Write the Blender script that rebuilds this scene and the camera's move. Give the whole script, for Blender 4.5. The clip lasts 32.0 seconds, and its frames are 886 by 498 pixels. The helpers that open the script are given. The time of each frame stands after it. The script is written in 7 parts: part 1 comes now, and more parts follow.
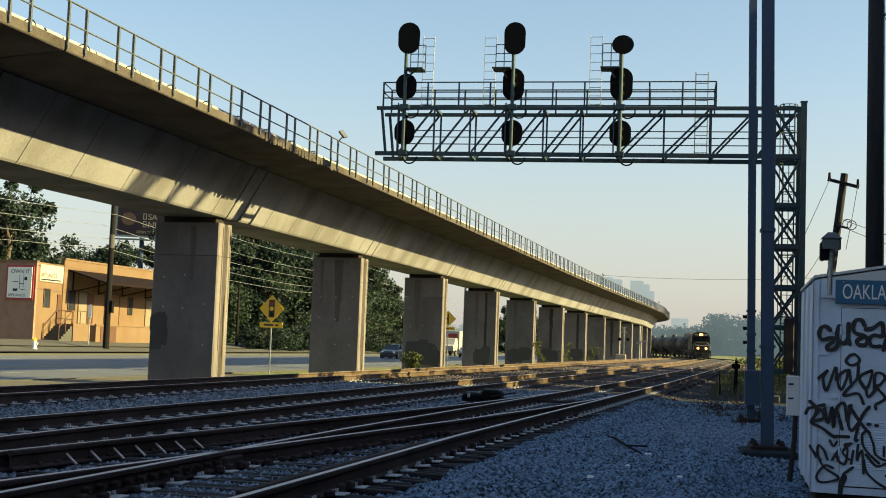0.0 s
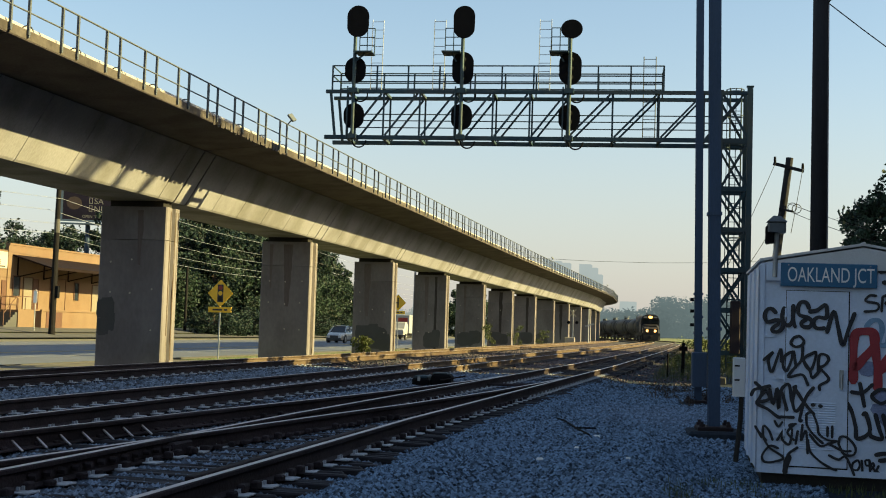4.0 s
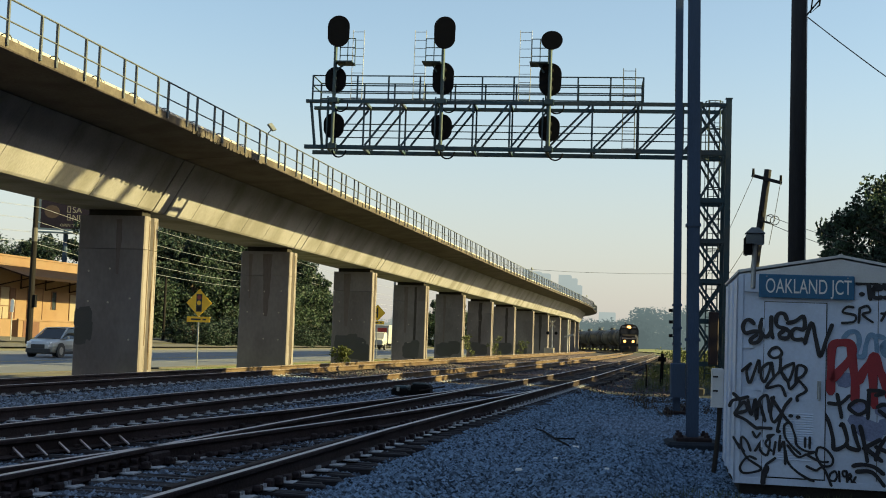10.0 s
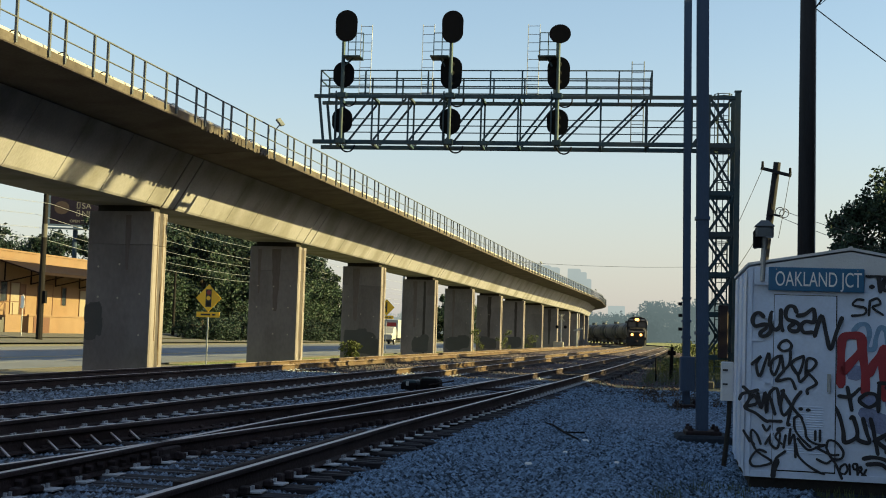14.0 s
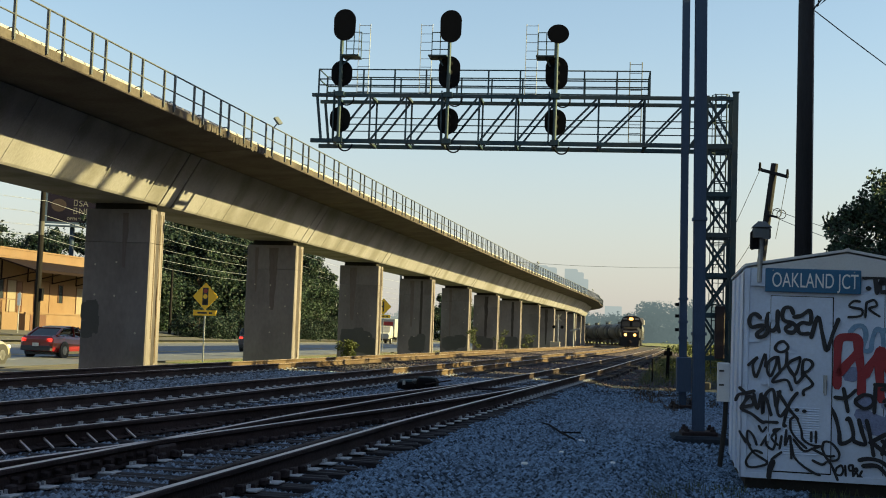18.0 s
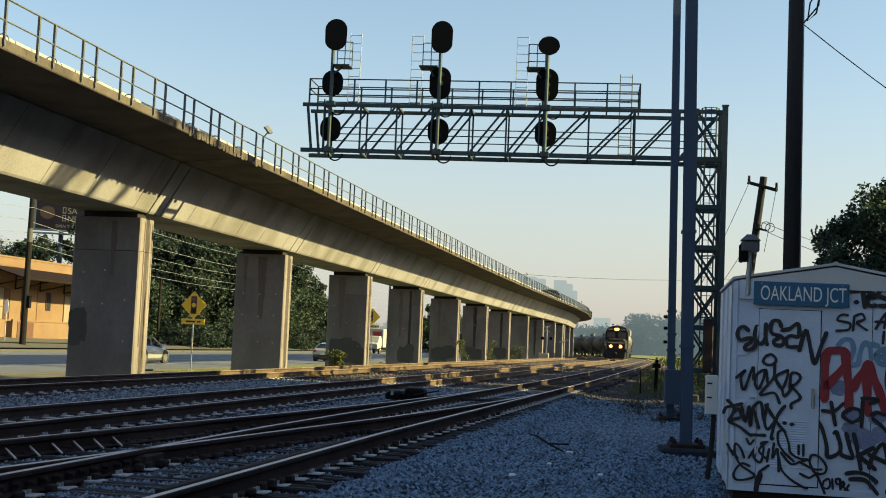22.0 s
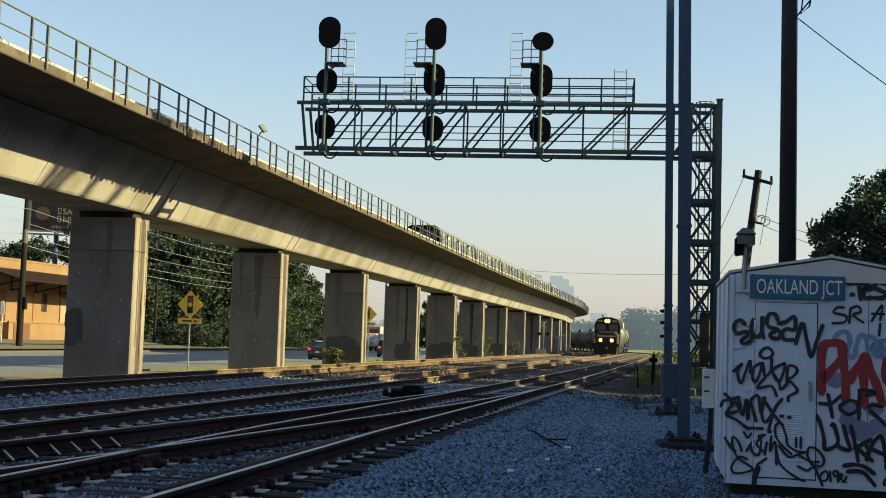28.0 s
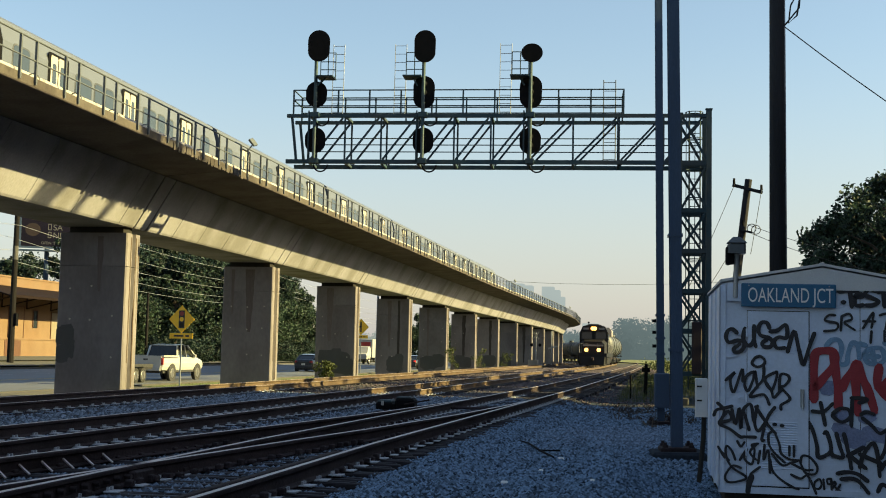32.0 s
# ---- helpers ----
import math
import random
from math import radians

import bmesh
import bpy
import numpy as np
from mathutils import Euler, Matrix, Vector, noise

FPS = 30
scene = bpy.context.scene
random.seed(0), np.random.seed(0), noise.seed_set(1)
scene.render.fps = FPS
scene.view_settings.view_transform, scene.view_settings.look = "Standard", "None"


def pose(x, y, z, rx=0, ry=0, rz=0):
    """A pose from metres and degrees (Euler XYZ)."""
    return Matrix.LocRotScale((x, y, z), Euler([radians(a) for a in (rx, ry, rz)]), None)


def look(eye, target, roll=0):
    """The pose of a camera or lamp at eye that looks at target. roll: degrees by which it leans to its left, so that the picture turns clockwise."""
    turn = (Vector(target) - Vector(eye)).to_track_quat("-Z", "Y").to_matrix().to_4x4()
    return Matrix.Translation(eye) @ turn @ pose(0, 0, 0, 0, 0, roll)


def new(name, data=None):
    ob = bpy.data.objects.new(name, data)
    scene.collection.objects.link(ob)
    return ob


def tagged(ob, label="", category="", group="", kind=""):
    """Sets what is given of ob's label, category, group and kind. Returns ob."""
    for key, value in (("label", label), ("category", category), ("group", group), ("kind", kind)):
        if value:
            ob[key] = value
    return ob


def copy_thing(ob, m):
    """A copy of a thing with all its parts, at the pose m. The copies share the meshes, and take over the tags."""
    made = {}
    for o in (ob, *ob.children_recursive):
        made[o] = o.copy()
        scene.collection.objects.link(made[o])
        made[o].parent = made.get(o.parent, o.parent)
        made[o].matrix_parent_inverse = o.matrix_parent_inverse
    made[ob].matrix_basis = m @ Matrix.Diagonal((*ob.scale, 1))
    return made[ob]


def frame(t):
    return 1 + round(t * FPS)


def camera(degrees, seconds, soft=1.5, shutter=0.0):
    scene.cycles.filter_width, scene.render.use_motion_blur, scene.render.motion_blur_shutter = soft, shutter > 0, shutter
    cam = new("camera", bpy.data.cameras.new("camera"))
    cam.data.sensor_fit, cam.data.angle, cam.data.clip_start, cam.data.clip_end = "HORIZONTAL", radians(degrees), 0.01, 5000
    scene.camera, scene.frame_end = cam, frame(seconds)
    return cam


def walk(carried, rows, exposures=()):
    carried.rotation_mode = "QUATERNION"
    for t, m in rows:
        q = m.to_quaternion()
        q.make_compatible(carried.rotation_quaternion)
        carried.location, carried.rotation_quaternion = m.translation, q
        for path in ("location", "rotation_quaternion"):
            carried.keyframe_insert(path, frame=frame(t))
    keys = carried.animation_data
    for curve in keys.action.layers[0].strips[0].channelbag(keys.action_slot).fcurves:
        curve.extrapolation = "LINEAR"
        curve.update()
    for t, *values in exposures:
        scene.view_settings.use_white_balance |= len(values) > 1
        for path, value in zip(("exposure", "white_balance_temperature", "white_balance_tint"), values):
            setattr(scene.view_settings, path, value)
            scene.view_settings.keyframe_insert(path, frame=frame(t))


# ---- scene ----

# ---------------------------------------------------------------- camera
EYE = (0.0, 0.0, 1.5)
cam = camera(40.0, 32.0, soft=1.0)
# seconds, yaw, pitch, roll
TURNS = (
    (0, 14.048, 4.403, -2.101), (0.5, 13.860, 4.515, -2.010), (1, 13.764, 4.463, -1.899), (1.5, 13.260, 4.184, -1.780),
    (2, 12.418, 4.133, -1.856), (2.5, 12.011, 3.918, -1.738), (4.5, 11.549, 3.715, -1.938), (5, 11.225, 4.381, -2.142),
    (5.5, 10.784, 4.377, -2.160), (6, 10.903, 4.336, -2.153), (6.5, 10.904, 4.290, -2.136), (7, 10.953, 4.234, -2.224),
    (7.5, 11.123, 4.035, -2.126), (8, 11.097, 3.890, -2.151), (8.5, 11.214, 3.836, -2.155), (9, 10.891, 3.776, -2.124),
    (9.5, 10.790, 3.782, -1.994), (10, 10.728, 4.242, -1.955), (10.5, 10.736, 4.343, -1.854), (11, 10.525, 4.288, -1.830),
    (11.5, 10.631, 4.241, -1.769), (12, 10.632, 4.181, -1.843), (12.5, 10.620, 4.130, -1.947), (13, 10.792, 4.073, -1.926),
    (13.5, 10.964, 4.025, -1.822), (14, 11.162, 3.960, -1.745), (14.5, 11.149, 3.909, -1.834), (16.5, 11.352, 3.713, -1.906),
    (17, 11.282, 3.674, -1.892), (17.5, 11.150, 3.770, -1.934), (18, 11.010, 3.941, -2.018), (18.5, 11.111, 3.909, -2.085),
    (19, 11.074, 3.865, -2.186), (19.5, 11.077, 3.824, -2.212), (20, 10.816, 3.801, -2.495), (20.5, 10.846, 3.768, -2.554),
    (21, 10.837, 3.779, -2.606), (21.5, 10.785, 4.148, -2.559), (22, 10.477, 4.454, -2.445), (22.5, 10.048, 4.557, -2.295),
    (23, 9.836, 4.840, -2.239), (23.5, 9.485, 4.818, -2.079), (24, 9.770, 4.763, -1.996), (24.5, 9.805, 4.708, -2.001),
    (25, 9.723, 4.659, -1.894), (25.5, 9.932, 4.591, -1.801), (27.5, 10.375, 4.342, -1.732), (28, 10.332, 4.307, -1.820),
    (28.5, 10.413, 4.247, -1.826), (29, 10.182, 4.261, -1.849), (29.5, 10.005, 4.673, -1.739), (30, 10.071, 5.028, -1.679),
    (30.5, 9.952, 5.046, -1.577), (31, 9.960, 4.972, -1.445), (31.5, 9.676, 4.944, -1.277), (32, 9.975, 4.881, -1.201),
)
walk(cam, [(t, pose(*EYE, 90 + p, r, y)) for t, y, p, r in TURNS], exposures=((0.0, 1.73, 6250, 2.0), (32.0, 1.73, 6250, 2.0)))

# ---------------------------------------------------------------- light
SUN_AZ, SUN_EL = 87.0, 25.0   # degrees clockwise from +y, and above the horizon
world = bpy.data.worlds.new("sky")
scene.world = world
world.use_nodes = True
wn, wl = world.node_tree.nodes, world.node_tree.links
sky = wn.new("ShaderNodeTexSky")
sky.sky_type = 'NISHITA'
sky.sun_disc = False
sky.sun_elevation, sky.sun_rotation = radians(SUN_EL), radians(SUN_AZ)
sky.air_density, sky.dust_density, sky.ozone_density, sky.altitude = 1.12, 1.9, 0.35, 300
wn["Background"].inputs["Strength"].default_value = 0.060
# morning haze: the sky pales and warms evenly towards the horizon all round
dirn, split, fade, veil = (wn.new(k) for k in ("ShaderNodeTexCoord", "ShaderNodeSeparateXYZ", "ShaderNodeMapRange", "ShaderNodeMix"))
fade.interpolation_type = 'SMOOTHSTEP'
fade.inputs["From Min"].default_value, fade.inputs["From Max"].default_value = -0.02, 0.27
fade.inputs["To Min"].default_value, fade.inputs["To Max"].default_value = 0.72, 0.08
veil.data_type = 'RGBA'
veil.inputs["B"].default_value = (3.45, 3.02, 2.95, 1)
wl.new(dirn.outputs["Generated"], split.inputs[0])
wl.new(split.outputs["Z"], fade.inputs["Value"])
wl.new(fade.outputs["Result"], veil.inputs["Factor"])
wl.new(sky.outputs["Color"], veil.inputs["A"])
wl.new(veil.outputs["Result"], wn["Background"].inputs["Color"])
sun_data = bpy.data.lights.new("sun", 'SUN')
sun_data.energy, sun_data.angle, sun_data.color = 5.0, radians(0.3), (1.0, 0.785, 0.33)
sun = new("sun", sun_data)
sa, se = radians(SUN_AZ), radians(SUN_EL)
sun.matrix_world = look((60, 0, 60), (60 - math.sin(sa) * math.cos(se), -math.cos(sa) * math.cos(se), 60 - math.sin(se)))


# ---------------------------------------------------------------- materials
def srgb(r, g, b):
    return tuple((c / 255 / 12.92) if c < 10 else ((c / 255 + 0.055) / 1.055) ** 2.4 for c in (r, g, b))


def material(name, base, rough=0.8, metal=0.0, spread=0.25, scale=6.0, fine=60.0, bump=0.2, tint=None, tint_scale=0.7,
             tint_amount=0.35, emit=None, emit_strength=0.0, island=0.0, stretch=(1, 1, 1), coords="Object", vary=False, spec=0.5):
    """A procedural surface: base colour varied at two scales, a second tone in patches, relief."""
    m = bpy.data.materials.new(name)
    m.use_nodes = True
    n, l = m.node_tree.nodes, m.node_tree.links
    b = n["Principled BSDF"]
    tc = n.new("ShaderNodeTexCoord")
    mp = n.new("ShaderNodeMapping")
    mp.inputs["Scale"].default_value = stretch
    l.new(tc.outputs[coords], mp.inputs["Vector"])
    if vary:
        oi, far = n.new("ShaderNodeObjectInfo"), n.new("ShaderNodeMath")
        far.operation = 'MULTIPLY'
        far.inputs[1].default_value = 90.0
        l.new(oi.outputs["Random"], far.inputs[0])
        l.new(far.outputs[0], mp.inputs["Location"])

    def tex(s, d=4):
        t = n.new("ShaderNodeTexNoise")
        t.inputs["Scale"].default_value, t.inputs["Detail"].default_value = s, d
        l.new(mp.outputs["Vector"], t.inputs["Vector"])
        return t
    big, small = tex(scale), tex(fine, 3)
    add = n.new("ShaderNodeMath")
    add.operation = 'ADD'
    l.new(big.outputs["Fac"], add.inputs[0])
    l.new(small.outputs["Fac"], add.inputs[1])
    val = n.new("ShaderNodeMapRange")
    val.inputs["From Min"].default_value, val.inputs["From Max"].default_value = 0.6, 1.4
    val.inputs["To Min"].default_value, val.inputs["To Max"].default_value = 1 - spread, 1 + spread
    l.new(add.outputs[0], val.inputs["Value"])
    colour = None
    if tint is not None:
        mask = tex(tint_scale, 5)
        ramp = n.new("ShaderNodeMapRange")
        ramp.inputs["From Min"].default_value, ramp.inputs["From Max"].default_value = 0.45, 0.62
        ramp.inputs["To Max"].default_value = tint_amount
        l.new(mask.outputs["Fac"], ramp.inputs["Value"])
        mixt = n.new("ShaderNodeMix")
        mixt.data_type = 'RGBA'
        mixt.inputs["A"].default_value, mixt.inputs["B"].default_value = (*base, 1), (*tint, 1)
        l.new(ramp.outputs["Result"], mixt.inputs["Factor"])
        colour = mixt.outputs["Result"]
    mul = n.new("ShaderNodeVectorMath")
    mul.operation = 'SCALE'
    if colour:
        l.new(colour, mul.inputs[0])
    else:
        mul.inputs[0].default_value = base
    l.new(val.outputs["Result"], mul.inputs["Scale"])
    out = mul.outputs["Vector"]
    if island:
        geo = n.new("ShaderNodeNewGeometry")
        rv = n.new("ShaderNodeMapRange")
        rv.inputs["To Min"].default_value, rv.inputs["To Max"].default_value = 1 - island, 1 + island
        l.new(geo.outputs["Random Per Island"], rv.inputs["Value"])
        mul2 = n.new("ShaderNodeVectorMath")
        mul2.operation = 'SCALE'
        l.new(out, mul2.inputs[0])
        l.new(rv.outputs["Result"], mul2.inputs["Scale"])
        out = mul2.outputs["Vector"]
    l.new(out, b.inputs["Base Color"])
    b.inputs["Roughness"].default_value, b.inputs["Metallic"].default_value = rough, metal
    b.inputs["Specular IOR Level"].default_value = spec
    if bump:
        bp = n.new("ShaderNodeBump")
        bp.inputs["Strength"].default_value, bp.inputs["Distance"].default_value = bump, 0.02
        l.new(small.outputs["Fac"], bp.inputs["Height"])
        l.new(bp.outputs["Normal"], b.inputs["Normal"])
    if emit:
        b.inputs["Emission Color"].default_value, b.inputs["Emission Strength"].default_value = (*emit, 1), emit_strength
    return m


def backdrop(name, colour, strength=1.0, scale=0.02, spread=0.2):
    """Far distance as a self-glowing colour, with the haze painted into it."""
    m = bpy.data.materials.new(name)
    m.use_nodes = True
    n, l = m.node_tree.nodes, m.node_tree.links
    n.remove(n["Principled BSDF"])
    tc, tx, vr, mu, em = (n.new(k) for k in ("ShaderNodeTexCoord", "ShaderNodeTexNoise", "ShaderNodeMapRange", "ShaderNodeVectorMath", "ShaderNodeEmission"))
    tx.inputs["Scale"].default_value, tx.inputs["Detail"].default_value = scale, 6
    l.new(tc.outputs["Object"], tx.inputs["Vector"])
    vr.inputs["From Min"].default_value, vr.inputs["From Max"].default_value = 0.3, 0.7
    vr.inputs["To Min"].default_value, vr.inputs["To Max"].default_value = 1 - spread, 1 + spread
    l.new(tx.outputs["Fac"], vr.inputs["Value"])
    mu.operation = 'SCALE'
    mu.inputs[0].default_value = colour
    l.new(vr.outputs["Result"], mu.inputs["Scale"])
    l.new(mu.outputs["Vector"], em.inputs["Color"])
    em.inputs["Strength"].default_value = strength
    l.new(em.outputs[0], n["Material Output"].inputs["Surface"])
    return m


def foliage(name, base, island=0.45):
    m = material(name, base, rough=0.6, spread=0.3, scale=0.6, fine=4.0, bump=0.0, island=island, coords="Object", spec=0.3)
    n, l = m.node_tree.nodes, m.node_tree.links
    b = n["Principled BSDF"]
    tr = n.new("ShaderNodeBsdfTranslucent")
    mx = n.new("ShaderNodeMixShader")
    mx.inputs[0].default_value = 0.3
    src = b.inputs["Base Color"].links[0].from_socket
    l.new(src, tr.inputs["Color"])
    l.new(b.outputs[0], mx.inputs[1])
    l.new(tr.outputs[0], mx.inputs[2])
    l.new(mx.outputs[0], n["Material Output"].inputs["Surface"])
    return m


def glass(name, tint=(0.02, 0.025, 0.03), rough=0.08):
    m = material(name, tint, rough=rough, spread=0.1, bump=0.0)
    return m


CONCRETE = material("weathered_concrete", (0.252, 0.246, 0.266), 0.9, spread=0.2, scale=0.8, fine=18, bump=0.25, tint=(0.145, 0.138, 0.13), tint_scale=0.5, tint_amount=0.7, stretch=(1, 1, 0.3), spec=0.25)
PIER = material("pier_concrete", (0.172, 0.157, 0.164), 0.9, spread=0.17, scale=0.9, fine=9, bump=0.25, tint=(0.118, 0.105, 0.109), tint_scale=0.55, tint_amount=0.7, stretch=(1, 1, 0.5), vary=True, spec=0.2)
PATCH = material("grey_paint_patch", (0.075, 0.074, 0.076), 0.85, spread=0.12, scale=1.5, spec=0.2)
# deck stain, with the underside's shade also put into the darker base
DECK = material("stained_shaded_deck_concrete", (0.132, 0.113, 0.114), 0.9, spread=0.25, scale=0.9, fine=14, bump=0.3, tint=(0.080, 0.066, 0.066), tint_scale=0.7, tint_amount=0.7, spec=0.2)
STAIN = material("damp_stain", (0.055, 0.036, 0.022), 0.9, spread=0.3, scale=2.0, stretch=(1, 1, 0.2))
WATERMARK = material("dark_water_stain", (0.052, 0.046, 0.046), 0.9, spread=0.35, scale=1.5, fine=20, stretch=(1, 1, 0.15), spec=0.15)
RUSTMARK = material("brown_water_stain", (0.128, 0.108, 0.106), 0.9, spread=0.2, scale=1.5, fine=20, stretch=(1, 1, 0.15), spec=0.15)
DARKGAP = material("dark_joint", (0.03, 0.028, 0.026), 0.95, spec=0.1)
GALV = material("galvanised_steel", (0.34, 0.35, 0.36), 0.5, 0.7, spread=0.15, scale=4)
RAILSTEEL = material("weathered_handrail", (0.085, 0.095, 0.105), 0.6, 0.3, spread=0.2)
PARAPET = material("pale_concrete", (0.36, 0.33, 0.28), 0.85, spread=0.15, scale=1.0, tint=(0.40, 0.36, 0.30), tint_scale=0.6, tint_amount=0.6)
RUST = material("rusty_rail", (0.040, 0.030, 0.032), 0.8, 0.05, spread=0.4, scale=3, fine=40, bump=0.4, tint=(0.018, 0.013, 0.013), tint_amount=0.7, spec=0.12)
# paler gold copy of the rail rust, with sunlight put into the colour
RUSTSUN = material("sunlit_rusty_rail", (0.088, 0.062, 0.040), 0.8, 0.0, spread=0.35, scale=3, fine=40, bump=0.4, tint=(0.05, 0.026, 0.014), tint_amount=0.6, spec=0.2)
PLATESTEEL = material("worn_tie_plate", (0.36, 0.37, 0.40), 0.6, 0.1, spread=0.4, scale=5)
BALLASTSTONE = material("crushed_ballast_stone", (0.128, 0.164, 0.222), 0.92, spread=0.3, scale=4, fine=30, bump=0.4, island=0.75, spec=0.2)
# rust dust plus the sunlit tone of the far stones, in one colour
BROWNSTONE = material("sunlit_rust_dusted_stone", (0.080, 0.066, 0.074), 0.92, spread=0.3, scale=4, fine=30, bump=0.4, island=0.6, spec=0.2)
DECKEDGE = material("weathered_deck_edge", (0.082, 0.071, 0.062), 0.9, spread=0.3, scale=1.2, fine=10, bump=0.3, tint=(0.045, 0.038, 0.034), tint_scale=0.9, tint_amount=0.8, spec=0.2)
EARTH = material("pale_bare_earth", (0.080, 0.072, 0.060), 0.95, spread=0.3, scale=0.5, fine=6, bump=0.8, tint=(0.09, 0.085, 0.045), tint_scale=0.35, tint_amount=0.6)
SHINE = material("worn_rail_head", (0.52, 0.45, 0.44), 0.5, 0.55, spread=0.15, scale=2, bump=0.05)
TIE = material("creosote_timber", (0.030, 0.027, 0.030), 0.9, spread=0.5, scale=3, fine=30, bump=0.6, stretch=(0.3, 3, 3), tint=(0.105, 0.105, 0.115), tint_scale=2.6, tint_amount=0.7, spec=0.1)
BALLAST = material("granite_ballast", (0.050, 0.054, 0.064), 0.92, spread=0.35, scale=2.5, fine=14, bump=1.0, tint=(0.075, 0.056, 0.044), tint_scale=0.22, tint_amount=0.7, coords="Object", spec=0.15)
GRAVEL = material("loose_gravel", (0.115, 0.168, 0.242), 0.9, spread=0.2, scale=3, fine=30, bump=0.5, island=0.9, spec=0.2)
PALEGRAVEL = material("fresh_pale_gravel", (0.15, 0.20, 0.28), 0.9, spread=0.2, scale=3, fine=30, bump=0.5, island=0.6, spec=0.2)
# near-black blue: shade between the stones is put into the dirt colour
SHADEDIRT = material("shaded_gravel_dirt", (0.017, 0.025, 0.037), 0.95, spread=0.4, scale=0.9, fine=12, bump=1.0, tint=(0.030, 0.034, 0.040), tint_scale=0.25, tint_amount=0.6, spec=0.15)
GRASSGROUND = material("mown_grass", (0.095, 0.12, 0.026), 0.95, spread=0.4, scale=0.4, fine=5, bump=0.8, tint=(0.11, 0.08, 0.04), tint_scale=0.18, tint_amount=0.8)
ASPHALT = material("grey_asphalt", (0.100, 0.106, 0.118), 0.6, spread=0.15, scale=0.3, fine=12, bump=0.2, tint=(0.09, 0.093, 0.10), tint_scale=0.12, tint_amount=0.7)
KERB = material("kerb_concrete", (0.055, 0.053, 0.05), 0.9, spread=0.2, scale=1.0)
SIDEWALK = material("pavement_concrete", (0.055, 0.054, 0.051), 0.9, spread=0.2, scale=0.5, tint=(0.07, 0.066, 0.056), tint_amount=0.6)
WHITELINE = material("road_paint_white", (0.34, 0.34, 0.33), 0.8, spread=0.3, scale=1.5)
YELLOWLINE = material("road_paint_yellow", (0.50, 0.34, 0.06), 0.8, spread=0.3, scale=1.5)
TRUSS = material("green_grey_truss_paint", (0.022, 0.048, 0.062), 0.6, 0.05, spread=0.2, scale=3, tint=(0.07, 0.06, 0.05), tint_amount=0.4, spec=0.35)
NAVY = material("dark_billboard_vinyl", (0.010, 0.009, 0.018), 0.9, spread=0.3, scale=0.8, spec=0.05)
BOARDTEXT = material("dull_billboard_lettering", (0.10, 0.10, 0.105), 0.9, spread=0.1)
BLACK = material("matt_black", (0.004, 0.004, 0.005), 0.8, spread=0.2, spec=0.12)
COLUMN = material("blue_grey_column", (0.045, 0.072, 0.125), 0.6, 0.1, spread=0.15, scale=1.0, tint=(0.04, 0.055, 0.085), tint_amount=0.5, stretch=(1, 1, 0.25), spec=0.3)
WOOD = material("weathered_pole_wood", (0.028, 0.028, 0.032), 0.9, spread=0.35, scale=2, fine=30, bump=0.5, stretch=(4, 4, 0.25), spec=0.2)
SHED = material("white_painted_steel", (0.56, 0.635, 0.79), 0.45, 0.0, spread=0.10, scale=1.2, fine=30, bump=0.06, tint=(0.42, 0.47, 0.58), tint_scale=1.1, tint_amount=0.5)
SHEDROOF = material("shed_roof_steel", (0.55, 0.55, 0.56), 0.5, 0.1, spread=0.1, scale=1.5, tint=(0.36, 0.33, 0.31), tint_amount=0.4)
SIGNBLUE = material("blue_sign_enamel", (0.010, 0.10, 0.215), 0.4, spread=0.12, scale=3)
SIGNWHITE = material("white_sign_letters", (0.72, 0.72, 0.70), 0.5, spread=0.05)
INK = material("black_spray_paint", (0.006, 0.007, 0.014), 0.45, spread=0.2)
REDSPRAY = material("red_spray_paint", (0.28, 0.02, 0.03), 0.5, spread=0.2)
LILACSPRAY = material("thin_lilac_spray_paint", (0.19, 0.22, 0.36), 0.55, spread=0.35, scale=4)
BLUESPRAY = material("pale_blue_spray_paint", (0.17, 0.28, 0.42), 0.55, spread=0.25, scale=4)
SIGNYELLOW = material("yellow_warning_sign", (0.90, 0.52, 0.014), 0.5, spread=0.06)
SIGNRED = material("red_disc", (0.24, 0.02, 0.02), 0.5)
STUCCO = material("ochre_painted_masonry", (0.147, 0.094, 0.053), 0.9, spread=0.15, scale=0.8, fine=10, bump=0.2, tint=(0.135, 0.075, 0.035), tint_scale=0.35, tint_amount=0.5)
BRICKRED = material("dull_brick", (0.25, 0.148, 0.108), 0.9, spread=0.25, scale=2.0, fine=12, bump=0.3)
BROWN = material("brown_painted_wood", (0.075, 0.032, 0.016), 0.7, spread=0.2)
AWNING = material("dark_awning_metal", (0.012, 0.007, 0.006), 0.8, 0.0, spread=0.3, spec=0.1)
PALEDOOR = material("cream_door_paint", (0.17, 0.145, 0.105), 0.7, spread=0.12)
WINDOW = glass("dark_window_glass")
BARK = material("tree_bark", (0.10, 0.075, 0.055), 0.95, spread=0.3, scale=4, bump=0.6)
LEAF = foliage("tree_leaves", (0.027, 0.046, 0.028), 0.8)
LEAFDARK = foliage("dark_tree_leaves", (0.018, 0.033, 0.025), 0.9)
WEED = foliage("weeds", (0.065, 0.08, 0.026))
DRYWEED = foliage("dry_weeds", (0.040, 0.030, 0.022))
POLEBLACK = material("plain_black_pole", (0.010, 0.009, 0.009), 0.9, spread=0.3, spec=0.15)
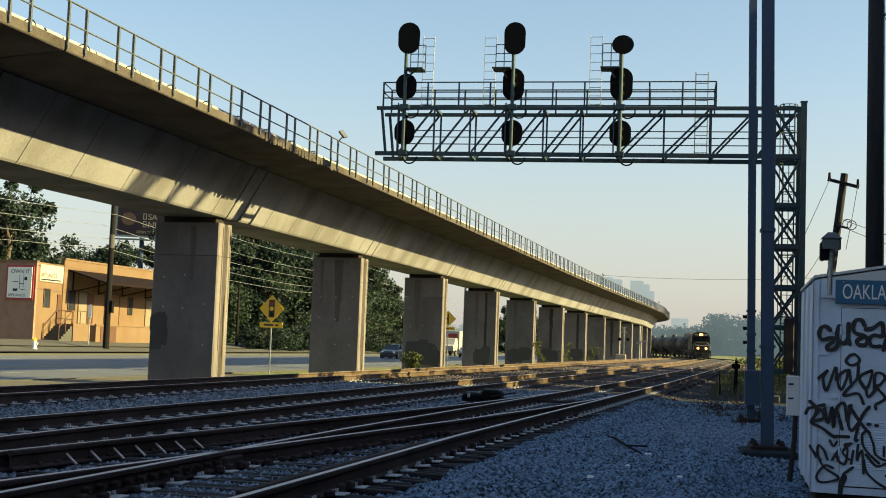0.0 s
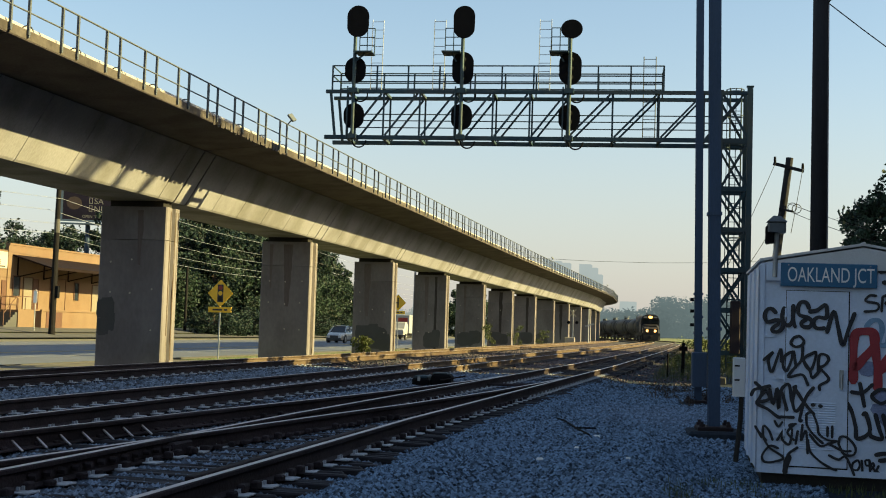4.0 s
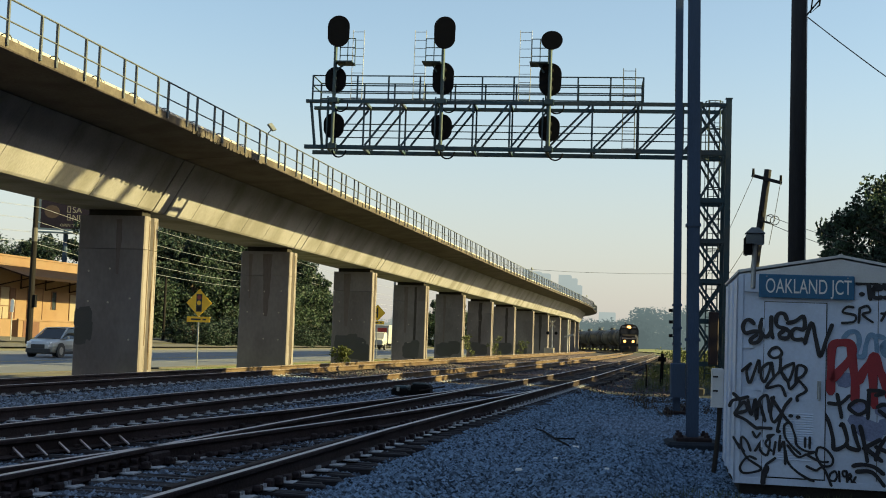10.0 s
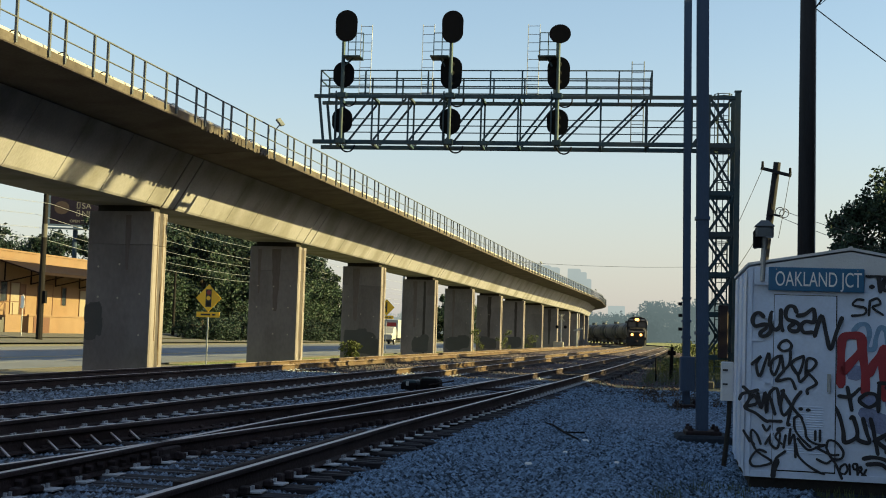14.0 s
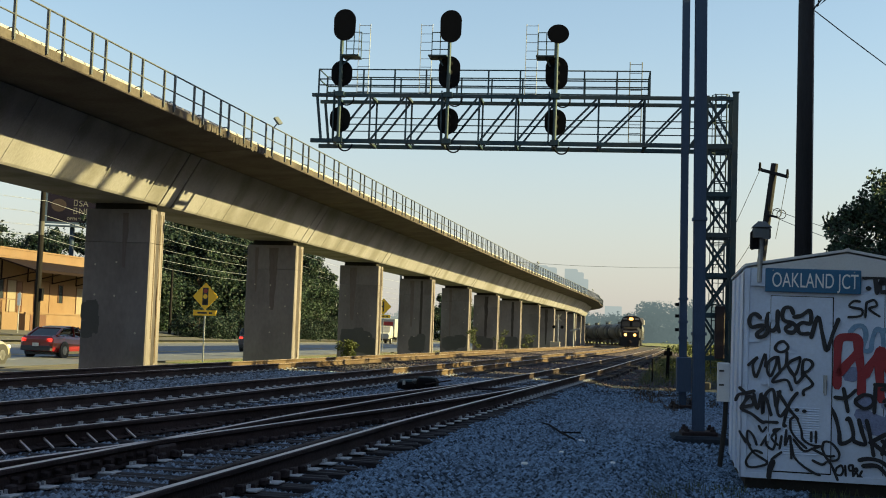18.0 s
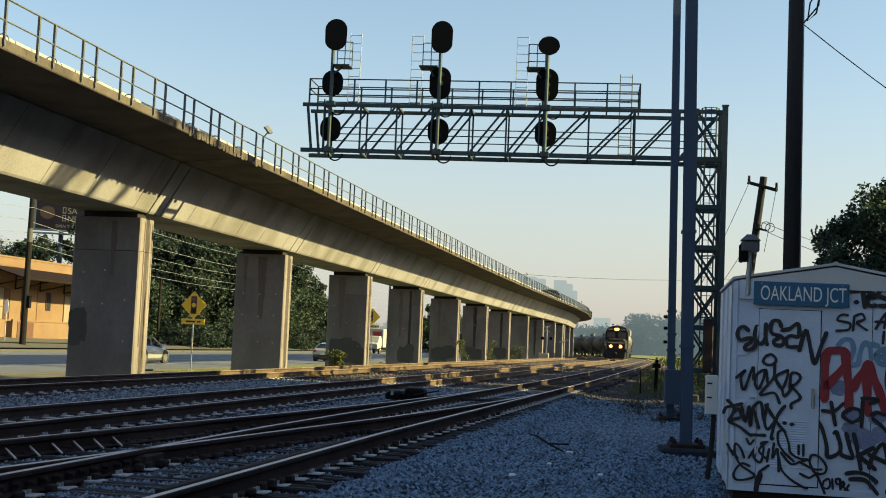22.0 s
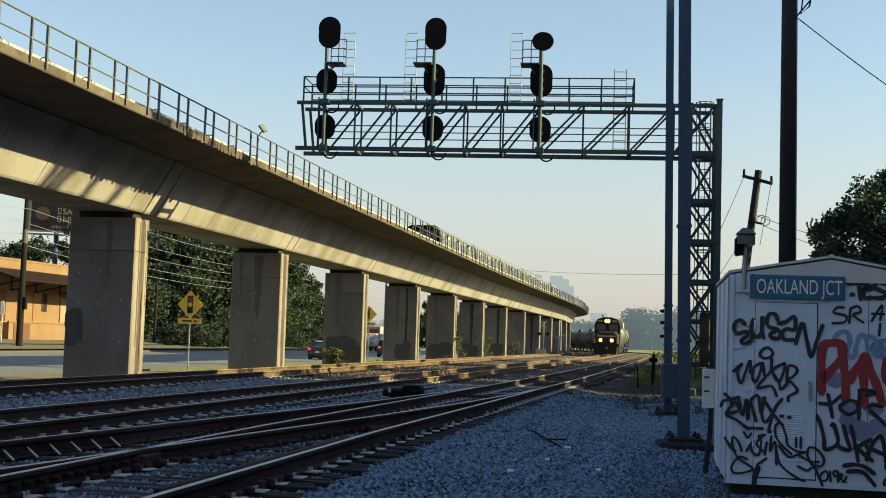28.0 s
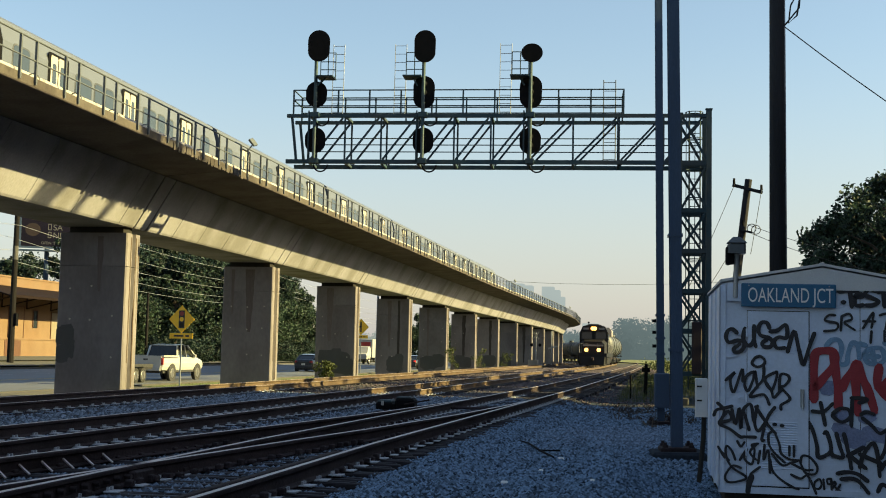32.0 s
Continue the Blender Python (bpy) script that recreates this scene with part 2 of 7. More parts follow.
RUSTBOX = material("rusty_cabinet_paint", (0.030, 0.022, 0.024), 0.8, spread=0.3, scale=1.5, spec=0.2)
WIRE = material("black_cable", (0.02, 0.02, 0.02), 0.7, spread=0.1)


# ---------------------------------------------------------------- mesh building
class Shape:
    """Vertices and faces of one mesh, gathered from simple solids."""

    def __init__(self):
        self.v, self.f = [], []

    def add(self, verts, faces):
        k = len(self.v)
        self.v.extend(tuple(p) for p in verts)
        self.f.extend(tuple(i + k for i in q) for q in faces)
        return self

    def box(self, x0, x1, y0, y1, z0, z1, m=None):
        v = [Vector(p) for p in ((x0, y0, z0), (x1, y0, z0), (x1, y1, z0), (x0, y1, z0), (x0, y0, z1), (x1, y0, z1), (x1, y1, z1), (x0, y1, z1))]
        if m is not None:
            v = [m @ p for p in v]
        return self.add(v, ((0, 3, 2, 1), (4, 5, 6, 7), (0, 1, 5, 4), (1, 2, 6, 5), (2, 3, 7, 6), (3, 0, 4, 7)))

    def chamfer_box(self, x0, x1, y0, y1, z0, z1, c, m=None):
        """A box whose upright edges and top edge are cut off by c."""
        r = [(x0 + c, y0), (x1 - c, y0), (x1, y0 + c), (x1, y1 - c), (x1 - c, y1), (x0 + c, y1), (x0, y1 - c), (x0, y0 + c)]
        q = [(min(max(x, x0 + c), x1 - c), min(max(y, y0 + c), y1 - c)) for x, y in r]
        v = [Vector((x, y, z0)) for x, y in r] + [Vector((x, y, z1 - c)) for x, y in r] + [Vector((x, y, z1)) for x, y in q]
        if m is not None:
            v = [m @ p for p in v]
        f = [tuple(range(7, -1, -1)), tuple(range(16, 24))]
        for a in (0, 8):
            f += [(a + i, a + (i + 1) % 8, a + 8 + (i + 1) % 8, a + 8 + i) for i in range(8)]
        return self.add(v, f)

    def rod(self, a, b, r0, r1=None, n=8):
        a, b = Vector(a), Vector(b)
        r1 = r0 if r1 is None else r1
        w = (b - a).normalized()
        u = w.orthogonal().normalized()
        s = w.cross(u)
        ring = [math.cos(2 * math.pi * i / n) * u + math.sin(2 * math.pi * i / n) * s for i in range(n)]
        v = [a + r0 * d for d in ring] + [b + r1 * d for d in ring]
        f = [(i, (i + 1) % n, n + (i + 1) % n, n + i) for i in range(n)]
        return self.add(v, f + [tuple(range(n - 1, -1, -1)), tuple(range(n, 2 * n))])

    def bar(self, a, b, w, h=None, up=(0, 0, 1)):
        """A rectangular bar between two points."""
        a, b = Vector(a), Vector(b)
        h = w if h is None else h
        d = (b - a).normalized()
        s = d.cross(Vector(up))
        if s.length < 1e-4:
            s = Vector((1, 0, 0))
        s.normalize()
        t = s.cross(d).normalized()
        c = [s * w / 2 * i + t * h / 2 * j for i, j in ((-1, -1), (1, -1), (1, 1), (-1, 1))]
        return self.add([a + q for q in c] + [b + q for q in c], ((0, 1, 5, 4), (1, 2, 6, 5), (2, 3, 7, 6), (3, 0, 4, 7), (3, 2, 1, 0), (4, 5, 6, 7)))

    def tube(self, pts, r, n=6):
        P = [Vector(p) for p in pts]
        rings, u = [], None
        for i, p in enumerate(P):
            d = (P[min(i + 1, len(P) - 1)] - P[max(i - 1, 0)]).normalized()
            u = d.orthogonal() if u is None else u - d * u.dot(d)
            u = u.normalized() if u.length > 1e-4 else d.orthogonal().normalized()
            w = d.cross(u)
            rings.append([p + r * (math.cos(6.2832 * k / n) * u + math.sin(6.2832 * k / n) * w) for k in range(n)])
        return self.loft(rings)

    def loft(self, rings, caps=True):
        n = len(rings[0])
        k = len(self.v)
        for r in rings:
            self.v.extend(tuple(p) for p in r)
        for j in range(len(rings) - 1):
            for i in range(n):
                self.f.append((k + j * n + i, k + j * n + (i + 1) % n, k + (j + 1) * n + (i + 1) % n, k + (j + 1) * n + i))
        if caps:
            self.f.append(tuple(k + i for i in range(n - 1, -1, -1)))
            self.f.append(tuple(k + (len(rings) - 1) * n + i for i in range(n)))
        return self

    def disc(self, c, r, normal, n=20, depth=0.01):
        c, w = Vector(c), Vector(normal).normalized()
        return self.rod(c - w * depth / 2, c + w * depth / 2, r, r, n)

    def torus(self, c, r, tube, normal, n=20, arc=(0, 360)):
        c, w = Vector(c), Vector(normal).normalized()
        u = w.orthogonal().normalized() if abs(w.z) > 0.9 else Vector((0, 0, 1)).cross(w).normalized()
        s = w.cross(u)
        a0, a1 = radians(arc[0]), radians(arc[1])
        pts = [c + r * (math.cos(a0 + (a1 - a0) * i / n) * u + math.sin(a0 + (a1 - a0) * i / n) * s) for i in range(n + 1)]
        return self.tube(pts, tube, 6)


def mesh_of(name, shape, mat, smooth=False):
    me = bpy.data.meshes.new(name)
    me.from_pydata(shape.v, [], shape.f)
    me.validate()
    bm = bmesh.new()
    bm.from_mesh(me)
    bmesh.ops.recalc_face_normals(bm, faces=bm.faces)
    bm.to_mesh(me)
    bm.free()
    me.materials.append(mat)
    if smooth:
        me.polygons.foreach_set("use_smooth", [True] * len(me.polygons))
    return me


def part(name, shape, mat, parent=None, label="", at=None, smooth=False, bevel=0.0):
    """One mesh object under a thing or under a part."""
    data = shape if isinstance(shape, bpy.types.Mesh) else mesh_of(name, shape, mat, smooth)
    ob = new(name, data)
    if parent is not None:
        ob.parent = parent
    if at is not None:
        ob.matrix_basis = at
    if label:
        ob["label"] = label
    if bevel:
        b = ob.modifiers.new("bevel", 'BEVEL')
        b.width, b.segments, b.limit_method = bevel, 2, 'ANGLE'
    return ob


def thing(name, label, category, group="", kind="", at=None):
    ob = new(name)
    ob.empty_display_size = 0.1
    if at is not None:
        ob.matrix_basis = at
    return tagged(ob, label, category, group, kind)


def lettering(name, text, size, mat, parent, at, label="", squeeze=1.0):
    cu = bpy.data.curves.new(name, 'FONT')
    cu.body, cu.size, cu.extrude, cu.align_x = text, size, 0.002, 'LEFT'
    tmp = new(name + "_outline", cu)
    bpy.context.view_layer.update()
    me = bpy.data.meshes.new_from_object(tmp.evaluated_get(bpy.context.evaluated_depsgraph_get()))
    bpy.data.objects.remove(tmp)
    me.materials.clear()
    me.materials.append(mat)
    me.transform(Matrix.Diagonal((squeeze, 1, 1, 1)))
    return part(name, me, mat, parent, label, at)


def tube_path(pts, r, n=5):
    """One unbroken tube along points."""
    P = [Vector(p) for p in pts]
    rings = []
    for i, p in enumerate(P):
        d = (P[min(i + 1, len(P) - 1)] - P[max(i - 1, 0)]).normalized()
        u = d.cross(Vector((0, 0, 1)))
        u = u.normalized() if u.length > 1e-3 else Vector((1, 0, 0))
        w = u.cross(d)
        rings.append([p + r * (math.cos(6.2832 * k / n) * u + math.sin(6.2832 * k / n) * w) for k in range(n)])
    return Shape().loft(rings)


def smooth_step(a, b, x):
    t = min(1.0, max(0.0, (x - a) / (b - a)))
    return t * t * (3 - 2 * t)


# ---------------------------------------------------------------- plan
BEND_AT, BEND_R, BEND_MAX, BEND_REF = 212.0, 200.0, 0.20, -8.0
_line = [(BEND_REF, -40.0, 0.0)]
for _i in range(1, 1400):
    _x, _y, _h = _line[-1]
    _s = -40.0 + _i * 0.5
    _h = min(BEND_MAX, max(0.0, (_s - BEND_AT) / BEND_R))
    _line.append((_x - 0.5 * math.sin(_h), _y + 0.5 * math.cos(_h), _h))


def along(x, s):
    """World place and heading of the station s on a line that runs x metres from the plan's axis; the line bends left far off."""
    k = min(max((s + 40.0) / 0.5, 0), len(_line) - 2)
    i = int(k)
    w = k - i
    a, b = _line[i], _line[i + 1]
    px, py, h = (a[j] + (b[j] - a[j]) * w for j in range(3))
    return Vector((px + (x - BEND_REF) * math.cos(h), py + (x - BEND_REF) * math.sin(h), 0)), h


def interp(knots, s):
    return float(np.interp(s, [k[0] for k in knots], [k[1] for k in knots]))


def ground_z(x, y):
    """Height of the ground: level by the tracks, rising gently to the street and the shops."""
    return -0.30 * (1 - smooth_step(-19.5, -14.5, x)) + 0.85 * (1 - smooth_step(-53, -41, x))


def yard_z(x, y):
    """Height of the gravel yard: heaped against the ties, sunk a little round the shed."""
    z = 0.012 + 0.13 * (1 - smooth_step(-2.85, -1.8, x)) + 0.03 * noise.noise((x * 0.7, y * 0.5, 0))
    return z - 0.17 * smooth_step(-0.7, 0.35, x) * smooth_step(10.0, 12.8, y) * (1 - smooth_step(17.5, 20.5, y))


RAIL_TOP = 0.36
TRACK_A = ((-40, -13.1), (195, -13.1), (205, -13.3), (215, -13.8), (225, -14.5), (240, -15.1), (255, -15.3), (600, -15.3))
TRACK_B = ((-40, -8.35), (12, -8.3), (36, -7.95), (110, -7.1), (131, -6.85), (158, -7.0), (192, -7.15), (205, -7.45), (211, -7.8), (222, -8.6), (240, -9.4), (255, -9.6), (600, -9.6))
TRACK_C = ((-40, -4.25), (15, -4.25), (28, -3.95), (45, -3.55), (91, -2.95), (150, -2.6), (600, -2.6))
TRACK_D = ((-40, -12.0), (4, -6.63), (10, -5.9), (14.5, -5.38), (18, -4.93), (22.5, -4.45), (27, -4.12), (32, -3.84))
PIER_X, PIER_W, PIER_Y, SPAN, PIERS = -17.0, 2.33, 37.0, 15.3, 38


# ---------------------------------------------------------------- ground
def strip(name, x0, x1, s0, s1, z, mat, nx=8, ds=2.0, bent=True, label="", kind="structure", wobble=0.0, seed=3):
    """A ribbon of surface laid over the ground between two lines."""
    sh = Shape()
    n = int((s1 - s0) / ds) + 1
    for j in range(n + 1):
        s = s0 + (s1 - s0) * j / n
        for i in range(nx + 1):
            x = x0 + (x1 - x0) * i / nx
            if wobble and i in (0, nx):
                x += wobble * noise.noise((s * 0.35, i * 7.0 + seed, 0))
            p, h = along(x, s) if bent else (Vector((x, s, 0)), 0)
            sh.v.append((p.x, p.y, ground_z(x, s) + z))
    for j in range(n):
        for i in range(nx):
            a = j * (nx + 1) + i
            sh.f.append((a, a + 1, a + nx + 2, a + nx + 1))
    ob = part(name, sh, mat)
    return tagged(ob, label, name.replace("_", " "), kind=kind)


def build_ground():
    sh = Shape()
    xs = [-3000, -1500, -700, -350, -200, -140, -100, -80, -66, -60, -55, -52, -49, -46, -43, -40, -37, -34, -31, -28, -26, -24, -20, -17, -16, -15, -13, -11, -8, -5, -3, 0, 3, 7, 14, 30, 60, 120, 300, 700, 1500, 3000]
    ys = [-1500, -600, -200, -80, -30, -10, 0, 10, 20, 30, 40, 60, 80, 100, 130, 160, 200, 260, 350, 500, 800, 1400, 2500, 4500]
    for y in ys:
        for x in xs:
            sh.v.append((x, y, ground_z(x, y) - (0.30 if 0 <= x <= 7 and 10 <= y <= 20 else 0.02)))
    n = len(xs)
    for j in range(len(ys) - 1):
        for i in range(n - 1):
            sh.f.append((j * n + i, j * n + i + 1, (j + 1) * n + i + 1, (j + 1) * n + i))
    tagged(part("ground", sh, GRASSGROUND, smooth=True), "dry mown grass and bare earth beside the tracks", "ground", kind="structure")
    # gravel yard on the right of the tracks
    sh = Shape()
    step = 0.16
    nx, ny = int(11.2 / step), int(76 / step)
    for j in range(ny + 1):
        for i in range(nx + 1):
            x, y = -2.85 + i * step, 3.0 + j * step
            sh.v.append((x, y, yard_z(x, y) + 0.022 * noise.noise((x * 3.5, y * 3.5, 4)) + 0.012 * noise.noise((x * 9, y * 9, 7))))
    for j in range(ny):
        for i in range(nx):
            a = j * (nx + 1) + i
            sh.f.append((a, a + 1, a + nx + 2, a + nx + 1))
    n0 = len(sh.v)
    for j in range(35):
        for i in range(12):
            x, y = -2.85 + i * 1.03, -31.0 + j * 1.0
            sh.v.append((x, y, yard_z(x, y)))
    for j in range(34):
        for i in range(11):
            a = n0 + j * 12 + i
            sh.f.append((a, a + 1, a + 13, a + 12))
    tagged(part("gravel_yard", sh, SHADEDIRT, smooth=True), "crushed grey stone yard, its shade put into the dark colour", "gravel", kind="structure")
    # ballast bed under all tracks
    sh = Shape()
    stations = [-34 + 2.0 * k for k in range(18)] + [2 + 0.25 * k for k in range(180)] + [47 + 2.0 * k for k in range(60)] + [167 + 6 * k for k in range(60)]
    xs = [-16.2, -15.6] + [-15.3 + 0.25 * k for k in range(50)] + [-2.8, -2.6, -2.3, -1.9, -1.4]
    for s in stations:
        for x in xs:
            p, h = along(x, s)
            edge = smooth_step(-16.2, -15.2, x) * (1 - smooth_step(-2.9, -1.7, x))
            z = (0.146 - 0.07 * smooth_step(-3.6, -2.9, x)) * edge + (0.02 * noise.noise((p.x * 2.2, p.y * 2.2, 1)) + 0.022 * noise.noise((p.x * 6, p.y * 6, 3))) * edge
            z -= 0.06 * edge * math.exp(-((x + 10.7) / 0.8) ** 2)
            sh.v.append((p.x, p.y, z - 0.006 - 0.25 * (1 - smooth_step(-16.2, -14.6, x))))
    n = len(xs)
    for j in range(len(stations) - 1):
        for i in range(n - 1):
            sh.f.append((j * n + i, j * n + i + 1, (j + 1) * n + i + 1, (j + 1) * n + i))
    tagged(part("ballast_bed", sh, BALLAST, smooth=True), "dark granite track ballast between and under the rails", "ballast", kind="structure")


def build_street():
    strip("road", -23.6, -43.0, -300, 420, 0.02, ASPHALT, nx=10, ds=4, label="worn grey asphalt street with faded lane lines")
    strip("pavement", -44.2, -46.6, -10, 300, 0.14, SIDEWALK, nx=2, ds=3, label="pale concrete pavement along the far kerb")
    strip("forecourt", -47.8, -53.0, 60, 112, 0.06, SIDEWALK, nx=3, ds=3, label="worn concrete forecourt before the shops")
    # dark strip laid over the sunlit grass in place of tree shade
    strip("empty_lot", -46.7, -60.0, 112.5, 210, 0.05, SHADEDIRT, nx=4, ds=4, label="dark strip behind the pavement, tree shade put into its colour")
    strip("verge", -17.6, -23.3, 14, 51, 0.03, EARTH, nx=4, ds=1.5, label="pale bare earth with tufts of weeds beside the street")
    for x, top in ((-43.1, 0.14), (-23.45, 0.06)):
        sh = Shape()
        rings = []
        for k in range(90):
            s = -10 + k * 4.5
            p, h = along(x, s)
            g = ground_z(x, s)
            q = Vector((math.cos(h), math.sin(h), 0)) * 0.08
            rings.append([(p.x - q.x, p.y - q.y, g - 0.05), (p.x + q.x, p.y + q.y, g - 0.05), (p.x + q.x, p.y + q.y, g + top), (p.x - q.x, p.y - q.y, g + top)])
        tagged(part("kerb", sh.loft(rings), KERB), "concrete kerb along the street", "kerb", kind="structure")
    for x, mat, dashed in ((-27.8, WHITELINE, True), (-31.4, YELLOWLINE, False), (-31.65, YELLOWLINE, False), (-37.0, WHITELINE, True), (-40.2, WHITELINE, True)):
        sh = Shape()
        for k in range(0, 60):
            s0 = 10 + k * 4.5
            s1 = s0 + (1.8 if dashed else 4.5)
            a, h = along(x, s0)
            b, h = along(x, s1)
            z0 = ground_z(x, s0) + 0.026
            sh.add([(a.x - 0.06, a.y, z0), (a.x + 0.06, a.y, z0), (b.x + 0.06, b.y, z0), (b.x - 0.06, b.y, z0)], [(0, 1, 2, 3)])
        tagged(part("lane_line", sh, mat), "faded painted lane line on the street", "lane line", kind="structure")


# ---------------------------------------------------------------- tracks
RAIL_PROFILE = ((-0.075, 0), (0.075, 0), (0.075, 0.012), (0.012, 0.03), (0.009, 0.125), (0.036, 0.14), (0.037, 0.168), (0.030, 0.178), (-0.030, 0.178), (-0.037, 0.168), (-0.036, 0.14), (-0.009, 0.125), (-0.012, 0.03), (-0.075, 0.012))


def sweep(shape, profile, pts, z):
    """Sweep a flat profile (across, up) along places with headings."""
    rings = []
    for p, h in pts:
        u = Vector((math.cos(h), math.sin(h), 0))
        rings.append([(p.x + u.x * a, p.y + u.y * a, z + b) for a, b in profile])
    return shape.loft(rings)


def rail_line(track, offset, s0, s1):
    pts, s = [], s0
    while s < s1:
        pts.append(s)
        s += 1.0 if s < 60 else (3.0 if s < 160 else 4.0)
    pts.append(s1)
    out = []
    for s in pts:
        x = interp(track, s)
        p, h = along(x + offset, s)
        dx = (interp(track, s + 0.5) - interp(track, s - 0.5))
        out.append((p, h - math.atan(dx)))
    return out


def add_rail(parent, track, offset, s0, s1, name="rail", mat=None):
    pts = rail_line(track, offset, s0, s1)
    r = part(name, sweep(Shape(), RAIL_PROFILE, pts, RAIL_TOP - 0.180), mat or RUST, parent)
    part("running_surface", sweep(Shape(), ((-0.030, 0), (0.030, 0), (0.026, 0.003), (-0.026, 0.003)), pts, RAIL_TOP - 0.003), SHINE, r, "polished steel running surface")
    return r


def build_tracks():
    def split_tie(x0, x1, cut, drop):
        """A weathered tie, split lengthwise, one half sunk a little and shorter."""
        return Shape().chamfer_box(x0, x1, -0.115, cut - 0.010, -0.17, -drop, 0.014).chamfer_box(x0 + 0.05, x1 - 0.07, cut + 0.010, 0.115, -0.17, 0, 0.014).box(x0 + 0.08, x1 - 0.1, cut - 0.012, cut + 0.012, -0.17, -0.035)
    splits = ((-0.03, 0.008), (0.03, 0.014), (0.0, 0.004), (0.055, 0.018))
    tie_meshes = [mesh_of("tie", split_tie(-1.28 + 0.03 * q, 1.28 - 0.02 * q, a, b), TIE) for q, (a, b) in enumerate(splits)]
    long_meshes = [mesh_of("switch_tie", split_tie(-2.15, 1.33 - 0.035 * q, a, b), TIE) for q, (a, b) in enumerate(splits)]
    plate_mesh = mesh_of("tie_plate", Shape().chamfer_box(-0.17, 0.17, -0.09, 0.09, 0, 0.014, 0.004), RUST)
    rng = random.Random(5)
    for nm, tr, s0, s1, lab in (("track_far", TRACK_A, -30, 420, "rusty rails on timber ties nearest the viaduct"),
                                ("track_middle", TRACK_B, -30, 420, "busy railway track with polished rails on timber ties"),
                                ("track_near", TRACK_C, -30, 300, "railway track with a turnout on dark timber ties")):
        t = thing(nm, lab, "railway track", kind="structure")
        for o in (-0.7525, 0.7525):
            if nm == "track_near":
                add_rail(t, tr, o, s0, s1)
            else:
                # dark rust up to the shadow edge, the sunlit-toned copy beyond it
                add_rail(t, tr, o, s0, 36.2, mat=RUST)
                add_rail(t, tr, o, 36.22, s1, mat=RUSTSUN)
        s, far = s0 + 0.2, Shape()
        while s < 150:
            x = interp(tr, s)
            p, h = along(x, s)
            near = s < 40
            long = nm == "track_near" and 5 < s < 27
            m = Matrix.Translation((p.x + rng.uniform(-0.06, 0.06), p.y, 0.178 + rng.uniform(-0.012, 0.006))) @ Euler((rng.uniform(-0.012, 0.012), rng.uniform(-0.01, 0.01), rng.uniform(-0.02, 0.02))).to_matrix().to_4x4()
            if near:
                part("tie", rng.choice(long_meshes if long else tie_meshes), TIE, t, at=m)
            else:
                far.box(-1.28, 1.28, -0.115, 0.115, -0.17, 0, m)
            s += 0.545
        tagged(part("far_ties", far, TIE, t), kind="stuff")
        fp = Shape()
        s = s0 + 0.2
        while s < 40:
            x = interp(tr, s)
            for o in (-0.7525, 0.7525):
                fp.chamfer_box(x + o - 0.21, x + o + 0.21, s - 0.09, s + 0.09, 0.178, 0.192, 0.004)
                for e in (-0.1, 0.1):
                    fp.box(x + o + e - 0.012, x + o + e + 0.012, s - 0.05, s - 0.026, 0.19, 0.225)
                    fp.box(x + o + e - 0.012, x + o + e + 0.012, s + 0.026, s + 0.05, 0.19, 0.225)
            s += 0.545
        tagged(part("tie_plates_and_spikes", fp, PLATESTEEL, t), kind="stuff")
    t = thing("turnout", "diverging rails with frog and guard rail of a turnout", "turnout", kind="structure")
    for o in (-0.7525, 0.7525):
        add_rail(t, TRACK_D, o, -9, 31, "closure_rail")
    for s0, tr, o in ((8.4, TRACK_C, 0.66), (10.0, TRACK_D, -0.66)):
        pts = rail_line(tr, o, s0, s0 + 5.2)
        part("guard_rail", sweep(Shape(), RAIL_PROFILE, pts, RAIL_TOP - 0.172), RUST, t, "short check rail with worn top")
    # heavy frog casting where the two rails cross
    for s0, x0 in ((9.3, -5.17), (10.2, -5.09), (11.1, -5.02)):
        part("frog_block", Shape().chamfer_box(x0 - 0.11, x0 + 0.11, s0, s0 + 0.45, 0.19, 0.31, 0.02), RUST, t, "bolted frog filler block")
    # rail anchors and bolt heads on the near rails
    an = Shape()
    ar = random.Random(8)
    for tr in (TRACK_C, TRACK_D):
        s = 6.0
        while s < 24:
            for o in (-0.7525, 0.7525):
                x = interp(tr, s) + o
                for e in (-0.105, 0.105):
                    if ar.random() < 0.75:
                        q = ar.uniform(-0.04, 0.04)
                        an.chamfer_box(x + e - 0.035, x + e + 0.035, s + q - 0.05, s + q + 0.05, 0.185, 0.225 + ar.uniform(0, 0.03), 0.012)
            s += 0.2725
    for k in range(14):
        s = 8.6 + 0.22 * k
        x = interp(TRACK_C, s) - 0.7525
        an.rod((x + 0.02, s, 0.265), (x + 0.085, s, 0.265), 0.028, 0.028, 6)
    tagged(part("rail_anchors", an, RUST, t), kind="stuff")
    # rail braces beside the far closure rail
    for k in range(7):
        s = 10.82 + k * 0.38
        x = interp(TRACK_D, s) - 0.7525
        part("rail_brace", Shape().bar((x + 0.04, s, 0.315), (x + 0.26, s - 0.10, 0.195), 0.022, 0.014), SHINE, t, "worn steel brace strap")
    # switch machine and rods by the points
    sm = thing("switch_machine", "dark grey switch machine between the tracks", "switch machine")
    part("base_plate", Shape().box(-6.5, -5.3, 27.55, 28.25, 0.14, 0.17), RUST, sm)
    part("motor_case", Shape().chamfer_box(-6.42, -6.02, 27.62, 28.18, 0.17, 0.34, 0.04), BLACK, sm)
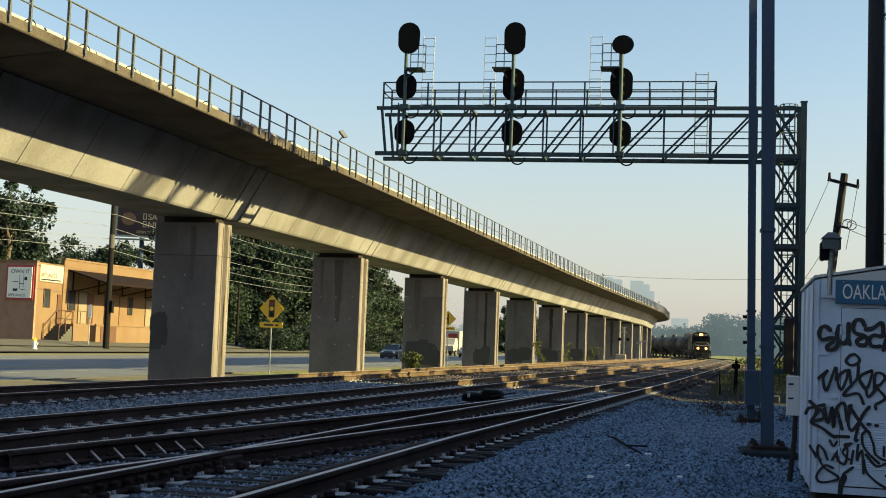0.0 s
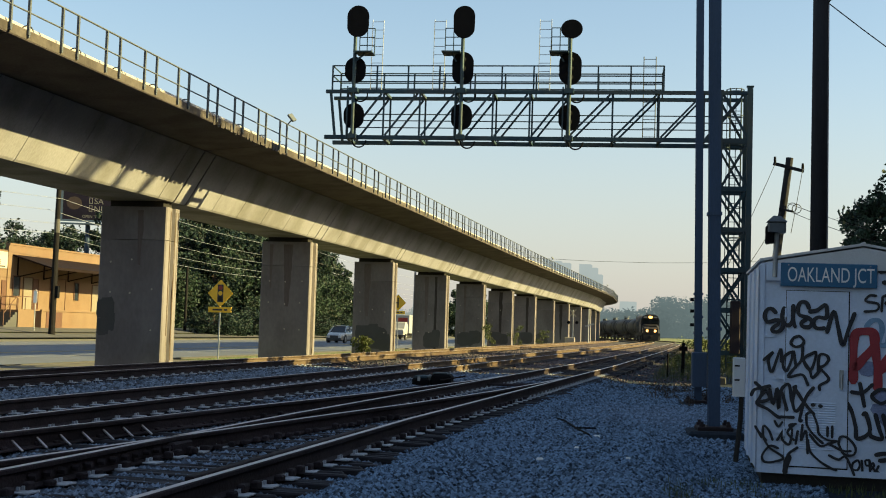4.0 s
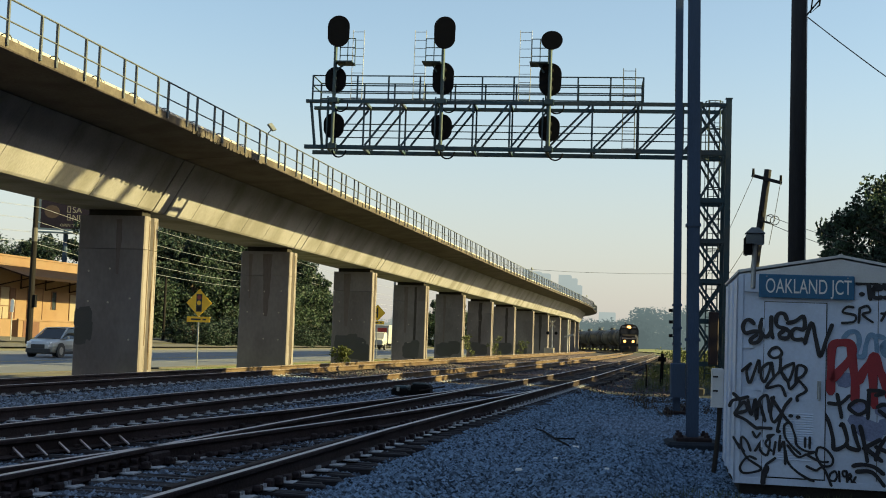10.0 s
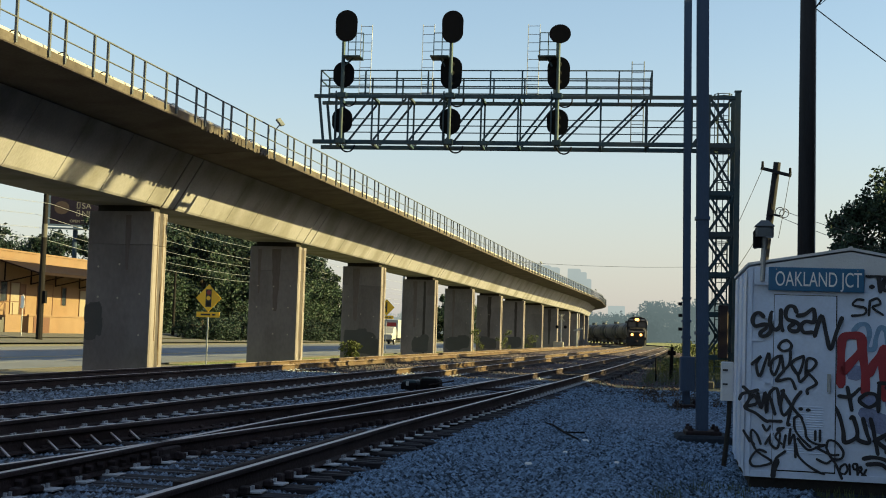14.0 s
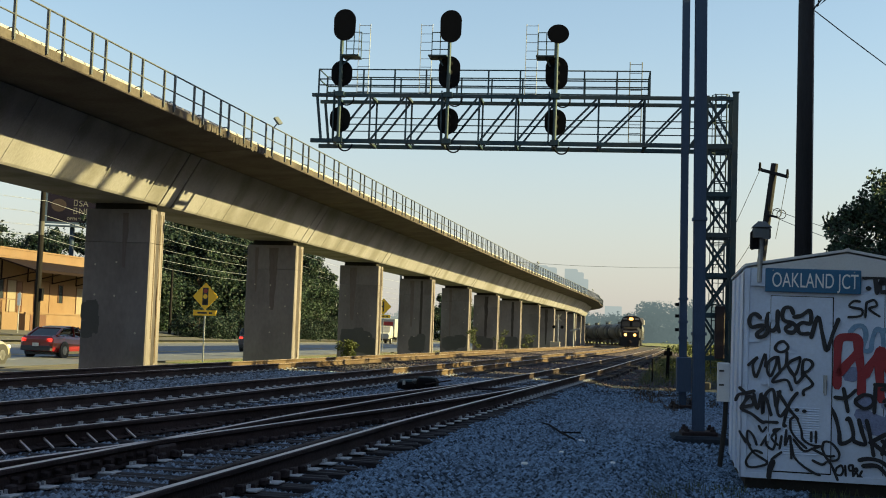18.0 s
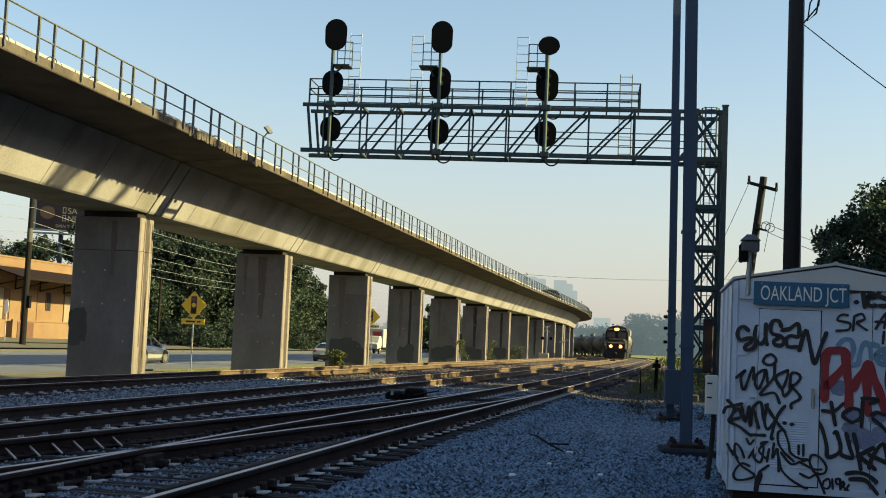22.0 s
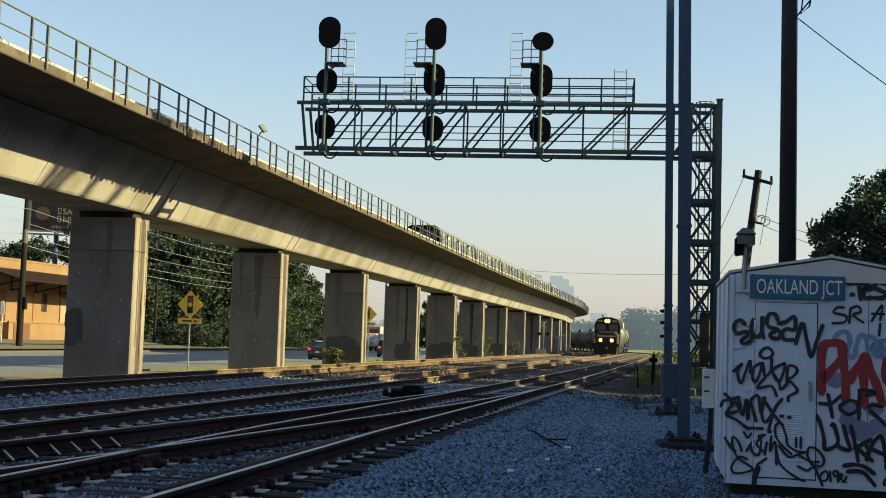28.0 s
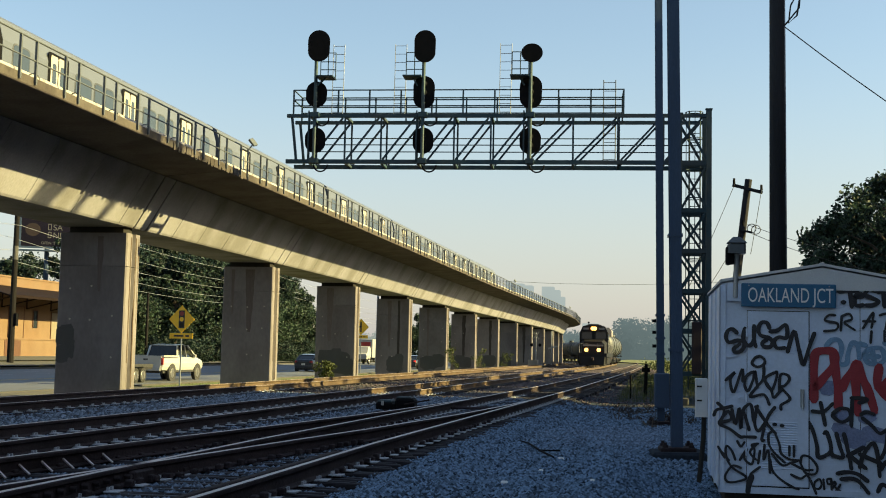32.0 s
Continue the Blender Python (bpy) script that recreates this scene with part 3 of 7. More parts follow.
    part("gear_case", Shape().chamfer_box(-5.98, -5.52, 27.68, 28.12, 0.17, 0.44, 0.05), BLACK, sm)
    part("cover", Shape().chamfer_box(-6.38, -6.06, 27.66, 28.14, 0.34, 0.39, 0.02), TRUSS, sm, "blue-grey painted cover")
    part("cover", Shape().chamfer_box(-5.95, -5.60, 27.72, 28.08, 0.44, 0.47, 0.015), TRUSS, sm, "blue-grey painted cover")
    part("hand_lever", Shape().rod((-5.75, 27.66, 0.30), (-5.15, 27.60, 0.42), 0.018), RUST, sm)
    part("padlock_hasp", Shape().box(-6.28, -6.22, 27.60, 27.63, 0.27, 0.37), GALV, sm)
    part("throw_rod", Shape().rod((-5.75, 27.9, 0.24), (-3.3, 27.9, 0.24), 0.025), RUST, sm)
    part("throw_rod", Shape().rod((-5.75, 28.1, 0.24), (-3.3, 28.4, 0.24), 0.025), RUST, sm)


# ---------------------------------------------------------------- viaduct
def via_shift(s):
    return 1.0 * smooth_step(95, 190, s) - 0.7 * smooth_step(194, 214, s)


def via(x, s):
    return along(x + via_shift(s), s)


def build_viaduct():
    v = thing("viaduct", "long weathered concrete transit viaduct on rectangular piers", "viaduct", kind="structure")
    c = PIER_X - PIER_W / 2
    # piers
    def column(sh, z0, z1):
        hw, d = PIER_W / 2, 1.02
        ring = [(-hw, 0.04), (-hw + 0.04, 0), (hw - 0.04, 0), (hw, 0.04), (hw, 0.34), (hw - 0.10, 0.38), (hw - 0.10, 0.62), (hw, 0.66), (hw, d - 0.04), (hw - 0.04, d), (-hw + 0.04, d), (-hw, d - 0.04), (-hw, 0.66), (-hw + 0.10, 0.62), (-hw + 0.10, 0.38), (-hw, 0.34)]
        return sh.loft([[(x, y, z0) for x, y in ring], [(x, y, z1) for x, y in ring]])
    lower = mesh_of("pier_shaft", column(Shape(), -0.6, 4.02), PIER)
    upper = mesh_of("pier_head", column(Shape(), 4.035, 5.12), PIER)
    # dark block added to fill the shaded gap between pier and girder
    gap_block = mesh_of("bearing", Shape().chamfer_box(-0.95, 0.95, -0.32, 0.32, 0, 0.29, 0.02), DARKGAP)
    stain = mesh_of("stain_streak", Shape().box(PIER_W / 2 - 0.102, PIER_W / 2 - 0.094, 0.43, 0.57, 0.1, 5.0), STAIN)
    for k in range(-2, PIERS):
        s = PIER_Y + SPAN * k
        p, h = via(c, s)
        m = Matrix.Translation((p.x, p.y, 0.06)) @ Matrix.Rotation(h, 4, 'Z')
        pr = part("pier", lower, PIER, v, at=m)
        part("pier_head", upper, PIER, pr)
        part("stain_streak", stain, STAIN, pr, "brown rust-water streak")
        part("bearing", gap_block, DARKGAP, pr, at=Matrix.Translation((0, 0.5, 5.1)))
    # painted-over patches low on the piers, each rolled on in overlapping blobs
    rng = random.Random(11)
    patches = ((0, -1.02, 1.75, 0.16, 0.30), (0, -0.80, 1.78, 0.24, 0.36), (0, -0.72, 1.35, 0.22, 0.34), (0, -0.92, 1.15, 0.22, 0.28),
               (2, -0.45, 0.75, 0.55, 0.75), (2, 0.30, 0.80, 0.60, 0.62), (2, 0.75, 0.55, 0.35, 0.50), (2, 0.1, 1.30, 0.3, 0.3),
               (3, 0.2, 0.6, 0.6, 0.55), (3, 0.5, 0.9, 0.3, 0.4), (4, -0.3, 0.6, 0.7, 0.55), (4, 0.5, 0.8, 0.5, 0.55), (5, -0.4, 0.7, 0.6, 0.6), (5, 0.3, 0.6, 0.5, 0.5),
               (6, 0.1, 0.7, 0.8, 0.6), (7, -0.2, 0.6, 0.7, 0.6))
    for q, (k, cx, cz, rx, rz) in enumerate(patches):
        p, h = via(c, PIER_Y + SPAN * k)
        n, ring = 26, []
        for i in range(n):
            a = 2 * math.pi * i / n
            ca, sa_ = math.cos(a), math.sin(a)
            ring.append((cx + rx * math.copysign(abs(ca) ** 0.5, ca) * rng.uniform(0.9, 1.08), cz + rz * math.copysign(abs(sa_) ** 0.5, sa_) * rng.uniform(0.88, 1.1)))
        d = 0.003 + 0.0015 * (q % 4)
        sh = Shape().loft([[(p.x + x, p.y - d, z + 0.06) for x, z in ring], [(p.x + x, p.y + 0.01, z + 0.06) for x, z in ring]])
        part("painted_patch", sh, PATCH, v, "dark grey paint over old scrawls")
    # water running down the pier fronts
    for k, x0, w, z0, z1, mat in ((3, 0.42, 0.17, 0.0, 5.0, WATERMARK), (3, -0.25, 0.30, 1.8, 5.0, RUSTMARK), (5, 0.05, 0.36, 0.6, 5.0, WATERMARK), (6, 0.3, 0.30, 0.3, 5.0, WATERMARK), (1, 0.1, 0.42, 2.2, 5.0, RUSTMARK),
                                  (1, -0.7, 0.16, 3.0, 5.0, RUSTMARK), (2, -0.35, 0.40, 2.0, 5.0, RUSTMARK), (0, 0.25, 0.22, 3.2, 5.0, RUSTMARK), (8, 0.1, 0.4, 0.4, 5.0, WATERMARK), (4, -0.4, 0.22, 1.0, 5.0, RUSTMARK)):
        p, h = via(c, PIER_Y + SPAN * k)
        rings = []
        for i in range(25):
            f = i / 24
            z = z0 + (z1 - z0) * f
            e = w / 2 * (0.35 + 0.65 * f ** 0.6) if z0 > 0.2 else w / 2
            a = x0 - e * (1 + 0.35 * noise.noise((k * 3.1, z * 2.2, 1.7)))
            b = x0 + e * (1 + 0.35 * noise.noise((k * 3.1, z * 2.2, 8.3)))
            rings.append([(p.x + a, p.y - 0.0022, z + 0.06), (p.x + b, p.y - 0.0022, z + 0.06), (p.x + b, p.y + 0.01, z + 0.06), (p.x + a, p.y + 0.01, z + 0.06)])
        part("water_stain", Shape().loft(rings), mat, v, "dark water stain running down the pier")
    # brown runs down the sunlit pier sides, ragged along both edges
    for k in range(0, 8):
        p, h = via(c, PIER_Y + SPAN * k)
        for y0, w, z0 in ((0.70, 0.05, 0.1), (0.31, 0.035, 0.9), (0.90, 0.03, 2.2)):
            rings = []
            for i in range(29):
                z = z0 + (5.0 - z0) * i / 28
                a = y0 - w * (0.75 + 0.6 * noise.noise((k * 5.3 + y0 * 9, z * 0.9, 2.2)))
                b = y0 + w * (0.75 + 0.6 * noise.noise((k * 5.3 + y0 * 9, z * 0.9, 6.7)))
                x = p.x + PIER_W / 2
                rings.append([(x + 0.003, p.y + a, z + 0.06), (x + 0.003, p.y + b, z + 0.06), (x - 0.01, p.y + b, z + 0.06), (x - 0.01, p.y + a, z + 0.06)])
            part("rust_run", Shape().loft(rings), STAIN, v, "brown rust-water run on the pier side")
    # pale form-tie plugs on the pier fronts
    plug = mesh_of("form_tie_plug", Shape().disc((0, -0.003, 0), 0.035, (0, 1, 0), 8, 0.006), PARAPET)
    for k in range(0, 6):
        p, h = via(c, PIER_Y + SPAN * k)
        for gx in (-0.75, 0.0, 0.75):
            for gz in (1.2, 2.4, 3.4):
                if rng.random() < 0.55:
                    part("form_tie_plug", plug, PARAPET, v, at=Matrix.Translation((p.x + gx + rng.uniform(-0.05, 0.05), p.y, gz + rng.uniform(-0.08, 0.08))))
    # box girder in segments, deck slab, barrier
    cuts = (0, 0.95, 3.2, 5.6, 8.2, 10.9, 14.1, 15.3)
    x0 = PIER_X
    lw, uw = PIER_W, PIER_W + 2.0
    ring = ((x0 - 0.06, 5.39), (x0, 5.45), (x0 + 1.0, 7.10), (x0 + 1.0 - uw, 7.10), (x0 - lw, 5.45), (x0 - lw + 0.06, 5.39))
    deck = ((-13.95, 7.28), (-13.93, 7.30), (-13.93, 7.50), (-13.95, 7.52), (-14.70, 7.52), (-14.72, 7.28), (-21.61, 7.28), (-21.63, 7.52), (-22.36, 7.52), (-22.38, 7.30), (-20.4, 7.13), (-15.95, 7.13))
    curb = ((-14.62, 7.52), (-14.36, 7.52), (-14.36, 7.54), (-14.43, 7.77), (-14.46, 7.80), (-14.60, 7.80))
    curb2 = tuple((-36.33 - x, z) for x, z in curb)

    def ringat(prof, s):
        out = []
        for x, z in prof:
            p, h = via(x, s)
            out.append((p.x, p.y, z))
        return out
    for k in range(-3, PIERS):
        b = PIER_Y + 0.55 + SPAN * k
        for i in range(7):
            a0, a1 = b + cuts[i], b + cuts[i + 1]
            g0 = 0.045 if i in (0, 1) else 0.012
            g1 = 0.045 if i in (6, 0) else 0.012
            sh = Shape().loft([ringat(ring, a0 + g0), ringat(ring, (a0 + a1) / 2), ringat(ring, a1 - g1)])
            part("girder_segment", sh, CONCRETE, v)
        for a0 in (b, b + cuts[1]):
            seal = ((x0 - 0.08, 5.41), (x0 - 0.03, 5.46), (x0 + 0.96, 7.09), (x0 + 1.04 - uw, 7.09), (x0 - lw + 0.03, 5.46), (x0 - lw + 0.08, 5.41))
            part("joint_seal", Shape().loft([ringat(seal, a0 - 0.05), ringat(seal, a0 + 0.05)]), DARKGAP, v)
        for i in range(3):
            a0, a1 = b + SPAN * i / 3, b + SPAN * (i + 1) / 3
            g = 0.09 if i == 0 else 0.0
            if i == 0:
                part("deck_joint", Shape().loft([ringat(((-13.97, 7.36), (-13.97, 7.50), (-14.68, 7.50), (-14.74, 7.26), (-21.6, 7.26), (-22.3, 7.36), (-20.4, 7.15), (-15.95, 7.15)), a) for a in (a0 - 0.01, a0 + g + 0.01)]), DARKGAP, v)
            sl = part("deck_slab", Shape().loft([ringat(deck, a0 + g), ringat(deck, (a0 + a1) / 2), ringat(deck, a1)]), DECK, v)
            part("edge_face", Shape().loft([ringat(((-13.945, 7.302), (-13.925, 7.302), (-13.925, 7.498), (-13.945, 7.498)), a) for a in (a0 + g, (a0 + a1) / 2, a1)]), DECKEDGE, sl, "dark stained deck edge")
            part("barrier", Shape().loft([ringat(curb, a0 + g), ringat(curb, (a0 + a1) / 2), ringat(curb, a1 - 0.01)]), PARAPET, sl, "pale low concrete barrier")
            part("barrier", Shape().loft([ringat(curb2, a0 + g), ringat(curb2, (a0 + a1) / 2), ringat(curb2, a1 - 0.01)]), PARAPET, sl, "pale low concrete barrier")
    # spalled edge with pale drips and loose cable ends
    for q in range(18):
        s = 33.2 + 0.34 * q + rng.uniform(-0.08, 0.08)
        p, h = via(-13.92, s)
        w, z0, z1 = rng.uniform(0.04, 0.16), 7.27 - rng.uniform(0, 0.04), 7.30 + rng.uniform(0.04, 0.18)
        part("edge_spall", Shape().chamfer_box(p.x - 0.03, p.x + rng.uniform(0.006, 0.02), p.y - w, p.y + w, z0, z1, 0.004), DECKEDGE, v, "crumbling stained deck edge")
        if q % 4 == 1:
            part("loose_cable", Shape().torus((p.x, p.y, 7.33), 0.11, 0.012, (1, 0, 0), 10, (180, 360)), WIRE, v)
    # handrail
    hr = part("handrail", Shape().tube([tuple(via(-13.90, 2 + 3 * k)[0] + Vector((0, 0, 8.35))) for k in range(190)], 0.024, 6), RAILSTEEL, v, "two-rail steel handrail along the deck edge")
    part("mid_rail", Shape().tube([tuple(via(-13.90, 2 + 3 * k)[0] + Vector((0, 0, 7.88))) for k in range(190)], 0.02, 6), RAILSTEEL, hr)
    post = mesh_of("post", Shape().box(-0.028, 0.028, -0.028, 0.028, 7.34, 8.35).box(-0.012, 0.03, -0.04, 0.04, 7.40, 7.48), RAILSTEEL)
    hoop = mesh_of("cable_hoop", Shape().torus((-0.26, 0, 7.52), 0.17, 0.016, (0, 1, 0), 8, (0, 180)), RAILSTEEL)
    s = 4.38
    k = 0
    while s < 228:
        for d in (0.0, 1.37):
            p, h = via(-13.90, s + d)
            part("post", post, RAILSTEEL, hr, at=Matrix.Translation((p.x, p.y, 0)) @ Matrix.Rotation(h, 4, 'Z'))
        if s < 60:
            p, h = via(-13.90, s + 0.35)
            part("cable_hoop", hoop, RAILSTEEL, v, at=Matrix.Translation((p.x, p.y, 0)))
        s += 2.07
    # transit rails on the deck
    for x in (-15.5, -16.95, -19.38, -20.82):
        pts = [via(x, 2 + 4 * k) for k in range(145)]
        part("transit_rail", sweep(Shape(), RAIL_PROFILE, pts, 7.30), RUST, v)
    # small floodlights on short masts
    for s in (40.0, 118.0, 182.0):
        p, h = via(-14.05, s)
        fl = thing("deck_floodlight", "small floodlight on a short mast at the deck edge", "floodlight", group="deck floodlights")
        part("mast", Shape().rod((p.x, p.y, 7.5), (p.x, p.y, 8.42), 0.03), RAILSTEEL, fl)
        part("bracket", Shape().rod((p.x, p.y, 8.38), (p.x + 0.14, p.y + 0.05, 8.58), 0.022), RAILSTEEL, fl)
        m = Matrix.Translation((p.x + 0.15, p.y + 0.05, 8.66)) @ Euler((0.5, 0.9, 0.2)).to_matrix().to_4x4()
        part("lamp_head", Shape().chamfer_box(-0.15, 0.15, -0.13, 0.13, -0.035, 0.035, 0.015, m), RAILSTEEL, fl)


# ---------------------------------------------------------------- signal gantry
def build_gantry():
    g = thing("signal_bridge", "green-grey steel cantilever signal bridge with walkway", "signal gantry", at=pose(1.1, 40.0, 0, 0, 0, 3.7))
    L, D0, D1 = -13.26, -0.6, 0.6
    zt, zb = 9.26, 7.73
    xs = [-12.62 + 1.21 * i for i in range(7)] + [-3.90, -2.42, -1.0, 0.3]
    for y in (D0, D1):
        part("top_chord", Shape().box(L - 0.12, 0.36, y - 0.06, y + 0.06, zt - 0.05, zt + 0.06), TRUSS, g)
        part("bottom_chord", Shape().box(L - 0.12, 0.36, y - 0.06, y + 0.06, zb - 0.06, zb + 0.07), TRUSS, g)
        part("end_post", Shape().bar((L + 0.05, y, zt - 0.06), (L + 0.22, y, zb + 0.05), 0.08), TRUSS, g)
        for a, nxt in zip(xs, xs[1:]):
            part("truss_vertical", Shape().bar((a, y, zb + 0.08), (a, y, zt - 0.06), 0.055, 0.055, (0, 1, 0)), TRUSS, g)
            part("truss_diagonal", Shape().bar((a + 0.06, y, zb + 0.08), (nxt - 0.08, y, zt - 0.06), 0.06, 0.055, (0, 1, 0)), TRUSS, g)
    for a in xs[:-1]:
        part("cross_beam", Shape().box(a - 0.04, a + 0.04, D0, D1, zb - 0.05, zb + 0.03), TRUSS, g)
        part("cross_beam", Shape().box(a - 0.04, a + 0.04, D0, D1, zt - 0.03, zt + 0.05), TRUSS, g)
    part("walkway", Shape().box(L, 0.3, D0 + 0.07, D0 + 0.36, zt + 0.05, zt + 0.075), TRUSS, g, "narrow steel grating walkway")
    # thin conduit lines through the truss
    for z in (8.28, 8.52, 8.74):
        part("conduit", Shape().rod((-12.9, D1 + 0.1, z), (0.3, D1 + 0.1, z), 0.018), TRUSS, g)
    # railing on the walkway
    for y in (D0 - 0.02, D1 + 0.02):
        for z in (9.60, 9.80, 10.13):
            part("walkway_rail", Shape().rod((-13.17, y, z), (-2.28, y, z), 0.022), TRUSS, g)
        for x in (-13.17, -11.66, -10.61, -9.56, -8.53, -7.5, -6.46, -5.42, -4.38, -3.33, -2.28):
            part("rail_post", Shape().box(x - 0.025, x + 0.025, y - 0.025, y + 0.025, zt, 10.14), TRUSS, g)
    for x in (-13.17, -2.28):
        for z in (9.80, 10.13):
            part("walkway_rail", Shape().rod((x, D0, z), (x, D1, z), 0.022), TRUSS, g)
    # tower
    for x, top in ((-0.50, 9.32), (0.43, 9.46)):
        for y in (D0, D1):
            part("tower_leg", Shape().box(x - 0.085, x + 0.085, y - 0.085, y + 0.085, 0.2, top).box(x - 0.11, x + 0.11, y - 0.10, y + 0.10, top, top + 0.03), TRUSS, g)
            part("footing", Shape().chamfer_box(x - 0.3, x + 0.3, y - 0.3, y + 0.3, -0.1, 0.25, 0.03), KERB, g)
    levels = (1.0, 2.36, 3.62, 4.9, 6.2, 7.7)
    for y in (D0, D1):
        for z in levels:
            part("tower_strut", Shape().box(-0.42, 0.35, y - 0.05, y + 0.05, z - 0.07, z + 0.07), TRUSS, g)
        for z0, z1 in zip(levels, levels[1:]):
            part("tower_brace", Shape().bar((-0.42, y, z0 + 0.06), (0.36, y, z1 - 0.06), 0.07, 0.05, (0, 1, 0)), TRUSS, g)
            part("tower_brace", Shape().bar((0.36, y, z0 + 0.06), (-0.42, y, z1 - 0.06), 0.07, 0.05, (0, 1, 0)), TRUSS, g)
        part("tower_brace", Shape().bar((-0.42, y, 9.25), (0.36, y, 7.85), 0.08, 0.05, (0, 1, 0)), TRUSS, g)
    for x in (-0.50, 0.43):
        for z in levels:
            part("tower_strut", Shape().box(x - 0.05, x + 0.05, D0, D1, z - 0.05, z + 0.05), TRUSS, g)
    # caged ladder inside the tower
    lad = part("tower_ladder", Shape().rod((-0.14, 0, 0.5), (-0.14, 0, 9.55), 0.02).rod((0.22, 0, 0.5), (0.22, 0, 9.55), 0.02), TRUSS, g, "caged climbing ladder")
    rung = mesh_of("rung", Shape().rod((-0.14, 0, 0), (0.22, 0, 0), 0.012), TRUSS)
    for k in range(29):
        part("rung", rung, TRUSS, lad, at=Matrix.Translation((0, 0, 0.7 + 0.3 * k)))
    hoop = mesh_of("cage_hoop", Shape().torus((0.0, -0.25, 0), 0.28, 0.014, (0, 0, 1), 18), TRUSS)
    for z in (2.7, 3.68, 4.66, 5.64, 6.62, 7.6, 8.58, 9.36, 9.43):
        part("cage_hoop", hoop, TRUSS, lad, at=Matrix.Translation((0, 0, z)))
    for a in (200, 235, 270, 305, 340):
        x, y = 0.28 * math.cos(radians(a)), -0.25 + 0.28 * math.sin(radians(a))
        part("cage_strap", Shape().box(x - 0.012, x + 0.012, y - 0.012, y + 0.012, 2.6, 9.42), TRUSS, lad)
    # cabinets on the tower
    part("relay_cabinet", Shape().chamfer_box(-0.10, 0.20, -0.92, -0.68, 1.0, 2.65, 0.03), RUSTBOX, g, "rusty brown steel cabinet")
    # side ladder at the walkway's inner end
    sl = part("walkway_ladder", Shape().rod((-2.9, D1 + 0.15, 7.9), (-2.9, D1 + 0.15, 10.75), 0.016).rod((-2.5, D1 + 0.15, 7.9), (-2.5, D1 + 0.15, 10.75), 0.016), RAILSTEEL, g)
    for k in range(10):
        part("rung", Shape().rod((-2.9, D1 + 0.15, 8.05 + 0.29 * k), (-2.5, D1 + 0.15, 8.05 + 0.29 * k), 0.011), RAILSTEEL, sl)
    # signal masts with heads
    specs = ((-12.40, ((11.56, 0.74, 1.06), (9.97, 0.71, 0.87), (8.43, 0.69, 0.85)), 1),
             (-8.80, ((11.52, 0.71, 1.08), (10.03, 0.71, 1.09), (8.42, 0.69, 0.87)), -1),
             (-5.29, ((11.28, 0.70, 0.62), (10.03, 0.73, 1.09), (8.42, 0.70, 0.87)), -1))
    for x, heads, side in specs:
        sm = thing("signal_mast", "black colour-light signal heads on a mast seen from behind", "railway signal", group="signal masts", at=pose(1.1, 40.0, 0, 0, 0, 3.7) @ Matrix.Translation((x, -0.82, 0)))
        part("mast_pole", Shape().rod((0, 0, 7.62), (0, 0, heads[0][0] - heads[0][2] * 0.3), 0.06, n=10).rod((-0.2, 0, 7.66), (-0.2, 0, 9.4), 0.025), TRUSS, sm)
        for z in (zt, zb):
            part("mast_clamp", Shape().box(-0.14, 0.14, -0.1, 0.2, z - 0.08, z + 0.08), TRUSS, sm)
        for z, w, hgt in heads:
            n, rings, hx = 28, [], (0.09 if z > 11.55 else 0.035 if z > 11 else 0.01)
            r = w / 2
            prof = []
            for i in range(n):
                a = 2 * math.pi * i / n
                prof.append((r * math.cos(a), (hgt / 2 - r if hgt > w else 0) * (1 if math.sin(a) >= 0 else -1) + min(r, hgt / 2) * math.sin(a)))
            for y, k in ((-0.10, 1.0), (-0.075, 1.0)) if z > 11 else ((0.10, 1.0), (0.125, 1.0)):
                rings.append([(px * k + hx, y, z + pz * k) for px, pz in prof])
            hd = part("signal_background", Shape().loft(rings), BLACK, sm, "black rounded background plate")
            cnt = 3 if hgt > 1.0 else 2
            for q in range(cnt):
                zc = z + (q - (cnt - 1) / 2) * 0.29
                y_ = -0.1 if z > 11 else 0.1
                if z < 11:
                    part("lamp_housing", Shape().rod((hx, y_, zc), (hx, y_ - 0.03, zc), 0.10, 0.06, 14), BLACK, hd)
                part("hood", Shape().rod((hx, y_ + 0.025, zc), (hx, y_ + 0.32, zc), 0.12, 0.11, 14), BLACK, hd)
        part("cable_loop", Shape().torus((0.24, 0, 7.60), 0.23, 0.026, (0, 1, 0), 16, (180, 360)), BLACK, sm)
        part("cable_loop", Shape().torus((0.24, 0, 9.12), 0.23, 0.024, (0, 1, 0), 16, (170, 360)), BLACK, sm)
        # little service platform with its ladder
        px0, px1 = (0.05, 0.62) if side > 0 else (-0.66, -0.05)
        pl = part("service_platform", Shape().box(px0, px1, -0.3, 0.35, 10.49, 10.53).bar((px0 * 0.3, 0.0, 10.23), ((px0 + px1) / 2, 0, 10.49), 0.05), TRUSS, sm)
        cage = Shape()
        for x_ in (px0 + 0.03, (px0 + px1) / 2, px1 - 0.03):
            cage.rod((x_, 0.33, 10.53), (x_, 0.33, 11.42), 0.016)
        for z in (10.85, 11.12, 11.42):
            cage.rod((px0 + 0.03, 0.33, z), (px1 - 0.03, 0.33, z), 0.016)
        part("guard_frame", cage, TRUSS, sm)
        lx = 0.46 if side > 0 else -1.04
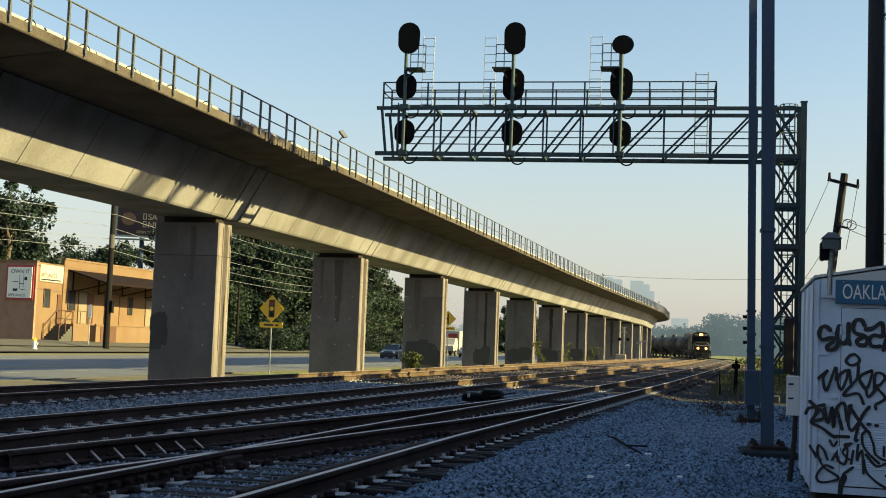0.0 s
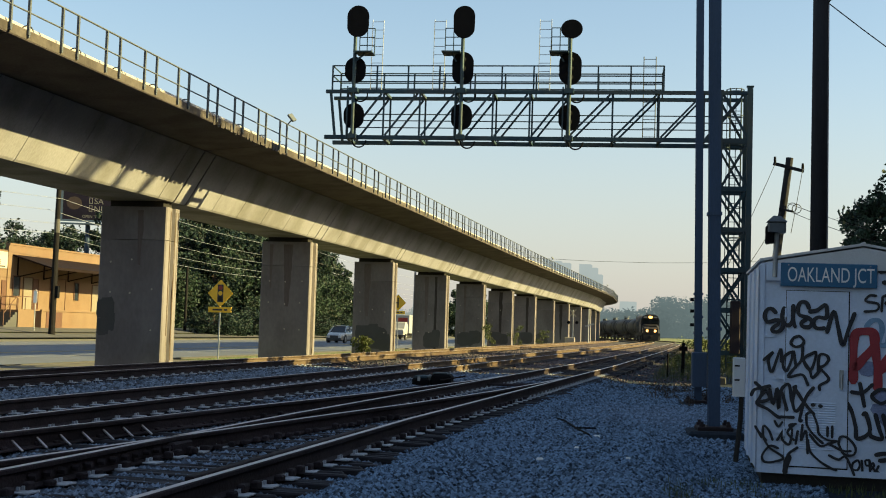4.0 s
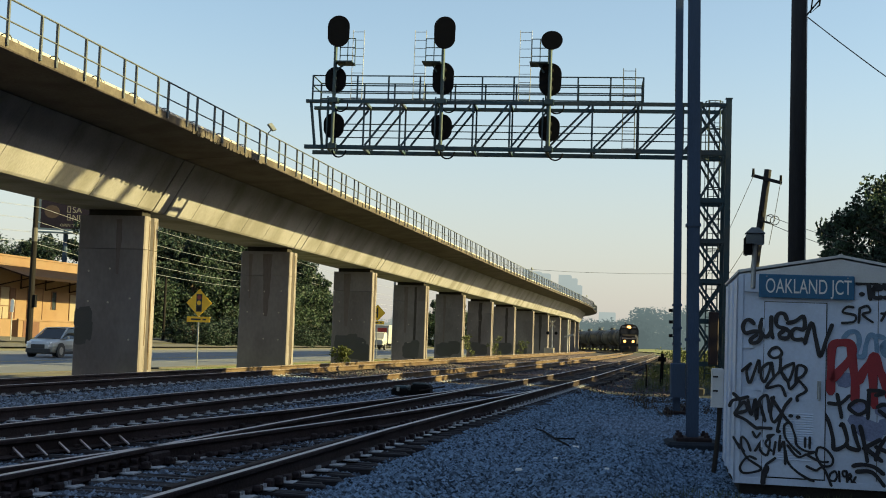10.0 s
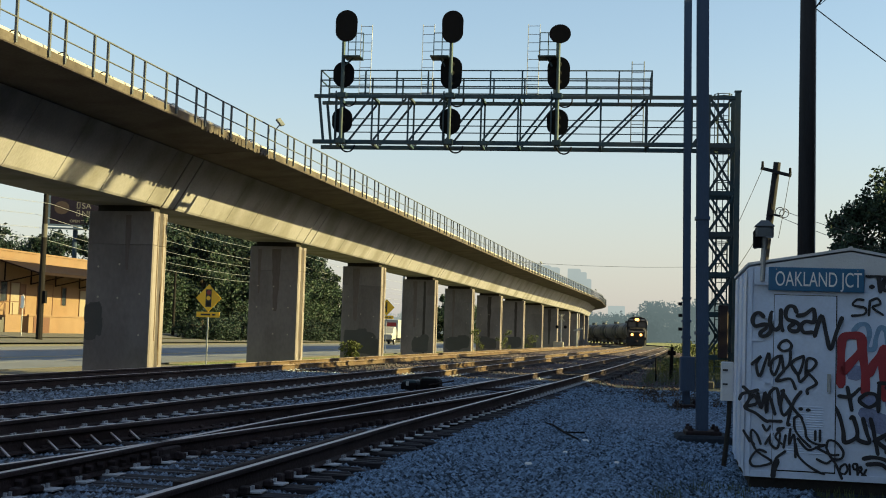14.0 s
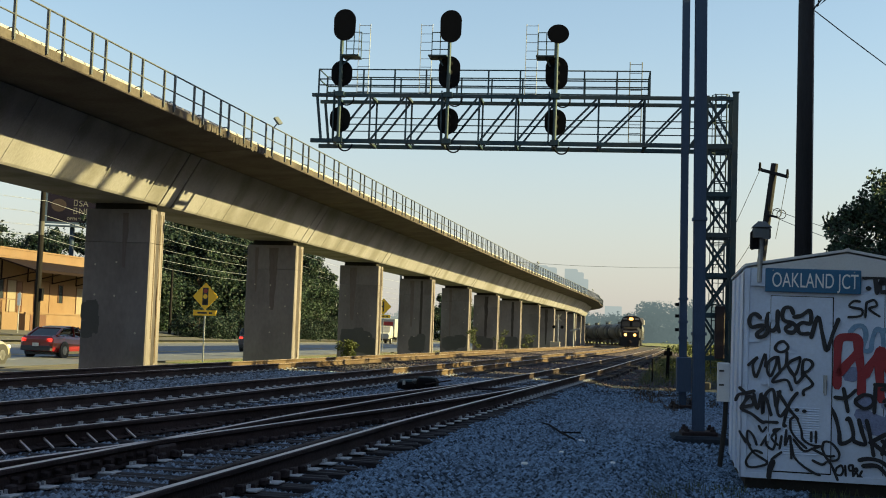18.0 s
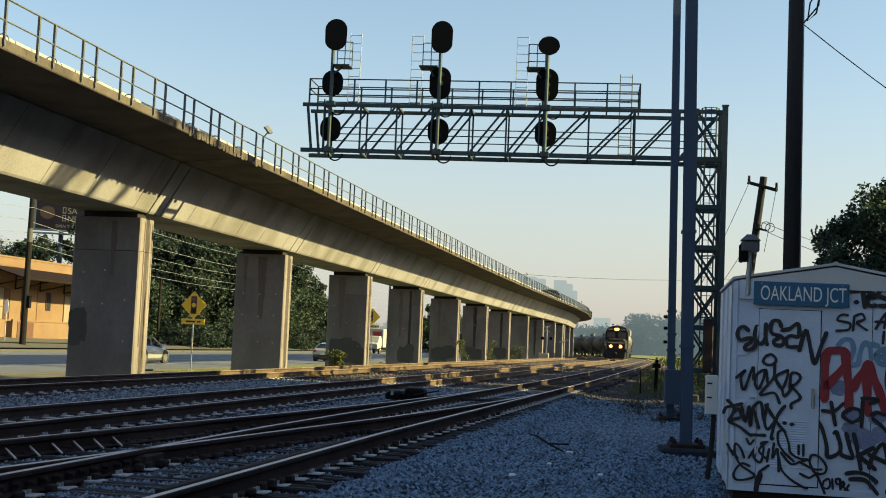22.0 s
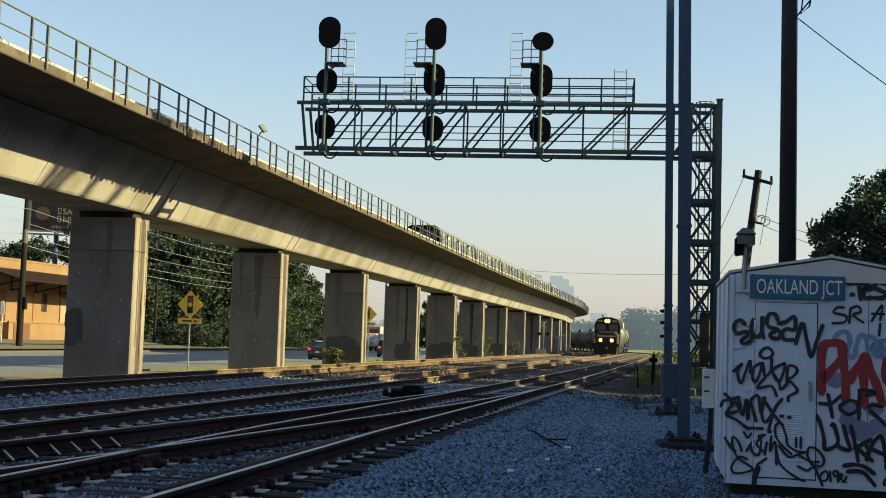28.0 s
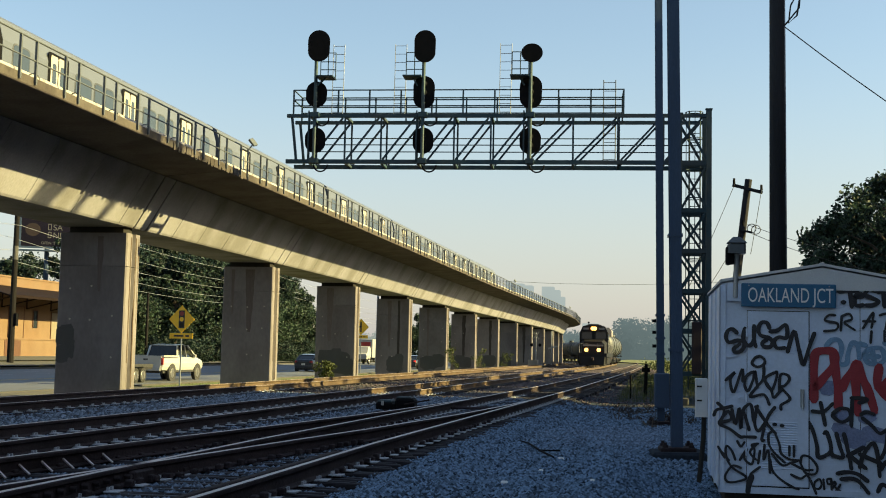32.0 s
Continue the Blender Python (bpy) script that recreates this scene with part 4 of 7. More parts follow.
        ladder = part("mast_ladder", Shape().rod((lx, 0.5, 9.3), (lx + 0.01, 0.5, 11.75), 0.012).rod((lx + 0.37, 0.5, 9.3), (lx + 0.39, 0.5, 11.75), 0.012), GALV, sm)
        for k in range(9):
            z = 9.45 + 0.28 * k
            part("rung", Shape().rod((lx, 0.5, z), (lx + 0.38, 0.5, z), 0.010), GALV, ladder)


# ---------------------------------------------------------------- tall columns and poles
def build_columns():
    for nm, x, y, w, lean in (("steel_column", 0.302, 19.5, 0.178, -0.9), ("steel_column", 0.072, 27.2, 0.155, -0.75)):
        near = y < 25
        c = thing(nm, "tall blue-grey steel column bolted to a footing" if near else "tall blue-grey steel column with a cabinet on its side", "steel column", group="line columns", at=pose(x, y, 0, 0, lean * 0.85, 6))
        h = w / 2
        part("shaft", Shape().box(-h, h, -h, -h + 0.02, 0.12, 13).box(-h, h, h - 0.02, h, 0.12, 13).box(-h + 0.06, h - 0.06, -h + 0.02, h - 0.02, 0.12, 13), COLUMN, c)
        part("base_plate", Shape().chamfer_box(-0.27, 0.27, -0.27, 0.27, 0.06, 0.12, 0.015), RUST, c)
        for i in (-0.2, 0.2):
            for j in (-0.2, 0.2):
                part("anchor_bolt", Shape().rod((i, j, 0.1), (i, j, 0.2), 0.025, n=6).rod((i, j, 0.12), (i, j, 0.16), 0.045, n=6), RUST, c)
        part("footing", Shape().chamfer_box(-0.42, 0.42, -0.42, 0.42, -0.2, 0.06, 0.04), SHADEDIRT, c)
        for z in ((1.6, 3.4) if near else (1.55, 1.9, 2.4)):
            part("band", Shape().box(-h - 0.02, h + 0.02, -h - 0.02, h + 0.02, z, z + 0.05), COLUMN, c)
        if not near:
            part("cabinet", Shape().chamfer_box(-0.16, 0.16, -0.34, -0.14, 0.42, 1.16, 0.02), COLUMN, c, "blue-grey steel cabinet")
            for z in (1.75, 2.05, 2.3):
                part("insulator", Shape().rod((-h - 0.02, -0.05, z), (-h - 0.1, -0.05, z), 0.035, n=8), BLACK, c)
    # round wooden pole behind the shed
    p = thing("utility_pole", "thick dark weathered wooden utility pole", "utility pole", at=pose(2.26, 24.0, 0, 0, -0.05, 0))
    part("pole", Shape().rod((0, 0, -0.3), (0, 0, 14.5), 0.17, 0.135, 16), WOOD, p, smooth=True)
    part("riser_conduit", Shape().rod((0.15, -0.06, 0.3), (0.12, -0.06, 9.2), 0.022), GALV, p)
    co = Shape()
    pts = [(0.1, -0.1, 8.6), (0.25, -0.1, 8.75), (0.42, -0.12, 8.55), (0.36, -0.1, 8.15), (0.2, -0.1, 8.0), (0.24, -0.12, 8.35), (0.44, -0.1, 8.7), (0.4, -0.1, 8.3), (0.12, -0.1, 7.95)]
    part("cable_coil", co.tube(pts, 0.018, 6), WIRE, p)
    part("splice_case", Shape().rod((0.08, -0.1, 8.62), (0.3, -0.12, 8.74), 0.06, 0.07, 10), BLACK, p)
    drop = thing("service_drop", "black service cable sagging from the wooden pole", "cable")
    pts = [(2.4 + 9 * t, 24 + 2 * t, 7.95 - 6.9 * t + 1.8 * t * t) for t in [i / 14 for i in range(15)]]
    part("cable", tube_path(pts, 0.011), WIRE, drop)
    # leaning pole with crossarm
    lp = thing("utility_pole", "leaning utility pole with crossarm and transformer bracket", "utility pole")
    part("pole", Shape().rod((2.25, 45, -0.2), (3.2, 45, 8.0), 0.17, 0.13, 12), WOOD, lp)
    part("crossarm", Shape().bar((2.62, 44.85, 7.78), (3.68, 44.85, 7.5), 0.09, 0.11), WOOD, lp)
    for q in ((2.68, 44.85, 7.82), (3.64, 44.85, 7.58), (3.0, 44.9, 6.3)):
        part("insulator", Shape().rod(q, (q[0], q[1], q[2] + 0.2), 0.05, 0.04, 8), BLACK, lp)
    part("lower_arm", Shape().bar((2.85, 44.85, 6.15), (3.3, 44.85, 6.05), 0.07), WOOD, lp)
    cl = Shape()
    for q in ((3.3, 4.2, 0), (3.45, 4.15, 0)):
        cl.torus((q[0], 44.85, q[1] + 2.0), 0.16, 0.015, (0.3, 1, 0), 14)
    part("cable_coil", cl, WIRE, lp)
    w = thing("overhead_wires", "thin overhead wires from the leaning pole", "overhead wire")
    for a, b, sag in (((3.0, 44.9, 6.4), (16, 60, 6.2), 0.7), ((3.1, 44.9, 6.1), (16, 60, 5.7), 0.8), ((2.7, 44.8, 7.8), (0.6, 44, 3.0), 0.1), ((3.64, 44.8, 7.6), (3.2, 44, 5.2), 0.05), ((2.9, 44.8, 4.0), (16, 60, 4.6), 0.4), ((2.9, 44.8, 6.0), (1.4, 44, 3.5), 0.1)):
        a, b = Vector(a), Vector(b)
        pts = [a.lerp(b, t / 12) - Vector((0, 0, 4 * sag * (t / 12) * (1 - t / 12))) for t in range(13)]
        part("wire", tube_path(pts, 0.011), WIRE, w)


# ---------------------------------------------------------------- signal shed
def ribbon(pts, w, y, depth=0.004, rng=None):
    """A painted stroke along points (x, z), lying on the plane y."""
    sh = Shape()
    P = [Vector((a, b)) for a, b in pts]
    fine = []
    for i in range(len(P) - 1):
        p0, p1, p2, p3 = P[max(i - 1, 0)], P[i], P[i + 1], P[min(i + 2, len(P) - 1)]
        for k in range(6):
            t = k / 6
            fine.append(0.5 * ((2 * p1) + (p2 - p0) * t + (2 * p0 - 5 * p1 + 4 * p2 - p3) * t * t + (3 * p1 - p0 - 3 * p2 + p3) * t ** 3))
    fine.append(P[-1])
    if (fine[1] - fine[0]).length > 1e-6:
        fine.insert(0, fine[0] - (fine[1] - fine[0]).normalized() * w * 0.45)
    if (fine[-1] - fine[-2]).length > 1e-6:
        fine.append(fine[-1] + (fine[-1] - fine[-2]).normalized() * w * 0.45)
    rings = []
    for i, q in enumerate(fine):
        d = (fine[min(i + 1, len(fine) - 1)] - fine[max(i - 1, 0)])
        if d.length < 1e-6:
            continue
        d.normalize()
        s = Vector((-d.y, d.x)) * w / 2 * (1 + 0.10 * math.sin(i * 0.45)) * (0.45 if i in (0, len(fine) - 1) else 1.0)
        rings.append([(q.x - s.x, y - depth, q.y - s.y), (q.x + s.x, y - depth, q.y + s.y), (q.x + s.x, y + 0.001, q.y + s.y), (q.x - s.x, y + 0.001, q.y - s.y)])
    return sh.loft(rings)


SHED_AT = pose(0.705, 14.28, 0.0, 0, 0.25, 0.5)


def build_shed():
    W, DEP, E_Z, R_Z = 2.22, 3.0, 2.36, 2.555
    sd = thing("signal_shed", "white steel signal shed covered in spray-painted scrawls", "equipment shed", at=SHED_AT)
    z0 = 0.0
    part("skid", Shape().box(0.05, W - 0.05, 0.06, DEP - 0.06, -0.22, z0), DARKGAP, sd, "dark steel skid under the shed")
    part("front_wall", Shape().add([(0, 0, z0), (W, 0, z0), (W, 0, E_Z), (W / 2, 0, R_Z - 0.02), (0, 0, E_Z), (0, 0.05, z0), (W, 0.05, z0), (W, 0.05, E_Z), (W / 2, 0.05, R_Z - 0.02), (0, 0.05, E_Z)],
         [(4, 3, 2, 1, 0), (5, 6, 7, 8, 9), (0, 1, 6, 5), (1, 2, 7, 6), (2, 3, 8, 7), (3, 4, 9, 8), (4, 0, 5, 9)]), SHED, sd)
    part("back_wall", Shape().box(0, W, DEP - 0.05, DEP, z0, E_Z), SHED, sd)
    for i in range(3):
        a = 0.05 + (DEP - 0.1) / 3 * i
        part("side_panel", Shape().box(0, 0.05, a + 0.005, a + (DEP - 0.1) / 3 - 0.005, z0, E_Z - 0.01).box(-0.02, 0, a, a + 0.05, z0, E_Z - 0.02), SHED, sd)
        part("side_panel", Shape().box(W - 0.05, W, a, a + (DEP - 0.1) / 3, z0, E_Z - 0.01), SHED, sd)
    part("corner_trim", Shape().box(-0.025, 0.05, -0.018, 0.0, z0, E_Z - 0.02).box(-0.025, 0.0, -0.018, 0.06, z0, E_Z - 0.02), SHED, sd, bevel=0.006)
    part("corner_trim", Shape().box(W - 0.05, W + 0.02, -0.018, 0.0, z0, E_Z - 0.02), SHED, sd, bevel=0.006)
    part("base_rail", Shape().box(0.05, W - 0.05, -0.02, 0.0, z0, z0 + 0.07), SHED, sd)
    for sgn in (-1, 1):
        x_e, x_r = (W / 2 - sgn * (W / 2 + 0.015)), W / 2
        sl = (R_Z + 0.02 - E_Z) / (W / 2)
        ze = E_Z + 0.02 - 0.015 * sl
        part("roof_panel", Shape().add([(x_e, -0.035, ze), (x_r, -0.035, R_Z + 0.02), (x_r, DEP + 0.07, R_Z + 0.02), (x_e, DEP + 0.07, ze), (x_e, -0.035, ze + 0.03), (x_r, -0.035, R_Z + 0.05), (x_r, DEP + 0.07, R_Z + 0.05), (x_e, DEP + 0.07, ze + 0.03)],
             [(0, 1, 2, 3), (4, 7, 6, 5), (0, 4, 5, 1), (1, 5, 6, 2), (2, 6, 7, 3), (3, 7, 4, 0)]), SHEDROOF, sd)
    part("ridge_cap", Shape().rod((W / 2, -0.045, R_Z + 0.04), (W / 2, DEP + 0.08, R_Z + 0.04), 0.024, n=8), SHEDROOF, sd)
    # gable fascia: a sheet with an overlapping bottom edge
    part("gable_sheet", Shape().add([(0.2, -0.03, 2.30), (W - 0.2, -0.03, 2.30), (W - 0.05, -0.03, 2.37), (W / 2, -0.03, R_Z), (0.05, -0.03, 2.37), (0.2, 0, 2.30), (W - 0.2, 0, 2.30), (W - 0.05, 0, 2.37), (W / 2, 0, R_Z), (0.05, 0, 2.37)],
         [(4, 3, 2, 1, 0), (5, 6, 7, 8, 9), (0, 1, 6, 5), (1, 2, 7, 6), (2, 3, 8, 7), (3, 4, 9, 8), (4, 0, 5, 9)]), SHEDROOF, sd)
    # door with hinges, handle, louvre
    d = part("door", Shape().box(0.29, 0.96, -0.022, -0.002, 0.09, 2.05), SHED, sd, bevel=0.004)
    part("door_gap", Shape().box(0.284, 0.289, -0.004, 0.0, 0.075, 2.06).box(0.961, 0.972, -0.004, 0.0, 0.075, 2.06).box(0.289, 0.961, -0.004, 0, 2.051, 2.058).box(0.289, 0.961, -0.004, 0, 0.075, 0.088), DARKGAP, sd)
    for z in (0.45, 1.05, 1.78):
        part("hinge", Shape().box(0.19, 0.36, -0.034, -0.022, z, z + 0.035).rod((0.28, -0.035, z - 0.03), (0.28, -0.035, z + 0.07), 0.012, n=8), SHED, d)
    part("handle", Shape().box(0.87, 0.91, -0.05, -0.022, 0.98, 1.18).rod((0.89, -0.05, 1.12), (0.89, -0.075, 0.96), 0.012, n=8), GALV, d, "steel door handle")
    lv = part("louvre", Shape().box(0.44, 0.84, -0.025, -0.022, 0.27, 0.85), SHED, d, "pressed louvre vent")
    slat = mesh_of("slat", Shape().add([(-0.09, 0, 0), (0.09, 0, 0), (0.09, -0.006, -0.012), (-0.09, -0.006, -0.012), (-0.09, 0, -0.02), (0.09, 0, -0.02)], [(0, 1, 2, 3), (3, 2, 5, 4), (0, 3, 4), (1, 5, 2)]), SHED)
    for i in range(20):
        for x in (0.54, 0.74):
            part("slat", slat, SHED, lv, at=Matrix.Translation((x, -0.025, 0.30 + 0.027 * i)))
    # panel seams
    for x in (1.52, 2.02):
        part("panel_seam", Shape().box(x - 0.003, x + 0.003, -0.004, 0.001, 0.1, 2.28), DARKGAP, sd)
    for z in (1.52, 0.95):
        part("wall_bracket", Shape().box(0.03, 0.17, -0.02, 0, z, z + 0.03), SHED, sd)
    # name board
    sg = thing("station_sign", "blue junction name board with white letters on the shed", "sign", at=SHED_AT)
    part("board", Shape().chamfer_box(0.215, 1.255, -0.062, -0.04, 2.10, 2.365, 0.008), SIGNBLUE, sg, bevel=0.01)
    lettering("letters", "OAKLAND JCT", 0.235, SIGNWHITE, sg, Matrix.Translation((0.285, -0.064, 2.155)) @ Matrix.Rotation(radians(90), 4, 'X'), "white capital letters", squeeze=0.60)
    for x in (0.3, 1.18):
        part("screw", Shape().rod((x, -0.062, 2.34), (x, -0.07, 2.34), 0.008, n=8), GALV, sg)
    # hooded lamp on a conduit mast at the shed corner
    ml = thing("hooded_lamp", "grey hooded lamp on a conduit mast at the shed corner", "lamp", at=SHED_AT)
    part("conduit_mast", Shape().rod((0.15, -0.05, 2.2), (0.16, -0.05, 2.72), 0.028, n=10), GALV, ml)
    part("foot_bracket", Shape().box(0.06, 0.24, -0.05, -0.02, 2.16, 2.36), SHED, ml)
    part("hood", Shape().chamfer_box(0.06, 0.26, -0.15, 0.05, 2.70, 2.82, 0.02).loft([[(0.05, -0.16, 2.82), (0.27, -0.16, 2.82), (0.27, 0.06, 2.82), (0.05, 0.06, 2.82)], [(0.12, -0.1, 2.89), (0.2, -0.1, 2.89), (0.2, 0.0, 2.89), (0.12, 0.0, 2.89)]]), RAILSTEEL, ml)
    part("ballast_box", Shape().chamfer_box(0.04, 0.13, -0.12, 0.03, 2.58, 2.78, 0.015), BLACK, ml)
    part("wire_loop", Shape().torus((0.05, -0.05, 2.66), 0.09, 0.006, (0, 1, 0), 12, (90, 270)), WIRE, ml)
    # junction box on a conduit beside the shed
    jb = thing("junction_box", "pale steel junction box on a bent conduit", "junction box")
    part("box", Shape().chamfer_box(0.45, 0.60, 15.2, 15.35, 0.79, 1.26, 0.012), SHEDROOF, jb)
    part("conduit", Shape().tube([(0.56, 15.28, 0.83), (0.55, 15.28, 0.5), (0.50, 15.3, 0.0)], 0.03, 8), DARKGAP, jb)
    for z in (0.98, 1.15):
        part("latch", Shape().box(0.47, 0.53, 15.185, 15.2, z, z + 0.02), DARKGAP, jb)
    # spray-painted scrawls: looping strokes, no words
    gm = thing("wall_scrawl", "black and red spray-painted scrawls on the shed wall", "graffiti", at=SHED_AT)
    return gm


def scrawl(parent, strokes, mat, width, y=-0.0315):
    for k, st in enumerate(strokes):
        part("spray_stroke", ribbon(st, width * (0.9 if width < 0.08 else 1.0), y - 0.0006 * k), mat, parent)


# ---------------------------------------------------------------- shops across the street
def build_shops():
    b = thing("shop_building", "single-storey ochre painted shop building with awning and loading platform", "building")
    X, G = -53.0, 0.66
    Y0, Y1, Y2 = 83.0, 86.7, 107.5
    # end wall in dull brick, facing along the street
    part("end_wall", Shape().box(X - 24, X - 0.003, Y0 - 0.25, Y0, G - 0.6, 6.5), BRICKRED, b, "dull red-brown end wall")
    part("end_coping", Shape().box(X - 24, X + 0.05, Y0 - 0.32, Y0 + 0.05, 6.5, 6.65), STUCCO, b)
    part("front_wall", Shape().box(X - 0.3, X, Y0, Y1, G - 0.6, 6.55), STUCCO, b, "ochre painted front wall")
    part("front_wall", Shape().box(X - 0.3, X + 0.002, Y1, Y2, G - 0.6, 7.0), STUCCO, b, "ochre painted front wall")
    part("back_wall", Shape().box(X - 24, X - 23.7, Y0, Y2, G - 0.6, 6.4), STUCCO, b)
    part("far_wall", Shape().box(X - 24, X - 0.3, Y2 - 0.3, Y2, G - 0.6, 6.4), STUCCO, b)
    part("roof", Shape().box(X - 23.7, X - 0.3, Y0, Y2, 5.9, 6.1), AWNING, b)
    part("coping", Shape().box(X - 0.35, X + 0.06, Y1, Y2, 7.0, 7.14), STUCCO, b)
    part("pilaster", Shape().box(X, X + 0.08, Y1 - 0.2, Y1 + 0.2, G - 0.3, 6.9), STUCCO, b)
    # loading platform
    part("platform", Shape().box(X, X + 2.2, 88.2, Y2, G - 0.6, 1.86), STUCCO, b, "raised loading platform")
    part("platform_edge", Shape().box(X + 2.1, X + 2.26, 88.1, Y2, 1.86, 1.98), STUCCO, b)
    part("platform", Shape().box(X, X + 1.6, 85.8, 88.2, G - 0.6, 1.9), STUCCO, b)
    part("ramp_gate", Shape().box(X + 2.2, X + 2.24, 88.9, 91.4, G - 0.2, 1.8), BROWN, b)
    # awning: a sloping roof on brackets
    part("awning_roof", Shape().add([(X, 87.2, 6.15), (X, Y2, 6.15), (X + 3.4, Y2, 5.2), (X + 3.4, 87.2, 5.2), (X, 87.2, 6.27), (X, Y2, 6.27), (X + 3.4, Y2, 5.32), (X + 3.4, 87.2, 5.32)],
         [(0, 3, 2, 1), (4, 5, 6, 7), (0, 1, 5, 4), (1, 2, 6, 5), (2, 3, 7, 6), (3, 0, 4, 7)]), AWNING, b, "dark sheet-metal awning")
    part("awning_fascia", Shape().box(X + 3.4, X + 3.46, 87.2, Y2, 5.14, 5.36), AWNING, b)
    for y in (88.0, 92.0, 96.0, 100.2, 104.4, 106.9):
        part("awning_bracket", Shape().bar((X + 0.02, y, 4.5), (X + 3.2, y, 5.22), 0.09).bar((X + 0.05, y, 4.5), (X + 0.05, y, 6.1), 0.09), AWNING, b)

    def opening(name, y0, y1, z0, z1, mat, lab, frame_mat=BROWN):
        o = part(name, Shape().box(X - 0.02, X + 0.035, y0, y1, z0, z1), mat, b, lab)
        part(name + "_frame", Shape().box(X, X + 0.07, y0 - 0.08, y0, z0, z1 + 0.08).box(X, X + 0.07, y1, y1 + 0.08, z0, z1 + 0.08).box(X, X + 0.07, y0, y1, z1, z1 + 0.08), frame_mat, o)
    opening("window", 83.95, 84.7, 3.1, 4.5, WINDOW, "narrow dark window")
    opening("door", 85.9, 86.75, 1.95, 4.1, BROWN, "dark brown door")
    opening("window", 87.45, 88.4, 2.95, 4.55, WINDOW, "tall dark window")
    opening("door", 89.0, 90.3, 1.98, 4.5, PALEDOOR, "cream double door")
    opening("door", 90.5, 91.2, 1.98, 4.4, BROWN, "brown door")
    opening("loading_door", 93.2, 95.6, 1.98, 4.6, STUCCO, "ochre roller door")
    opening("window", 97.2, 97.9, 2.9, 4.4, WINDOW, "narrow dark window")
    opening("door", 100.4, 101.8, 1.98, 4.3, PALEDOOR, "cream door")
    # stairs with a handrail
    for i in range(6):
        part("step", Shape().box(X, X + 1.5, 85.8 - 0.3 * (i + 1), 85.8 - 0.3 * i, G - 0.2, 1.9 - 0.2 * (i + 1)), SIDEWALK, b)
    for x in (X + 1.45, X + 0.1):
        hr = Shape().tube([(x, 84.0, G + 0.95), (x, 85.8, 2.95), (x, 88.2, 2.95)], 0.035)
        for y, z in ((84.0, G), (84.9, 1.3), (85.8, 1.9), (87.0, 1.9), (88.2, 1.9)):
            hr.rod((x, y, z), (x, y, max(z + 0.95, 1.9)), 0.035)
        part("stair_rail", hr, BROWN, b)
    # lettered boards
    s1 = thing("shop_sign", "white shop sign with dark lettering framed on brick wall", "sign")
    Ys = Y0 - 0.3
    part("frame", Shape().box(-55.5, -53.12, Ys - 0.08, Ys, 3.6, 6.25), REDSPRAY, s1, "dark red sign frame")
    part("panel", Shape().box(-55.35, -53.27, Ys - 0.12, Ys - 0.08, 3.75, 6.1), SIGNWHITE, s1)
    for x0, x1, z0, z1 in ((-54.85, -54.45, 4.25, 4.45), (-53.9, -53.65, 5.1, 5.35), (-54.3, -53.9, 4.8, 4.86), (-54.9, -54.4, 4.95, 5.0), (-54.2, -53.8, 4.35, 4.4), (-54.32, -54.28, 4.4, 5.5), (-53.98, -53.95, 4.5, 5.5)):
        part("lettering_bar", Shape().box(x0, x1, Ys - 0.13, Ys - 0.12, z0, z1), INK, s1)
    lettering("letters", "OWN IT", 0.42, INK, s1, Matrix.Translation((-55.1, Ys - 0.13, 5.64)) @ Matrix.Rotation(radians(90), 4, 'X'), squeeze=1.05)
    lettering("letters", "APPLIANCES", 0.30, INK, s1, Matrix.Translation((-55.25, Ys - 0.13, 3.85)) @ Matrix.Rotation(radians(90), 4, 'X'), squeeze=0.92)
    s2 = thing("shop_sign", "pale painted sign with dark lettering on the ochre wall", "sign")
    part("panel", Shape().box(X + 0.004, X + 0.03, 83.25, 86.5, 5.1, 6.4), PARAPET, s2)
    lettering("letters", "APPLIANCES", 0.5, INK, s2, Matrix.Translation((X + 0.034, 83.35, 5.42)) @ Matrix.Rotation(radians(90), 4, 'Z') @ Matrix.Rotation(radians(90), 4, 'X'), squeeze=0.80)
    part("lettering_bar", Shape().box(X + 0.03, X + 0.034, 83.4, 86.2, 5.2, 5.3), INK, s2)
    # fire hydrant and short sign
    h = thing("fire_hydrant", "white fire hydrant on the pavement", "fire hydrant")
    hx, hy, hz = -45.6, 71.5, 0.04
    part("barrel", Shape().rod((hx, hy, hz), (hx, hy, hz + 0.6), 0.14, 0.13, 12).rod((hx, hy, hz), (hx, hy, hz + 0.08), 0.2, 0.2, 12), SIGNWHITE, h)
    part("bonnet", Shape().rod((hx, hy, hz + 0.6), (hx, hy, hz + 0.75), 0.17, 0.06, 12).rod((hx, hy, hz + 0.75), (hx, hy, hz + 0.83), 0.04, 0.04, 6), SIGNYELLOW, h)
    part("nozzle", Shape().rod((hx - 0.22, hy, hz + 0.42), (hx + 0.22, hy, hz + 0.42), 0.07, n=10), SIGNWHITE, h)
    s = thing("street_sign", "small white sign on a thin post by the kerb", "street sign")
    part("post", Shape().rod((-47.2, 81.0, 0.4), (-47.2, 81.0, 3.4), 0.035), GALV, s)
    part("plate", Shape().box(-47.34, -47.06, 80.95, 80.97, 2.4, 3.3), SIGNWHITE, s)


